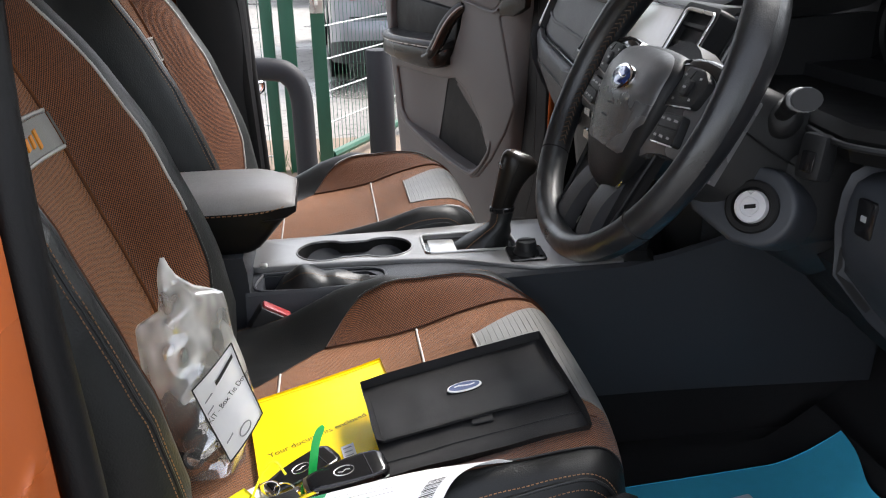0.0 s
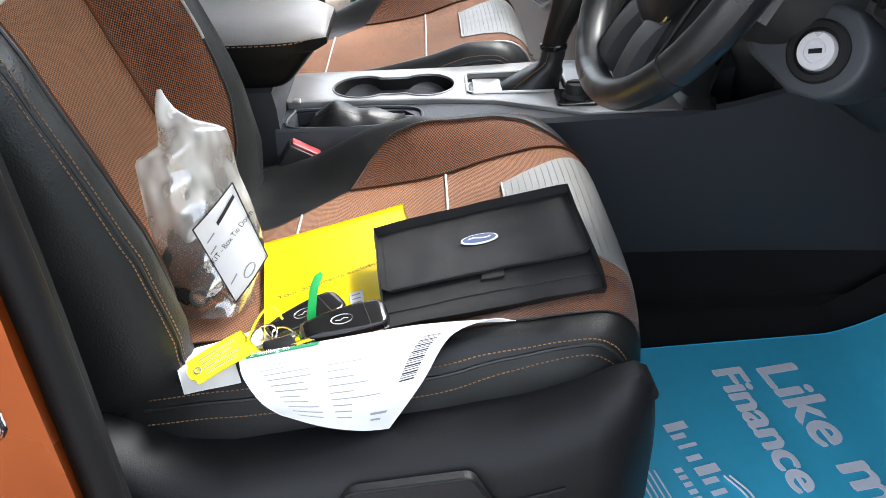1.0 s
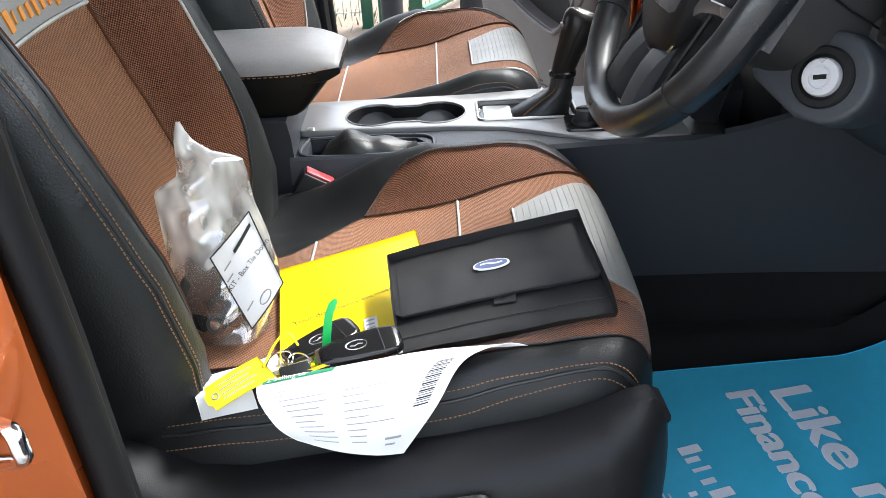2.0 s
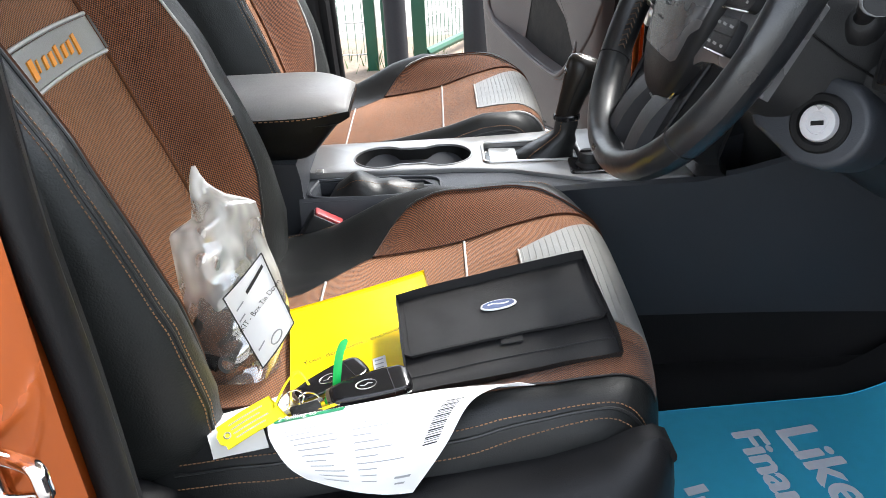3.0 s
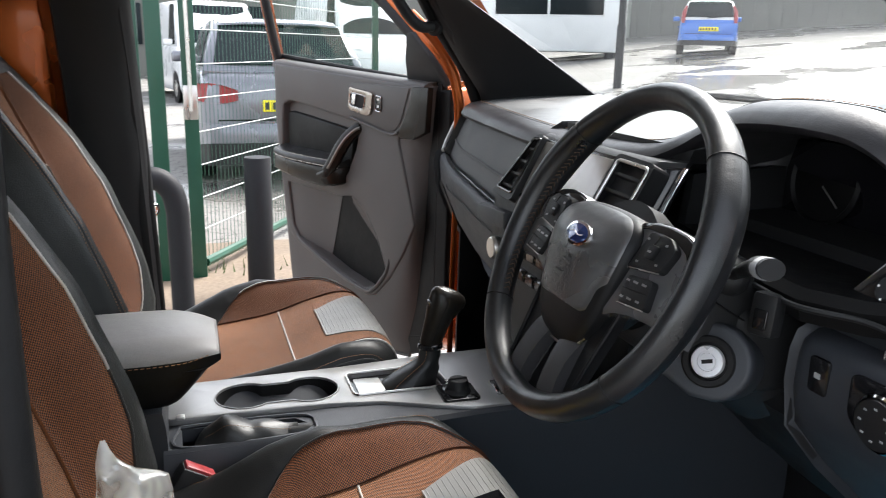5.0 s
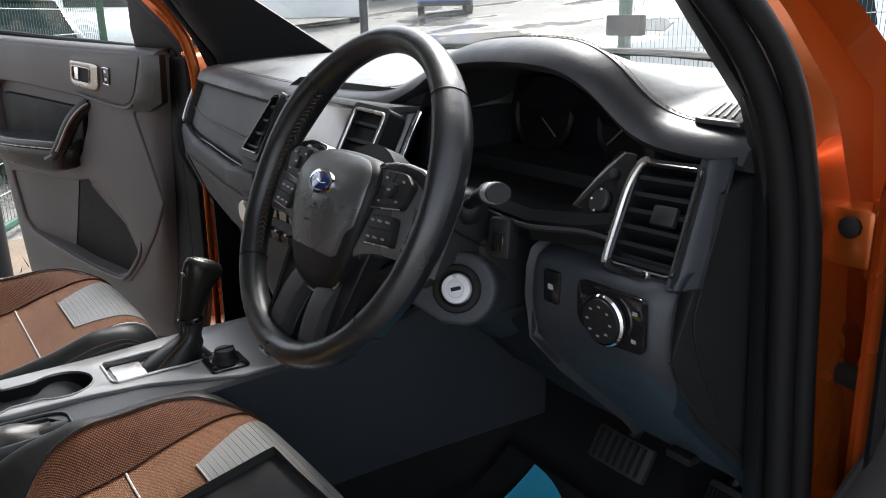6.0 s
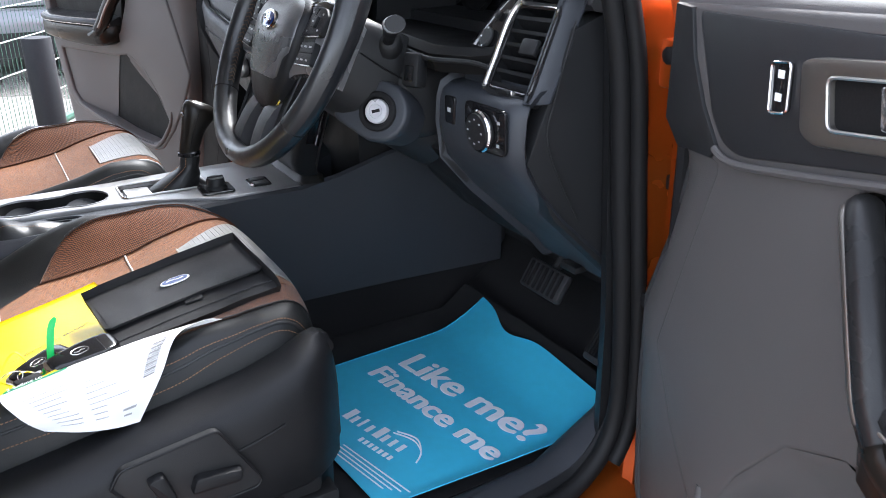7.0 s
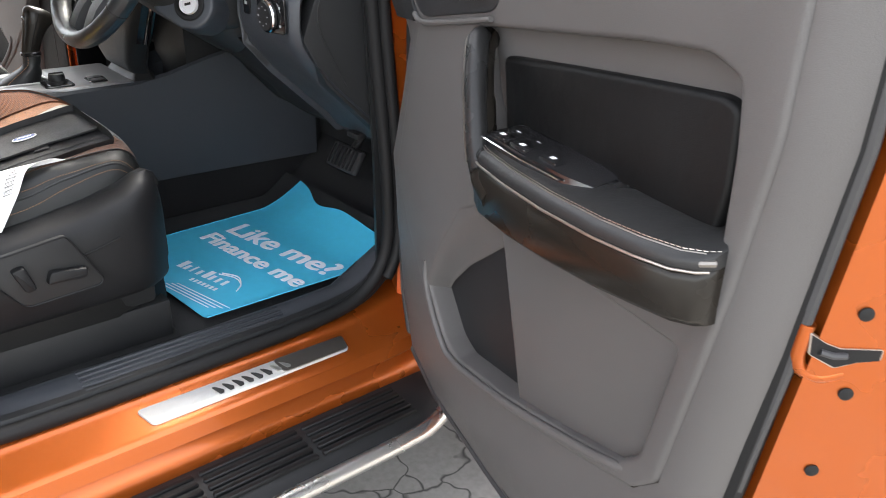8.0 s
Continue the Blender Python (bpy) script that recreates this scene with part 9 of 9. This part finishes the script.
            add("tail_lamp", loft([[(x, s * W * y0, z), (x - 0.03, s * W * (y0 + 0.02), z), (x - 0.02, s * W * y1, z), (x + 0.10, s * W * (y1 + 0.02), z)] for x, y0, y1, z in ((-L + 0.02, 0.80, 0.90, belt * 0.90), (-L + 0.08, 0.80, 0.925, belt * 1.04), (-L + 0.16, 0.78, 0.90, belt + 0.22), (-L + 0.26, 0.75, 0.80, belt + 0.38))]), RED, lb="tall red tail lamp", flat_angle=50)
        add("headlamp", loft([[(L - 0.34, s * W * 0.93, z), (L - 0.14, s * W * 0.86, z), (L - 0.05, s * W * 0.62, z), (L - 0.16, s * W * 0.60, z), (L - 0.36, s * W * 0.86, z)] for z in (belt * 0.62, belt * 0.70, belt * 0.77)]), IGN)
        for wx in (-L + 0.82, L - 0.88):
            add("wheel_arch", turned([(0.385, -0.03), (0.39, 0.004), (0.36, 0.006), (0.10, 0.004)], (wx, s * W, 0.34), (0, s, 0), 28), RUBBER, body)
            wh = add("wheel", turned([(0.20, -0.09), (0.31, -0.10), (0.33, -0.06), (0.33, 0.06), (0.31, 0.10), (0.20, 0.09)], (wx, s * (W - 0.085), 0.33), (0, 1, 0), 24), RUBBER)
            add("rim", turned([(0.05, 0.105), (0.20, 0.09), (0.215, 0.08), (0.205, 0.05)], (wx, s * (W - 0.085), 0.33), (0, s, 0), 20), SATIN, wh)
        add("door_mirror", box(r2 + 0.36, r2 + 0.50, s * (W + 0.09) - 0.10, s * (W + 0.09) + 0.10, belt + 0.02, belt + 0.16, 0.04, 3), paint)
    add("spoiler", loft([[(r1 + 0.10, y, H - 0.015 - c), (r1 - 0.10, y, H - 0.055 - c), (r1 - 0.11, y, H - 0.075 - c), (r1 + 0.06, y, H - 0.075 - c)] for y, c in [(W * 0.68 * k / 5, 0.022 * abs(k / 5) ** 3) for k in range(-5, 6)]]), top_paint or paint, flat_angle=30)
    bump = add("rear_bumper", loft([mirrored([(x, W * w, z0), (x, W * w, z1), (x, 0.0, z1 + 0.005)]) for x, w, z0, z1 in ((-L - 0.075, 0.72, 0.36, belt * 0.52), (-L - 0.05, 0.88, 0.32, belt * 0.56), (-L + 0.10, 0.975, 0.28, belt * 0.57), (-L + 0.28, 1.0, 0.26, belt * 0.56))]), paint, flat_angle=35)
    add("bumper_skirt", loft([mirrored([(x, W * w, 0.24), (x, W * w, z1), (x, 0.0, z1)]) for x, w, z1 in ((-L - 0.088, 0.70, belt * 0.40), (-L - 0.062, 0.89, belt * 0.40), (-L + 0.10, 0.985, belt * 0.38), (-L + 0.30, 1.005, belt * 0.34))]), PLASTIC, bump, "black lower bumper")
    add("tailgate_seam", box(-L - 0.004, -L + 0.02, -W * 0.78, W * 0.78, belt * 0.585, belt * 0.598, 0.0, 1), RUBBER, body)
    zp = belt * 0.665
    pl = add("number_plate", box(-L - 0.022, -L + 0.01, -0.26, 0.26, zp, zp + 0.115, 0.004), YELLOW_TAG, lb="yellow number plate with dark bars")
    for k in range(6):
        add("plate_bar", box(-L - 0.026, -L - 0.020, 0.215 - 0.078 * k - 0.022, 0.215 - 0.078 * k + 0.022, zp + 0.022, zp + 0.093, 0.0, 1), INK, pl)
    return car


def on_ground(x, y):
    return (x, y, gh(x, y))


P_SILVER = material("silver_car_paint", (0.20, 0.205, 0.235), 0.3, 0.5, 0, 300.0, 0.05, 2.0, 0.8)
P_BLUE = material("blue_car_paint", (0.01, 0.13, 0.52), 0.3, 0.2, 0, 300.0, 0.05, 2.0, 0.8)
P_WHITE = material("white_car_paint", (0.75, 0.76, 0.77), 0.3, 0.0, 0, 300.0, 0.04, 2.0, 0.6)
make_car("estate_car", "silver estate car parked behind the fence", P_SILVER, on_ground(-9.45, 0.90), 181, 4.7, 1.78, 1.70, 1.15, 1.25, 0.62)
make_car("hatchback", "small blue hatchback with a white roof parked across the yard", P_BLUE, on_ground(-19.7, 14.85), 146, 3.5, 1.60, 1.50, 0.93, 0.8, 0.46, "tall", False, P_WHITE)
make_car("white_car", "white car parked by the far fence", P_WHITE, on_ground(-4.8, 8.3), 245, 4.4, 1.8, 1.56, 1.02, 1.1, 0.7)
make_car("white_van", "white van parked beyond the silver car", P_WHITE, on_ground(-21.0, 0.5), 10, 5.4, 2.1, 2.4, 1.3, 0.85, 0.3, "tall", True)
make_car("white_van", "white van parked beyond the fence", P_WHITE, on_ground(-22.0, 4.6), 8, 5.4, 2.1, 2.5, 1.35, 0.85, 0.3, "tall", True)

cabin = thing("site_cabin", "white portable cabin with a dark window", "cabin", at=on_ground(-24.5, 11.2))
cm = Matrix.Translation(on_ground(-24.5, 11.2)) @ pose(0, 0, 0, 0, 0, -32)
def cab(nm, bm, mat, par=None, lb=""):
    bm.transform(cm)
    return part(nm, bm, mat, par or cabin, lb)
cab("walls", box(-1.5, 1.5, -3.2, 3.2, 0.35, 3.1, 0.08), P_WHITE)
cw = cab("window", box(1.49, 1.53, -0.9, 2.6, 1.5, 2.7, 0.02), CAR_GLASS)
for y in (-0.9, 0.85, 2.6):
    cab("window_bar", box(1.52, 1.56, y - 0.04, y + 0.04, 1.45, 2.75, 0.01), P_WHITE, cw)
for x in (-1.2, 1.2):
    for y in (-2.8, 2.8):
        cab("foot", box(x - 0.15, x + 0.15, y - 0.15, y + 0.15, -0.3, 0.36, 0.02), GALV)

shed = thing("workshop", "long grey clad workshop across the yard", "building", at=on_ground(-24, 30))
sm = Matrix.Translation(on_ground(-27, 27)) @ pose(0, 0, 0, 0, 0, 40)
def sh(nm, bm, mat, par=None, lb=""):
    bm.transform(sm)
    return part(nm, bm, mat, par or shed, lb)
wall = sh("wall", box(-20, 34, 0, 8, -3.0, 7.5, 0.02), WALL_GREY, lb="grey cladding wall")
for k in range(90):
    sh("cladding_rib", box(-20 + 0.6 * k - 0.03, -20 + 0.6 * k + 0.03, -0.04, 0.0, -1.5, 7.4, 0.0, 1), WALL_GREY, wall)
for x0, x1 in ((-11.5, -9.5), (4.6, 10.2), (17.0, 22.0)):
    d = sh("roller_door", box(x0, x1, -0.10, -0.02, -1.5, 4.2, 0.01), WALL_PALE)
    for k in range(12):
        sh("slat", box(x0 + 0.05, x1 - 0.05, -0.125, -0.10, -0.9 + 0.42 * k, -0.52 + 0.42 * k, 0.01, 1), WALL_PALE, d)
sh("roof", box(-20.4, 34.4, -0.4, 8.4, 7.5, 7.8, 0.05), WALL_GREY)
hut = thing("site_office", "olive grey office block behind the parked vans", "building", at=on_ground(-34, -2))
part("wall", box(-42, -34, -16, 16, -0.5, 5.5, 0.02), WALL_GREY, hut)
for k in range(6):
    part("window", box(-34.02, -33.9, -14 + 5 * k, -11.5 + 5 * k, 1.2, 2.8, 0.01), CAR_GLASS, hut)
part("roof", box(-42.4, -33.6, -16.4, 16.4, 5.5, 5.8, 0.04), WALL_PALE, hut)

pole = thing("lamp_pole", "pale grey steel pole standing in the yard", "pole", at=on_ground(-13.5, 8.4))
z0 = gh(-13.5, 8.4)
part("shaft", turned([(0.085, -0.1), (0.085, 1.2), (0.07, 1.25), (0.06, 6.0)], (-13.5, 8.4, z0), (0, 0, 1), 16), GALV, pole)
# far fence by the white car
for x, y in ((-2.83, 4.38), (-0.5, 6.2)):
    fp = fence_post(x, y, 1.63 - gh(x, y), 0.07)
    if x < -2:
        part("gate_latch", box(x - 0.09, x + 0.22, y - 0.10, y - 0.03, 1.20, 1.34, 0.01), RUBBER, fp, "black gate latch box")
fence_panel((-2.83, 4.38, gh(-2.83, 4.38) + 0.05), (-0.5, 6.2, gh(-0.5, 6.2) + 0.05), 1.45, "far welded wire mesh fence panel", 0.03)
